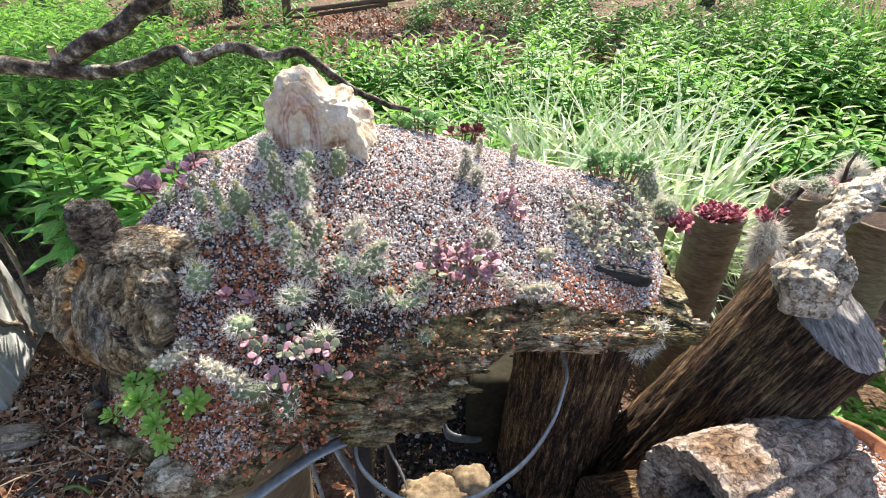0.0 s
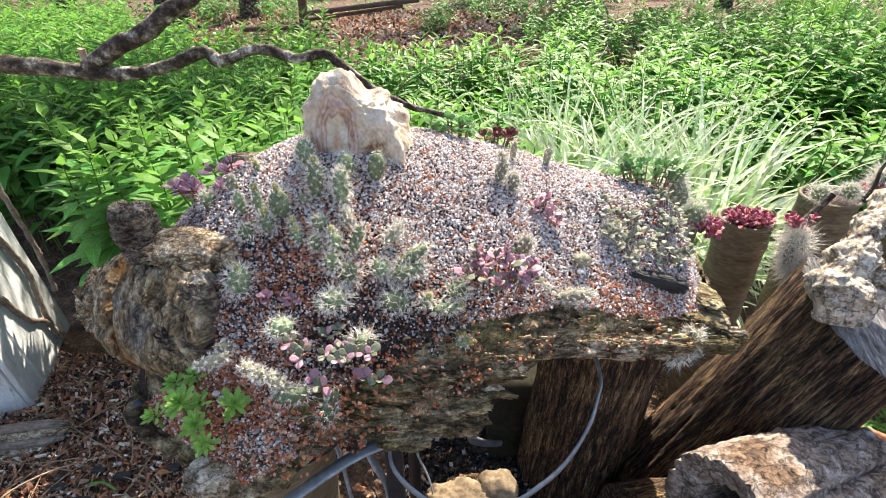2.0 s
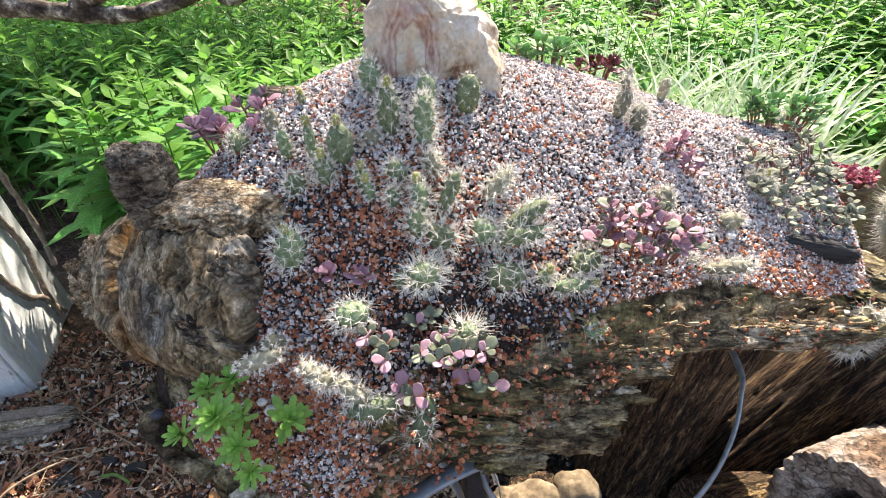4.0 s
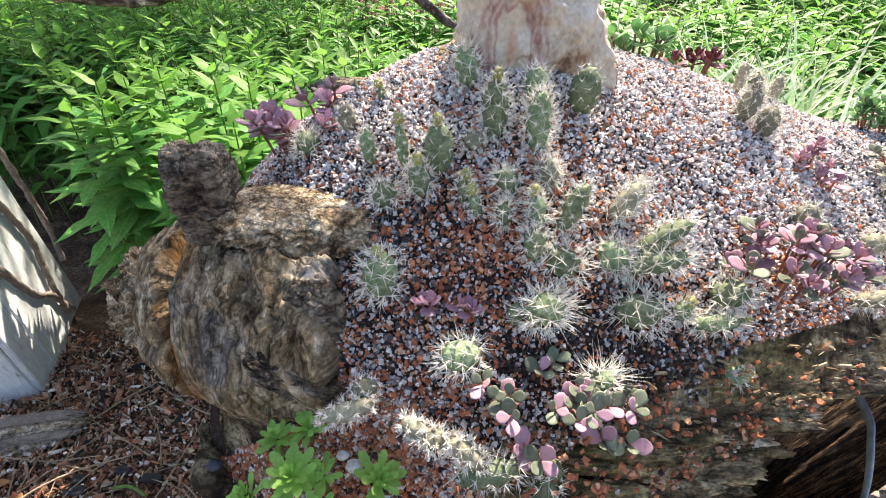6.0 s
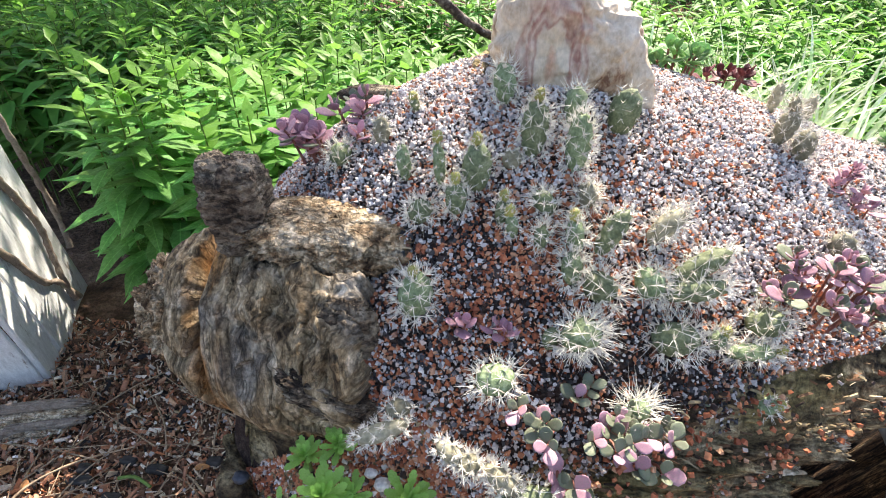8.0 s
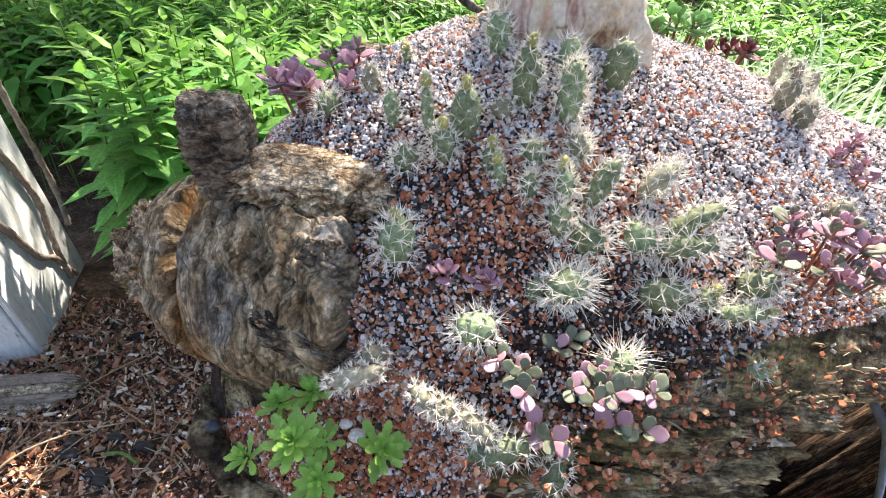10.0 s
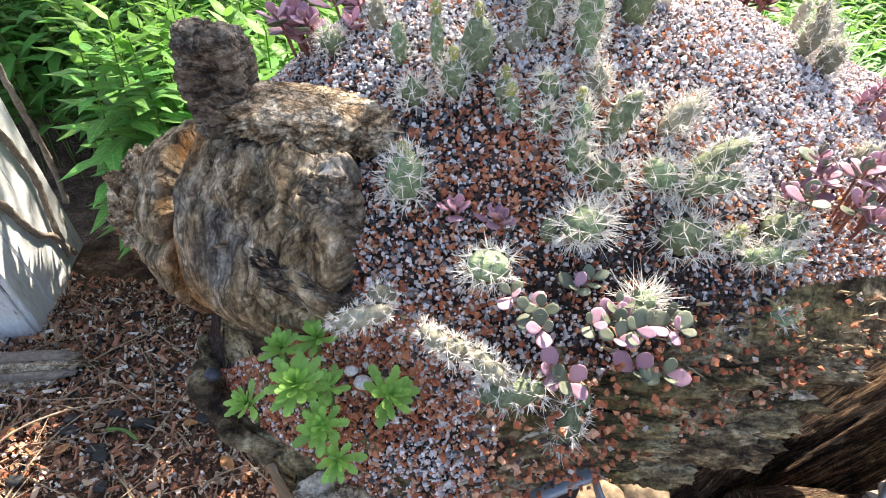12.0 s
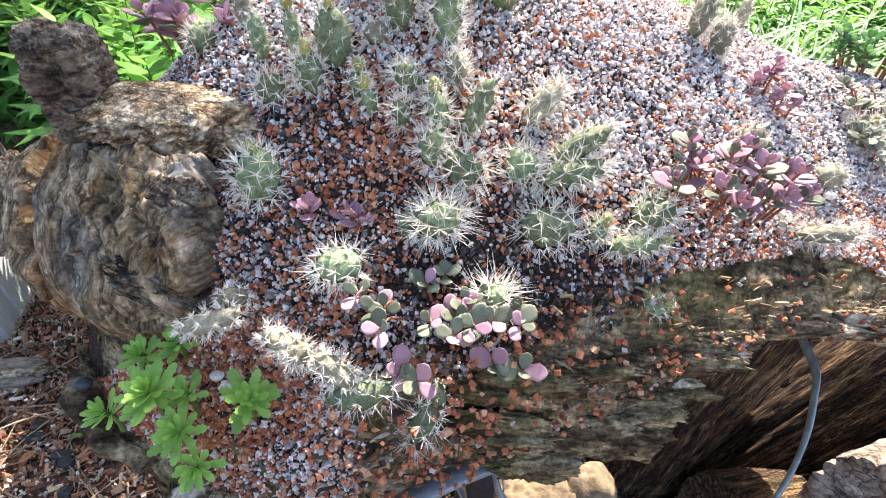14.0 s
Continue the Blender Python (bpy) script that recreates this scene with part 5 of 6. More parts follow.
trunk("leaning_trunk", "thick dark split trunk leaning outward with a grey cut top", (0.62, 1.06, -0.03), (1.04, 1.08, 0.83), 0.17, 0.175, 3, M_TRUNK, M_ENDGRAIN, grain=0.016, cut=(0.38, -0.3, 0.87))
trunk("support_trunk", "dark furrowed upright trunk holding up the log's end", (0.38, 1.2, -0.03), (0.36, 1.02, 0.97), 0.17, 0.15, 6, M_TRUNK, M_ENDGRAIN)
trunk("hollow_log", "short hollow log with pale flaky bark and a round knot hole", (0.555, 0.68, 0.555), (1.0, 0.86, 0.46), 0.125, 0.14, 12, M_FLAKY, M_FLAKY, hollow=0.46, grain=0.02)
trunk("base_log", "dark log lying on the soil beneath the hollow log", (0.48, 0.76, 0.19), (0.95, 0.9, 0.16), 0.2, 0.17, 14, M_TRUNK, M_ENDGRAIN)
trunk("front_stump", "brown crumbling stump under the log's front", (0.02, 0.74, -0.02), (0.02, 0.74, 0.455), 0.12, 0.1, 16, M_TRUNK, M_TRUNK, grain=0.025)
v, f = lump((0.085, 0.06, 0.055), 71, 5, 0.3, 2.2, 3.0, (1, 1, 1), 0.2, 3)
solid("tan_stone", mesh_of("tan_stone", v, f, M_TAN_ROCK), "rough tan stone lying on the stump", "stone", (-0.02, 0.72, 0.49))
v, f = lump((0.05, 0.04, 0.045), 72, 4, 0.25, 2.2, 2.6)
solid("tan_stone", mesh_of("tan_stone", v, f, M_TAN_ROCK), "small rough grey-tan stone lying on the stump", "stone", (0.07, 0.76, 0.525))
bark = thing("bark_piece", "knobbly pale bark piece propped on the trunk's cut top", "bark", (0.98, 1.1, 0.93))
v, f = tube([(0.9, 0.99, 0.87), (0.905, 1.02, 0.93), (0.935, 1.07, 0.98), (1.03, 1.16, 1.035), (1.13, 1.24, 1.075), (1.3, 1.36, 1.09)], [0.045, 0.066, 0.06, 0.042, 0.04, 0.035], 170, 100, 0.045, 16, 5)
v = v + 0.012 * fbm(v * 60, 3, 8, ridged=True)[:, None] * np.array([0.3, -0.8, 0.5])
under(mesh_of("bark_arm", v, f, M_PALE_BARK), bark, "bark_arm")
w, g = lump((0.05, 0.05, 0.06), 74, 6, 0.35, 2.6, 2.6, (1, 1, 1), 0.25, 4)
under(mesh_of("bark_foot", w * np.array([0.7, 0.7, 1.1]) + (1.0, 1.06, 0.93), g, M_PALE_BARK), bark, "bark_foot")

# iron plant stand with loose steel straps
stand = thing("plant_stand", "black iron plant stand with bent steel straps under the log", "plant stand", (-0.2, 0.65, 0))


def bar(name, pts, r, material, flat=1.0, n=24, label=""):
    under(mesh_of(name, *tube(pts, [r, r], n, 8, flat=flat), material), stand, name, label)


for x, y in ((-0.42, 0.6), (-0.15, 0.6), (-0.42, 0.92), (-0.15, 0.92)):
    bar("leg", [(x, y, 0), (x, y, 0.5), (x, y, 0.965)], 0.011, M_BLACK_STEEL, 1.6)
for a, b in (((-0.43, 0.6), (-0.14, 0.6)), ((-0.43, 0.92), (-0.14, 0.92)), ((-0.42, 0.59), (-0.42, 0.93)), ((-0.15, 0.59), (-0.15, 0.93))):
    bar("rail", [(*a, 0.955), ((a[0] + b[0]) / 2, (a[1] + b[1]) / 2, 0.955), (*b, 0.955)], 0.012, M_BLACK_STEEL)
bar("diagonal_bar", [(-0.1, 0.555, 0.985), (-0.2, 0.52, 0.965), (-0.32, 0.47, 0.9)], 0.005, M_STEEL, 2.4, label="blue-grey steel bar")
bar("strap", [(0.228, 0.74, 1.0), (0.231, 0.68, 0.982), (0.221, 0.65, 0.969), (0.198, 0.605, 0.945), (0.157, 0.556, 0.922), (0.11, 0.52, 0.905), (0.04, 0.49, 0.885), (-0.06, 0.49, 0.88), (-0.14, 0.53, 0.92), (-0.15, 0.6, 0.955)], 0.0075, M_STEEL, 0.4, 60, "curved light steel strap")
bar("strap", [(-0.13, 0.74, 0.97), (-0.13, 0.74, 0.73), (-0.093, 0.74, 0.57), (-0.08, 0.74, 0.4)], 0.005, M_STEEL, 0.4, 30)
bar("strap", [(-0.25, 0.66, 0.95), (-0.2, 0.62, 0.83), (-0.17, 0.61, 0.74), (-0.18, 0.6, 0.6)], 0.012, M_STEEL, 0.35, 30)
bar("strap", [(-0.3, 0.66, 0.95), (-0.26, 0.62, 0.84), (-0.24, 0.6, 0.7)], 0.008, M_STEEL, 0.35, 30)
bar("strap", [(0.0, 1.0, 0.5), (0.02, 1.07, 0.317), (0.12, 1.2, 0.13), (0.2, 1.28, 0.06)], 0.014, M_STEEL, 0.3, 30, "pale strap trailing to the soil")


def lathe(profile, n=40):
    """Vertices and faces of a turned form: (radius, height) from the inner floor over the rim down to the foot."""
    pr = np.array(profile)
    a = np.linspace(0, 2 * np.pi, n, endpoint=False)
    v = np.stack([pr[:, None, 0] * np.cos(a), pr[:, None, 0] * np.sin(a), np.repeat(pr[:, 1:], n, 1)], 2).reshape(-1, 3)
    k = len(pr)
    return v, grid_faces(k, n, wrap_v=True).tolist() + [list(range((k - 1) * n, k * n))[::-1]]


def stoneware(x, y, r, h, label):
    ob = thing("tall_pot", label, "plant pot", (x, y, 0), group="tall stoneware pots")
    prof = [(0.01, h - 0.03), (r - 0.014, h - 0.03), (r - 0.012, h - 0.003), (r - 0.006, h + 0.002), (r + 0.002, h - 0.004)]
    for k in range(26):
        t = k / 25
        prof.append(((r - 0.004) * (1 - 0.12 * t) + (0.004 if k % 4 == 2 else 0), h - 0.015 - t * (h - 0.02)))
    part("pot_body", mesh_of("pot_body", *lathe(prof), M_CLAY), ob)
    v, f = lump((r - 0.016, r - 0.016, 0.02), 5, 4, 0.1)
    o = part("soil", mesh_of("soil", v, f, M_BED), ob, "dark gritty potting soil")
    o.location = (0, 0, h - 0.03)
    return ob


stoneware(0.945, 1.53, 0.088, 0.885, "tall ribbed brown stoneware pot with crimson sedum")
stoneware(1.36, 1.74, 0.1, 0.875, "tall ribbed brown stoneware pot with woolly cacti")
stoneware(1.75, 1.75, 0.13, 0.75, "tall ribbed brown stoneware pot")
sedum((0.93, 1.5, 0.88), 44, (0.074, 0.06), 0.023, 41, M_SEDUM_RED, up=0.035, tops=3, label="crimson sedum filling the tall pot")
sedum((0.668, 1.29, 1.0), 30, (0.04, 0.045), 0.025, 42, M_SEDUM_RED, up=0.03, tops=3, lean=(0, -0.02, -0.03), label="scarlet sedum spilling behind the log")
sedum((1.06, 1.44, 0.91), 10, (0.05, 0.04), 0.026, 43, M_SEDUM_RED, up=0.02, label="crimson sedum at the pot's rim")
sedum((1.5, 1.72, 0.9), 6, (0.05, 0.04), 0.026, 44, M_SEDUM_RED, up=0.02, label="pink sedum in the tall pot")
WOOLLY = "white woolly cactus hanging over the pot's rim"
cactus((1.05, 1.42, 0.9), (0.0, -0.05, -0.06), 0.032, needle=0.06, each=9, flat=1, dry=True, label=WOOLLY, second=(0.005, -0.01, -0.11, 0.034))
cactus((1.03, 1.41, 0.89), (-0.01, -0.04, -0.1), 0.03, needle=0.06, each=9, flat=1, dry=True, label=WOOLLY)
cactus((1.28, 1.68, 0.89), (-0.03, -0.02, 0.05), 0.05, needle=0.03, each=8, flat=1, label="furry green cactus in the tall pot")
cactus((1.38, 1.7, 0.89), (0.01, -0.02, 0.05), 0.05, needle=0.03, each=8, flat=1, label="furry green cactus in the tall pot")
cactus((1.53, 1.76, 0.88), (0.02, 0.0, 0.09), 0.05, needle=0.06, each=9, flat=1, label="bristly cactus with long white hairs")
cactus((0.6, 1.3, 1.04), (-0.035, 0, 0.08), 0.05, needle=0.018, each=14, flat=1, label="white-edged spiny cactus behind the log", second=(-0.01, 0, 0.05, 0.045))
cactus((0.64, 1.29, 0.98), (0.0, 0, 0.075), 0.055, needle=0.018, each=14, flat=1, label="white-edged spiny cactus behind the log")
rack = thing("cactus_pot", "dull brown pot standing behind the log", "plant pot", (0.59, 1.33, 0))
part("pot_body", mesh_of("pot_body", *lathe([(0.01, 0.94), (0.072, 0.94), (0.075, 0.98), (0.083, 0.98), (0.081, 0.92), (0.08, 0.4), (0.07, 0.0)]), M_CLAY), rack)
tw = thing("dead_twig", "dark dead twig stuck upright in the pot", "twig", (1.45, 1.7, 0.86))
part("twig_stem", mesh_of("twig_stem", *tube([(0, 0, 0), (0.02, 0, 0.07), (0.015, 0, 0.13), (0.03, 0, 0.19)], [0.01, 0.006, 0.004], 20, 8, 0.002), M_BRANCH), tw)
tw = thing("dead_twig", "short brown dead stem leaning from the pot", "twig", (1.1, 1.5, 0.87))
part("twig_stem", mesh_of("twig_stem", *tube([(0, 0, 0), (0.05, 0.01, 0.06), (0.09, 0.02, 0.11)], [0.012, 0.01], 12, 8, 0.002), M_BRANCH), tw)

tp = thing("terracotta_pot", "wide orange terracotta pot with gravel", "plant pot", (1.24, 0.98, 0))
part("pot_body", mesh_of("pot_body", *lathe([(0.01, 0.27), (0.165, 0.27), (0.17, 0.31), (0.182, 0.317), (0.19, 0.31), (0.19, 0.27), (0.178, 0.26), (0.15, 0.12), (0.13, 0.0)]), M_TERRACOTTA), tp)
gp2 = np.stack([RNG.uniform(-0.16, 0.16, 1500), RNG.uniform(-0.16, 0.16, 1500), RNG.uniform(0.27, 0.28, 1500)], 1)
gp2 = gp2[np.hypot(gp2[:, 0], gp2[:, 1]) < 0.162] + np.array([1.24, 0.98, 0])
solid("pot_gravel", big_mesh("pot_gravel", *scatter(ICO[1], gp2, RNG.uniform(0.003, 0.006, len(gp2)), None), M_PALE_GRIT), "pale gravel in the terracotta pot", "gravel", kind="stuff")
sedum((1.3, 1.02, 0.28), 4, (0.03, 0.02), 0.02, 45, M_SEDUM_RED, up=0.02, label="small pink sedum in the terracotta pot")
dp = thing("square_planter", "dark olive square planter standing under the log", "plant pot", (0.22, 1.32, 0))
v, f = lump((0.13, 0.1, 0.2), 3, 4, 0.0, 1, 12)
part("pot_body", mesh_of("pot_body", v + (0, 0, 0.195), f, M_DARK_POT), dp)
dp = thing("round_pot", "dull olive pot beneath the log's shelf", "plant pot", (-0.43, 0.68, 0))
part("pot_body", mesh_of("pot_body", *lathe([(0.01, 0.8), (0.125, 0.8), (0.13, 0.86), (0.142, 0.86), (0.14, 0.8), (0.12, 0.4), (0.1, 0.0)]), M_CLAY), dp)

n = 9000
p = np.stack([RNG.uniform(-0.25, 0.75, n), RNG.uniform(0.62, 1.5, n), RNG.uniform(0.0, 0.03, n)], 1)
solid("black_gravel", big_mesh("black_gravel", *scatter(CHIP, p, RNG.uniform(0.004, 0.009, n), None), M_BLACK_GRIT), "black gravel on the soil beneath the log", "gravel", kind="stuff")

# the grey planked box with dry vines
crate = thing("planked_box", "tall box of peeling pale grey planks with dry vines across it", "planter box", (-1.78, 1.37, 0))


def on_box(u, out, z):
    """A place on the box's long side: along it, out from it, and up; the side leans a little."""
    return np.stack([-0.359 * (u - 0.15 * z) + 0.933 * out, 0.933 * (u - 0.15 * z) + 0.359 * out, z + 0 * u], -1)


def plank(u0, u1, out0, out1, seed):
    """A worn plank with a slightly uneven face, from the ground to above head height of the bed."""
    nu, nz = 7, 60
    prof = [(u0, out0), (u0, out1 - 0.004), (u0 + 0.005, out1), ((u0 + u1) / 2, out1 - 0.001), (u1 - 0.005, out1), (u1, out1 - 0.004), (u1, out0)]
    z = np.linspace(0.01, 1.5, nz)
    u = np.array([p[0] for p in prof])[None] + 0.004 * np.sin(z * 5 + seed)[:, None]
    o = np.array([p[1] for p in prof])[None] + 0.003 * np.sin(z * 3 + 2 * seed)[:, None]
    v = on_box(u.ravel(), o.ravel(), np.repeat(z, nu))
    v = v + (0.0025 * fbm(v * np.array([30, 30, 6]), 3, seed))[:, None] * np.array([0.93, 0.36, 0])
    return v, grid_faces(nz, nu, wrap_v=True).tolist() + [list(range(nu))[::-1], list(range((nz - 1) * nu, nz * nu))]


for k, (u0, u1) in enumerate(((0.07, 0.193), (0.199, 0.398), (0.404, 0.64))):
    part("plank", mesh_of("plank", *plank(u0, u1, -0.02, 0.004 * (k % 2), k), M_BOARD, False), crate)
for k in range(3):
    v, f = plank(0.0, 0.15, -0.02, 0.0, 5 + k)
    c, h = 0.072, 0.0105
    # turned onto the short side
    along_u = -0.359 * v[:, 0] + 0.933 * v[:, 1] + 0.15 * v[:, 2]
    out = 0.933 * v[:, 0] + 0.359 * v[:, 1]
    w = on_box(c - 0.003 - out * 0.8 - h, -0.022 - 0.156 * k - along_u, v[:, 2])
    part("plank", mesh_of("plank", w, f, M_BOARD, False), crate)
for k, pts in enumerate(([(0.56, 0.9), (0.575, 0.797), (0.62, 0.55), (0.637, 0.388), (0.62, 0.24)], [(0.33, 0.78), (0.387, 0.658), (0.467, 0.456), (0.455, 0.32), (0.443, 0.201), (0.457, 0.078)],
                         [(0.1, 0.62), (0.186, 0.505), (0.298, 0.304), (0.4, 0.22), (0.455, 0.13), (0.5, 0.06)])):
    q = np.array(pts)
    line = on_box(q[:, 0] + 0.15 * q[:, 1], np.full(len(q), 0.012), q[:, 1])
    part("vine", mesh_of("vine", *tube(line, [0.013, 0.011, 0.012], 80, 12, 0.007, 45, k), M_VINE), crate, "dry grey vine")
for k, (x, y, z, l, a) in enumerate(((-1.72, 1.24, 0.06, 0.17, 12), (-1.86, 1.17, 0.05, 0.15, 30))):
    ob = thing("bark_chunk", "grey weathered split wood lying on the soil", "wood", (x, y, z))
    ob.rotation_euler = (0, 0, radians(a))
    for j in range(4):
        v, f = lump((l * RNG.uniform(0.6, 1), 0.015 + 0.02 * (3 - j) / 3, 0.016), 80 + 7 * k + j, 5, 0.3, 2.4, 3, (0.6, 2, 3), 0.2, 4)
        part("wood_layer", mesh_of("wood_layer", v + (RNG.uniform(-0.04, 0.04), -0.02 + 0.014 * j, -0.04 + 0.022 * j), f, M_VINE if j % 2 else M_LICHEN_BARK), ob)
for k in range(12):
    v, f = lump((RNG.uniform(0.012, 0.028), 0.013, 0.008), 300 + k, 3, 0.45, 2, 4, (1, 1, 1), 0.3)
    solid("charcoal", mesh_of("charcoal", v, f, M_CHARRED), "blue-black charcoal piece on the mulch", "charcoal", (RNG.uniform(-1.6, -0.9), RNG.uniform(0.75, 1.2), 0.04), group="charcoal on the mulch")

# ---- the litter on the soil ----
n = 28000
p = np.stack([np.where(RNG.uniform(0, 1, n) < 0.75, RNG.uniform(-2.0, -0.45, n), RNG.uniform(-2.4, 1.0, n)), RNG.uniform(0.35, 1.75, n), RNG.uniform(0.0, 0.035, n)], 1)
solid("mulch", big_mesh("mulch", *scatter(CHIP, p, RNG.uniform(0.002, 0.0055, n) * RNG.choice([1, 1, 1, 1.6, 2.6], n), None, (1.8, 0.6, 0.25)), M_MULCH), "dark wood chips and bark bits on the soil", "mulch", kind="stuff")
n = 9000
p = np.stack([RNG.uniform(-8.5, 4.0, n), RNG.uniform(6, 18, n), RNG.uniform(0.0, 0.05, n)], 1)
solid("far_mulch", big_mesh("far_mulch", *scatter(CHIP, p, RNG.uniform(0.02, 0.07, n), None, (1, 0.6, 0.2)), M_MULCH), "brown fallen leaves on the far path", "mulch", kind="stuff")
n = 420
p = np.stack([RNG.uniform(-1.9, -0.6, n), RNG.uniform(0.4, 1.5, n), RNG.uniform(0.025, 0.04, n)], 1)
solid("pale_pebbles", big_mesh("pale_pebbles", *scatter(CHIP, p, RNG.uniform(0.003, 0.007, n), None), M_PALE_GRIT), "scattered pale pebbles on the soil", "gravel", kind="stuff")
for k in range(110):
    x, y, a, l = RNG.uniform(-1.9, -0.6), RNG.uniform(0.65, 1.45), RNG.uniform(0, 3.14), RNG.uniform(0.05, 0.22)
    d = np.array([math.cos(a), math.sin(a), 0]) * l
    c = np.array([x, y, 0.035])
    side = np.array([-d[1], d[0], 0.05]) * RNG.uniform(-0.3, 0.3)
    w = RNG.uniform(0.35, 1.0)
    v, f = tube([c - d, c + side, c + d + (0, 0, RNG.uniform(0, 0.03))], [0.004 * w, 0.003 * w, 0.0015 * w], 10, 5, 0.0006)
    solid("twig", mesh_of("twig", v - c, f, M_TWIG), "thin dry twig lying on the mulch", "twig", c, group="twigs on the mulch")
tw = thing("root_twig", "pale crooked twig lying on the soil", "twig", (-1.45, 1.0, 0.05))
part("twig_stem", mesh_of("twig_stem", *tube([(-0.12, -0.16, 0.02), (-0.08, -0.03, 0.06), (0.02, 0.06, 0.07), (0.16, 0.13, 0.06)], [0.0045, 0.0035, 0.002], 40, 8, 0.0015), M_TWIG), tw)
DL = leaf_shape(5, 0.3, 0.2, 0.5)
for k in range(20):
    x, y, s = RNG.uniform(-1.8, -0.6), RNG.uniform(0.75, 1.3), RNG.uniform(0.03, 0.07)
    o = solid("dry_leaf", mesh_of("dry_leaf", DL[0] * np.array([0.5, 1, 0.5]) * s, DL[1], M_DRY_LEAF), "curled dry orange leaf on the mulch", "leaf", (x, y, 0.04))
    o.rotation_euler = (0.2, 0.1, k * 1.9)
v, f = tube([(-0.05, 0, 0), (0, 0.005, 0.004), (0.06, -0.02, 0)], [0.006, 0.005], 12, 8)
o = solid("green_stalk", mesh_of("green_stalk", v, f, M_GREEN_STEM), "cut green stalk lying on the mulch", "stalk", (-1.27, 1.06, 0.05))

# ---- the overhanging branch and its tree ----
tree = thing("garden_tree", "dark-barked tree with a crooked lichened branch reaching over the bed", "tree", (-3.6, 2.3, 0))
trunk_v, trunk_f = tube([(-3.6, 2.3, -0.1), (-3.55, 2.3, 1.5), (-3.6, 2.35, 3.2), (-3.5, 2.4, 5.5)], [0.2, 0.16, 0.13, 0.07], 60, 18, 0.02, 9, 4)
under(mesh_of("trunk", trunk_v, trunk_f, M_BRANCH), tree, "trunk")
limb = [(-3.6, 2.25, 1.0), (-2.9, 2.05, 1.3), (-2.2, 1.92, 1.33), (-1.58, 1.86, 1.307), (-1.44, 1.86, 1.294), (-1.28, 1.86, 1.282), (-1.18, 1.86, 1.288), (-1.05, 1.86, 1.317), (-0.94, 1.86, 1.355),
        (-0.878, 1.86, 1.328), (-0.76, 1.86, 1.364), (-0.68, 1.86, 1.358), (-0.606, 1.86, 1.336), (-0.504, 1.86, 1.351), (-0.432, 1.86, 1.298), (-0.337, 1.86, 1.229), (-0.217, 1.86, 1.172), (-0.05, 1.86, 1.13)]
under(mesh_of("limb", *tube(limb, [0.06, 0.048, 0.038, 0.031, 0.029, 0.026, 0.023, 0.022, 0.021, 0.022, 0.018, 0.02, 0.018, 0.017, 0.016, 0.014, 0.012, 0.007], 260, 16, 0.009, 30, 2), M_BRANCH), tree, "limb",
      "crooked dark branch with pale lichen")
under(mesh_of("limb", *tube([(-1.37, 1.86, 1.30), (-1.25, 1.87, 1.373), (-1.137, 1.88, 1.419), (-1.049, 1.9, 1.481), (-0.93, 1.94, 1.56), (-0.8, 2.0, 1.75)], [0.031, 0.031, 0.03, 0.03, 0.028, 0.01], 90, 16, 0.005, 30, 6), M_BRANCH),
      tree, "limb")
under(mesh_of("limb_stub", *tube([(-1.375, 1.86, 1.3), (-1.37, 1.855, 1.34), (-1.366, 1.85, 1.37)], [0.014, 0.012], 10, 10, 0.002), M_TWIG), tree, "limb_stub")


# ---- the beds behind ----
LANCE = [leaf_shape(4, 0.13, d, 0.42) for d in (0.1, 0.25, 0.45)]
for v, f in LANCE:
    v[:, 0] *= 1.12 - 0.62 * v[:, 1] ** 2


def plant_plan(h, rng, leaf=0.19, step=0.056, bare=0.3):
    """Leaves of one upright stem: height, turn, lift, length, young or not."""
    out = []
    z, k = h * bare, 0
    while z < h:
        t = z / h
        for j in range(3 if leaf < 0.1 else 2):
            ln = leaf * (1.0 - 0.5 * max(0, t - 0.72) / 0.28) * rng.uniform(0.8, 1.15)
            out.append((z, k * 1.4 + j * (2 * math.pi / (3 if leaf < 0.1 else 2)) + rng.uniform(-0.35, 0.35), 0.05 + 0.5 * max(0, t - 0.7) / 0.3 + rng.uniform(-0.25, 0.25), ln, t > 0.9))
        z += step * (1 - 0.45 * t)
        k += 1
    return out


def leaves_array(rows, kind, width=0.32):
    """All leaves of many stems as one array: rows of x, y, z, turn, lift, length."""
    rows = np.asarray(rows, float)
    v0, f0 = LANCE[kind]
    v0 = v0 * np.array([width, 1, 1])
    n, k = len(rows), len(v0)
    L = rows[:, 5][:, None]
    x, y, z = v0[:, 0][None] * L, v0[:, 1][None] * L, v0[:, 2][None] * L
    cl, sl = np.cos(rows[:, 4])[:, None], np.sin(rows[:, 4])[:, None]
    y2, z2 = y * cl - z * sl, y * sl + z * cl
    ca, sa = np.cos(rows[:, 3])[:, None], np.sin(rows[:, 3])[:, None]
    v = np.stack([x * ca - y2 * sa + rows[:, 0][:, None], x * sa + y2 * ca + rows[:, 1][:, None], z2 + rows[:, 2][:, None]], 2)
    return v.reshape(-1, 3), (f0[None] + (np.arange(n) * k)[:, None, None]).reshape(-1, 4)


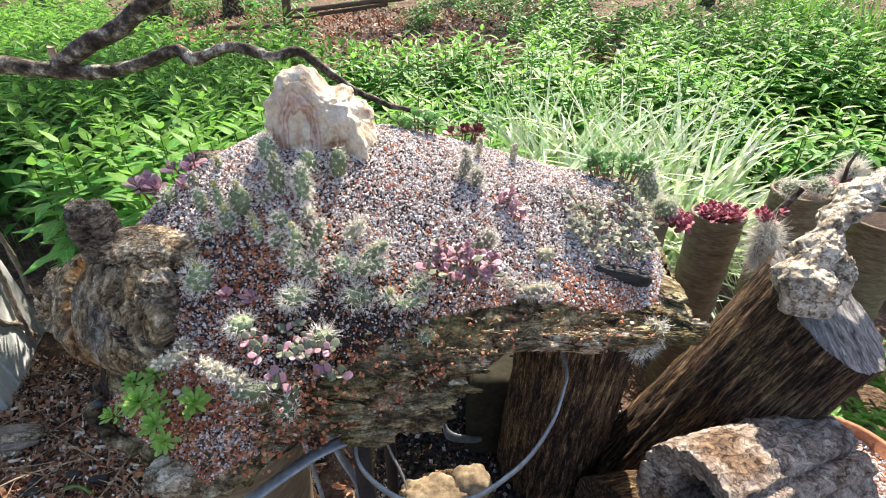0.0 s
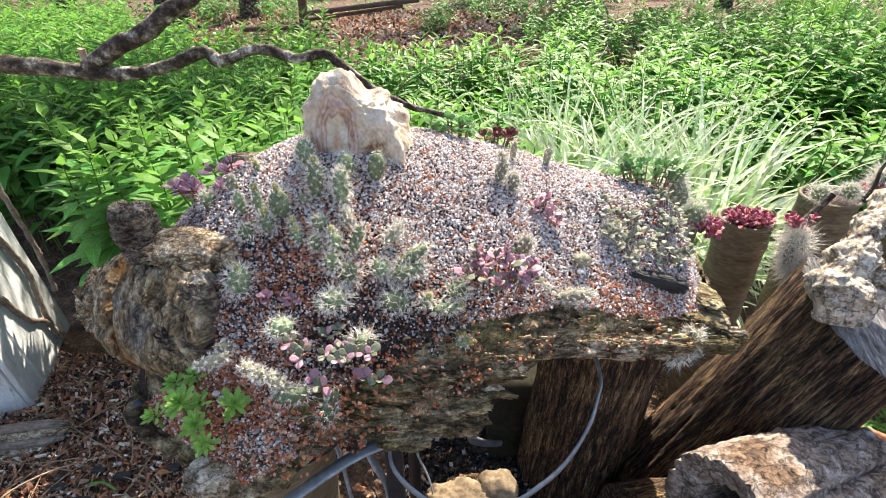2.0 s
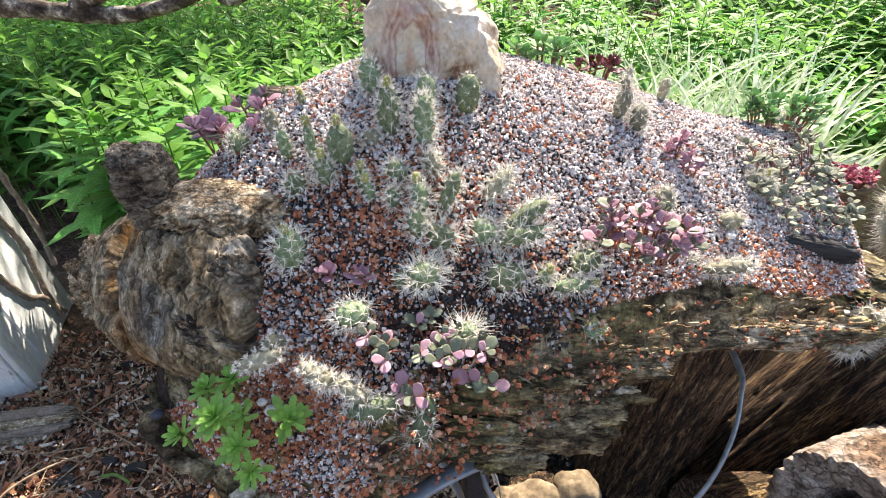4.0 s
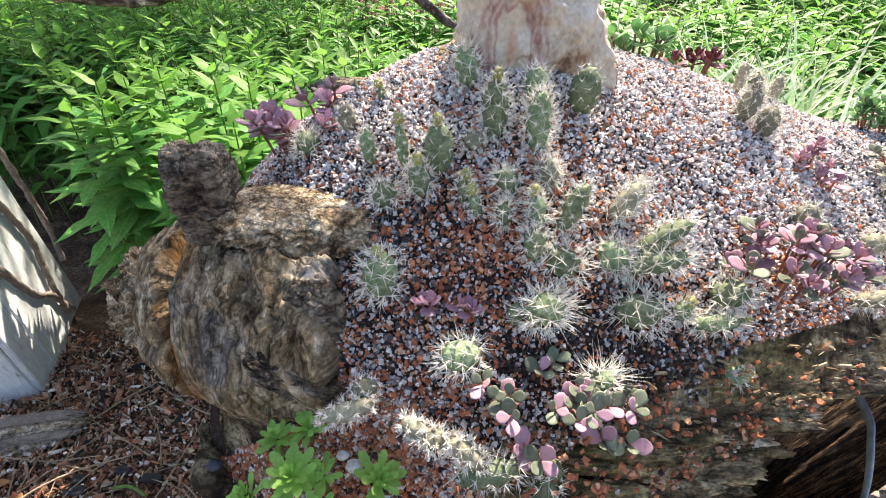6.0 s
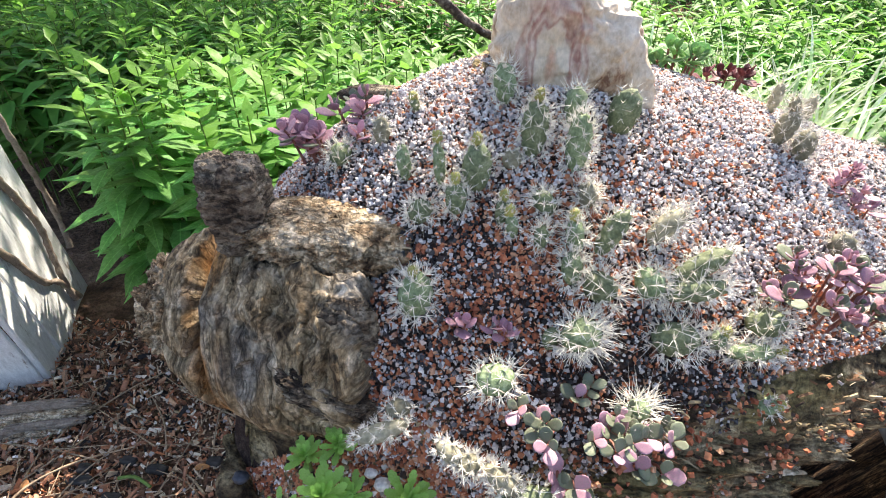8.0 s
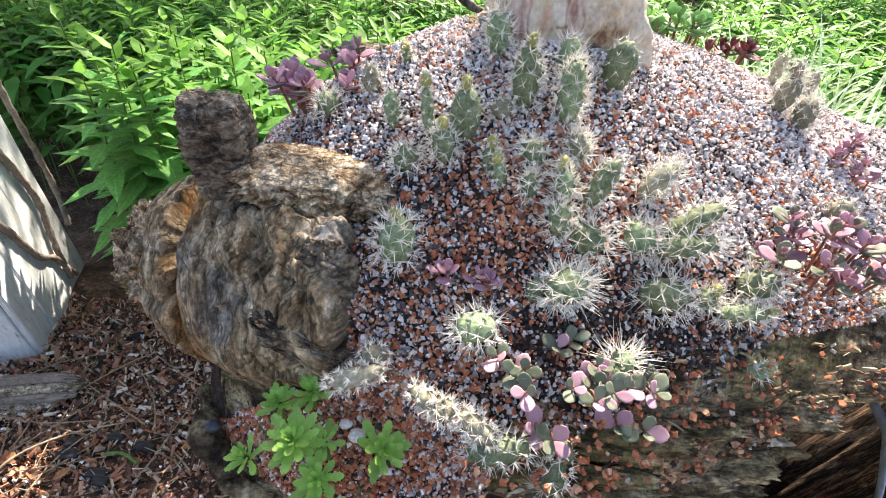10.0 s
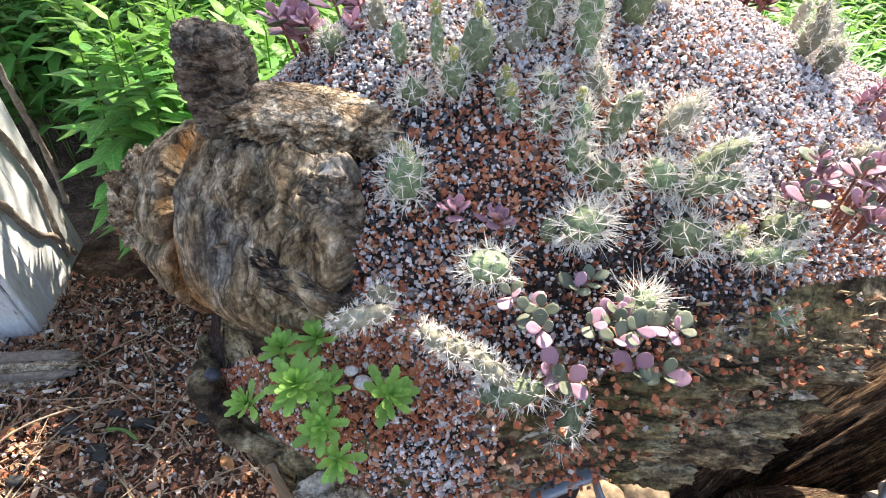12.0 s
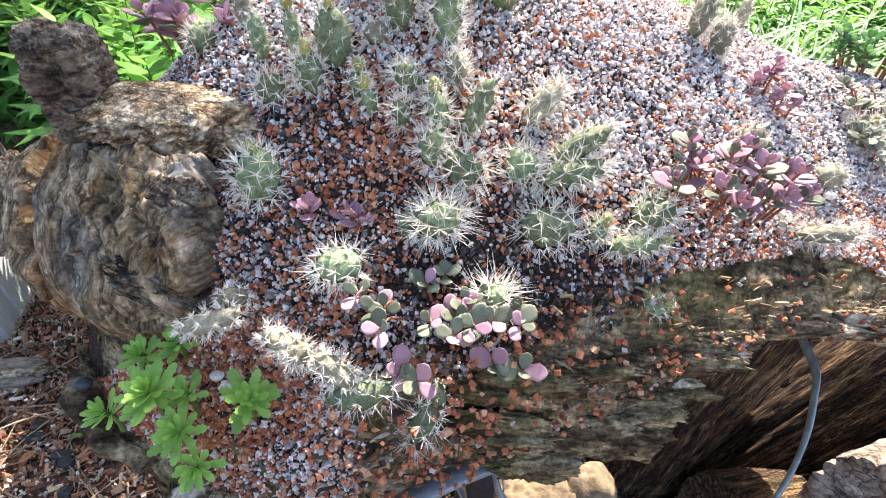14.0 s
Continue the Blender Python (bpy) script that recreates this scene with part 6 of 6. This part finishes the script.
# the tree's crown, high over the bed, breaks the sunlight on it and on the log's left end
rng = np.random.default_rng(77)
rows = []
for k in range(46):
    tip = np.array([rng.uniform(-5.2, 0.3), rng.uniform(2.7, 8.8), rng.uniform(3.6, 5.0)])
    root = np.array([-3.55, 2.35, rng.uniform(2.6, 4.6)])
    if np.hypot(tip[0] - 0.3, tip[1] - 3.1) < 0.25:
        continue
    bend = (root + tip) / 2 + rng.normal(scale=0.25, size=3)
    under(mesh_of("limb", *tube([root, bend, tip], [0.05, 0.03, 0.008], 24, 7, 0.006, 9), M_BRANCH), tree, "limb")
    for t in np.linspace(0.35, 1.0, 6):
        c = root + (tip - root) * t + 2 * t * (1 - t) * (bend - (root + tip) / 2)
        for q in rng.normal(scale=(0.27, 0.27, 0.16), size=(8 if c[1] < 4.9 else 13 if c[1] < 5.9 else 66, 3)):
            # a gap in the leaves lets one sunbeam down beside the log
            h = (c + q)[2] - 0.95
            if math.hypot((c + q)[0] + 0.78 - 0.275 * h, (c + q)[1] - 1.85 - 0.875 * h) < 0.5:
                continue
            rows.append((*(c + q), rng.uniform(0, 6.28), rng.uniform(-0.7, 0.5), rng.uniform(0.08, 0.14)))
# an unseen leafy spray, added to keep the log's swollen end in shade
for x, y, z in ((0.2, 3.18, 4.15), (0.12, 3.35, 4.3), (0.02, 3.0, 4.05)):
    under(mesh_of("limb", *tube([(-1.2, 3.3, 4.2), (-0.5, 3.4, 4.35), (x, y, z)], [0.03, 0.02, 0.006], 24, 7, 0.004, 9), M_BRANCH), tree, "limb")
    for q in rng.normal(scale=(0.1, 0.1, 0.15), size=(48, 3)):
        rows.append((x + q[0], y + q[1], z + q[2], rng.uniform(0, 6.28), rng.uniform(-0.6, 0.4), rng.uniform(0.08, 0.14)))
under(big_mesh("crown", *leaves_array(rows, 1, 0.5), M_LEAF_FAR, True), tree, "crown", "loose green leafy crown")

# an added tree, out of view to the right; its high limbs shade the bed behind the pots
shade = thing("garden_tree", "unseen tree added to shade the bed behind the pots", "tree", (9.4, 8.2, 0))
under(mesh_of("trunk", *tube([(9.4, 8.2, -0.1), (9.3, 8.2, 1.8), (9.2, 8.1, 4.0), (9.0, 8.0, 6.5)], [0.28, 0.22, 0.17, 0.08], 50, 16, 0.02, 9, 4), M_BRANCH), shade, "trunk")
rows = []
for k in range(26):
    tip = np.array([rng.uniform(3.0, 7.5), rng.uniform(6.3, 10.5), rng.uniform(4.6, 5.6)])
    root = np.array([9.2, 8.1, rng.uniform(3.2, 5.2)])
    bend = (root + tip) / 2 + rng.normal(scale=0.25, size=3)
    under(mesh_of("limb", *tube([root, bend, tip], [0.06, 0.035, 0.008], 24, 7, 0.006, 9), M_BRANCH), shade, "limb")
    for t in np.linspace(0.35, 1.0, 7):
        c = root + (tip - root) * t + 2 * t * (1 - t) * (bend - (root + tip) / 2)
        for q in rng.normal(scale=(0.3, 0.3, 0.18), size=(26, 3)):
            rows.append((*(c + q), rng.uniform(0, 6.28), rng.uniform(-0.7, 0.5), rng.uniform(0.09, 0.15)))
under(big_mesh("crown", *leaves_array(rows, 1, 0.5), M_LEAF_FAR, True), shade, "crown", "loose green leafy crown")

# a third tree, added beyond the path only to keep the far garden in broken shade
back = thing("garden_tree", "broad tree added beyond the path to shade the far garden", "tree", (4.6, 21.0, 0))
under(mesh_of("trunk", *tube([(4.6, 21, -0.1), (4.5, 20.9, 2.2), (4.3, 20.6, 4.5), (4.0, 20, 7)], [0.3, 0.25, 0.2, 0.1], 50, 16, 0.02, 9, 4), M_BRANCH), back, "trunk")
rows = []
for k in range(44):
    tip = np.array([rng.uniform(-1.0, 11.0), rng.uniform(10.5, 18.5), rng.uniform(5.6, 6.8)])
    root = np.array([4.3, 20.5, rng.uniform(4.2, 6.2)])
    bend = (root + tip) / 2 + rng.normal(scale=0.3, size=3)
    under(mesh_of("limb", *tube([root, bend, tip], [0.07, 0.04, 0.01], 24, 6, 0.006, 9), M_BRANCH), back, "limb")
    for t in np.linspace(0.4, 1.0, 7):
        c = root + (tip - root) * t + 2 * t * (1 - t) * (bend - (root + tip) / 2)
        for q in rng.normal(scale=(0.45, 0.45, 0.25), size=(24, 3)):
            rows.append((*(c + q), rng.uniform(0, 6.28), rng.uniform(-0.7, 0.5), rng.uniform(0.13, 0.22)))
under(big_mesh("crown", *leaves_array(rows, 1, 0.55), M_LEAF_FAR, True), back, "crown", "loose green leafy crown")

# near plants, leaf by leaf
def lance_leaf(droop, wave):
    """A pointed leaf of length 1 along +y: creased midrib, arched sides, a waved margin and a drawn-out tip."""
    v = []
    for i in range(11):
        t = i / 10
        w = 0.17 * (math.sin(math.pi * min(1, t ** 0.8)) ** 0.9 * (1 - 0.42 * t) * 1.25 + 0.03 * (1 - t))
        for sx in (-1, -0.55, 0, 0.55, 1):
            v.append((sx * w, t, -droop * t * t + 0.3 * w * abs(sx) - 0.28 * w * sx * sx + wave * w * sx * math.sin(t * 11 + sx)))
    return np.array(v), grid_faces(11, 5)


LEAF_MESH = [[mesh_of("leaf", *lance_leaf(d, w), m) for d, w in ((0.1, 0.12), (0.25, 0.2), (0.45, 0.15))] for m in (M_LEAF, M_LEAF_TIP)]


def leafy_plant(h, seed):
    rng = np.random.default_rng(seed)
    ob = thing("leafy_plant", "upright leafy green perennial with lance-shaped leaves", "plant", (0, 0, -5), group="leafy perennials in the bed")
    lean = rng.uniform(-0.06, 0.06, 2)
    part("stem", mesh_of("stem", *tube([(0, 0, -0.03), (lean[0] * 0.4, lean[1] * 0.4, h * 0.5), (lean[0], lean[1], h * 1.01)], [0.005, 0.004, 0.002], 10, 6), M_GREEN_STEM), ob)
    for z, a, lift, ln, young in plant_plan(h, rng):
        lf = part("leaf", LEAF_MESH[int(young)][rng.integers(3) if z < 0.85 * h else 0], ob)
        t = z / h
        lf.matrix_local = Matrix.Translation((lean[0] * t, lean[1] * t, z)) @ Matrix.Rotation(a, 4, "Z") @ Matrix.Rotation(lift, 4, "X") @ Matrix.Diagonal((ln, ln, ln, 1))
    return ob


def in_bed(x, y):
    """Where the tall bed grows, with the litter and the path left open."""
    return (y > 1.62 - 0.12 * (x + 1.2)) & ~((x > -0.5) & (y < 1.75)) & ~((x > 0.3) & (y < 2.6)) & ~((x < -1.25) & (y < 1.75)) & ~((x < -1.68) & (y < 2.42))


VARIANTS = [leafy_plant(h, 200 + k) for k, h in enumerate((0.92, 0.98, 1.03, 0.88, 0.95))]
bpy.context.view_layer.update()
near, far_rows, tip_rows, stems = 0, ([], [], []), [], []
cell = 0.13
for gx in np.arange(-9.0, 6.5, cell):
    for gy in np.arange(1.5, 9.5, cell):
        if gy > 3 and RNG.uniform() > (3.2 / gy) ** 0.9:
            continue
        x, y = gx + RNG.uniform(-0.05, 0.05), gy + RNG.uniform(-0.05, 0.05)
        if not in_bed(x, y) or abs(x) > 1.15 * y + 0.6 or x < -1.0 * y - 0.4:
            continue
        if -2.9 < x + 0.25 * (y - 8) < -0.9 and 6.6 < y:
            continue
        if (y > 5.0 and -0.25 < x / y < 0.17) or (y > 6.0 and -0.62 < x / y < 0):
            continue
        patch = vnoise(np.array([[x * 1.2, y * 1.2, 0]]), 77)[0]
        if y > 3.2 and patch < (-0.1 if x > -0.6 else -0.55):
            continue
        if near < 90 and -2.2 < x < -0.35 and y < 2.35:
            near += 1
            copy_thing(VARIANTS[near % 5], pose(x, y, 0, 0, 0, RNG.uniform(0, 360)))
            continue
        right = x > 0.3
        h = (RNG.uniform(0.85, 1.02) if not right else RNG.uniform(0.6, 0.9)) * (1 + (0.1 if not right else 0.4) * patch)
        plan = plant_plan(h, RNG, 0.18 if not right else 0.19, 0.064 if y < 3.5 else 0.09, 0.35)
        lean = RNG.uniform(-0.08, 0.08, 2)
        for z, a, lift, ln, young in plan:
            row = (x + lean[0] * z, y + lean[1] * z, z, a, lift, ln * (1 if y < 4 else 1.2))
            (tip_rows if young else far_rows[RNG.integers(3)]).append(row)
        stems.append(tube([(x, y, -0.02), (x + lean[0] * h * 0.5, y + lean[1] * h * 0.5, h * 0.5), (x + lean[0] * h, y + lean[1] * h, h)], [0.005, 0.003], 4, 3))
bpy.context.view_layer.update()
for o in VARIANTS:
    copy_thing(o, pose(-2.05 + 0.4 * VARIANTS.index(o), 2.4, 0))
    for c in (*o.children_recursive, o):
        bpy.data.objects.remove(c)
for k in range(3):
    solid("bed_foliage", big_mesh("bed_foliage", *leaves_array(far_rows[k], k), M_LEAF_FAR, True), "dense green leafy perennials filling the bed", "foliage", kind="stuff")
solid("young_foliage", big_mesh("young_foliage", *leaves_array(tip_rows, 0), M_LEAF_TIP, True), "yellow-green growing tips of the perennials", "foliage", kind="stuff")
sv, sf = joined(stems)
solid("bed_stems", mesh_of("bed_stems", sv, [q for q in sf if len(q) == 4], M_GREEN_STEM), "thin green stems of the bed plants", "foliage", kind="stuff")


# low green plants beside the terracotta pot
rows = []
for k in range(420):
    x, y, s = RNG.uniform(1.3, 2.6), RNG.uniform(1.16, 1.62), RNG.uniform(0.03, 0.055)
    z = RNG.uniform(0.12, 0.24) + 0.06 * math.sin(x * 7 + y * 5)
    for j in range(9):
        rows.append((x, y, z - 0.01 * (j // 3), j * 2.4 + x * 9, RNG.uniform(0.0, 0.8), s * RNG.uniform(0.7, 1.1)))
solid("ground_cover", big_mesh("ground_cover", *leaves_array(rows, 1, 0.42), M_LEAF_TIP, True), "low bright green leafy ground cover beside the terracotta pot", "foliage", kind="stuff")


# striped grass behind the pots
def blades(n, rng, length, bend, width=0.012):
    """Arching blades from one foot: each starts steep and bows over, some right down to the ground."""
    pieces = []
    t = np.linspace(0, 1, 13)
    for _ in range(n):
        a, L = rng.uniform(0, 6.28), length * rng.uniform(0.5, 1.1)
        foot = np.array([rng.normal(0, 0.06), rng.normal(0, 0.06), -0.01])
        d = np.array([math.cos(a), math.sin(a), 0])
        L *= 0.7 if d[1] < -0.2 else 1
        s = np.array([-d[1], d[0], 0])
        rise = rng.uniform(1.15, 1.5) - bend * rng.uniform(0.3, 1.9) * t ** 1.7
        step = L / 12
        c = foot + np.cumsum(np.cos(rise) * step)[:, None] * d + np.cumsum(np.sin(rise) * step)[:, None] * np.array([0, 0, 1]) + s * (0.05 * L * rng.normal() * t ** 2)[:, None]
        w = (width * rng.uniform(0.7, 1.2) * np.clip(np.minimum(t * 5 + 0.5, (1 - t) * 1.9), 0.03, 1))[:, None]
        tilt = np.array([0, 0, 0.35 * rng.normal()])
        v = np.stack([c - (s + tilt) * w / 2, c - np.array([0, 0, 0.004]), c + (s + tilt) * w / 2], 1).reshape(-1, 3)
        pieces.append((v, grid_faces(13, 3).tolist()))
    return joined(pieces)


for k in range(26):
    rng = np.random.default_rng(500 + k)
    x, y = rng.uniform(0.35, 1.4), rng.uniform(2.05, 2.75)
    ob = thing("grass_clump", "clump of pale green and white striped grass", "grass", (x, y, 0), group="striped grass clumps")
    part("blade_tuft", mesh_of("blade_tuft", *blades(64, rng, 1.12, 1.5, 0.03), M_GRASS), ob)
for k in range(6):
    rng = np.random.default_rng(600 + k)
    ob = thing("iris_clump", "upright fan of narrow green iris leaves", "grass", (rng.uniform(5.4, 7.0), rng.uniform(8.5, 9.5), 0), group="iris clumps")
    part("blade_tuft", mesh_of("blade_tuft", *blades(90, rng, 1.3, 0.25, 0.028), M_LEAF_TIP), ob)

# ---- the far garden ----
bench = thing("timber_frame", "low weathered timber frame standing on the far path", "bench", (-3.2, 12.4, 0))
for p0, p1, r in (((-0.35, 0, 0), (-0.3, 0, 0.75), 0.1), ((-1.8, 0.1, 0.1), (-0.3, 0.1, 0.15), 0.06), ((-0.3, 0, 0.45), (2.3, 0.4, 0.7), 0.06), ((-0.3, 0.2, 0.3), (1.9, 0.6, 0.55), 0.05)):
    part("timber", mesh_of("timber", *tube([p0, (np.array(p0) + p1) / 2, p1], [r, r], 8, 6, 0.01), M_FAR_WOOD), bench)


def far_tree(x, y, r, h, seed, crown_r):
    rng = np.random.default_rng(seed)
    ob = thing("tree", "dark-trunked garden tree with a loose leafy crown", "tree", (x, y, 0), group="far trees")
    part("trunk", mesh_of("trunk", *tube([(0, 0, -0.1), (0.1, 0, h * 0.35), (-0.1, 0.1, h * 0.7), (0, 0, h)], [r, r * 0.8, r * 0.55, r * 0.15], 40, 14, 0.03, 5, seed), M_BRANCH), ob)
    rows = []
    for k in range(9):
        a, z0 = rng.uniform(0, 6.28), h * rng.uniform(0.4, 0.85)
        tip = np.array([math.cos(a) * crown_r * rng.uniform(0.5, 1), math.sin(a) * crown_r * rng.uniform(0.5, 1), z0 + rng.uniform(0.3, 1.5)])
        part("limb", mesh_of("limb", *tube([(0, 0, z0), (tip[0] * 0.5, tip[1] * 0.5, z0 + 0.5), tip], [r * 0.35, r * 0.2, 0.01], 14, 7, 0.01), M_BRANCH), ob)
        for t in np.linspace(0.3, 1.0, 5):
            c = np.array([tip[0] * t, tip[1] * t, z0 + (tip[2] - z0) * t])
            for q in rng.normal(scale=(0.45, 0.45, 0.3), size=(34, 3)):
                rows.append((*(c + q), rng.uniform(0, 6.28), rng.uniform(-0.8, 0.5), rng.uniform(0.1, 0.17)))
    part("crown", big_mesh("crown", *leaves_array(rows, 1, 0.5), M_LEAF_FAR, True), ob)
    return ob


for k, (x, y, r, h, c) in enumerate(((-7.6, 14.5, 0.45, 8, 3.0), (-5.9, 15.5, 0.3, 7, 2.5), (9, 19, 0.3, 8, 3), (1.5, 24, 0.4, 9, 3.5), (-13, 18, 0.4, 9, 3.5), (15, 15, 0.4, 9, 3.5), (5, 26, 0.4, 9, 3.5), (-4, 27, 0.4, 9, 3.5))):
    far_tree(x, y, r, h, 900 + k, c)
rows = []
for k in range(200):
    rng = np.random.default_rng(1000 + k)
    y = rng.uniform(8.5, 24)
    x = rng.uniform(-1.0, 1.0) * (y + 2)
    if -0.6 < x / y < 0.12 and y < 13.5 + 2 * math.sin(x * 2) and k % 7:
        continue
    s = rng.uniform(0.3, 0.75)
    for q in rng.normal(size=(120, 3)):
        q = q / np.linalg.norm(q) * rng.uniform(0.5, 1.05)
        rows.append((x + q[0] * s, y + q[1] * s, max(0.03, s * 0.6 + q[2] * s * 0.7), rng.uniform(0, 6.28), rng.uniform(-0.5, 0.7), rng.uniform(0.1, 0.22)))
solid("far_shrubs", big_mesh("far_shrubs", *leaves_array(rows, 1, 0.4), M_LEAF_FAR, True), "low green shrubs and ground cover in the far garden", "foliage", kind="stuff")
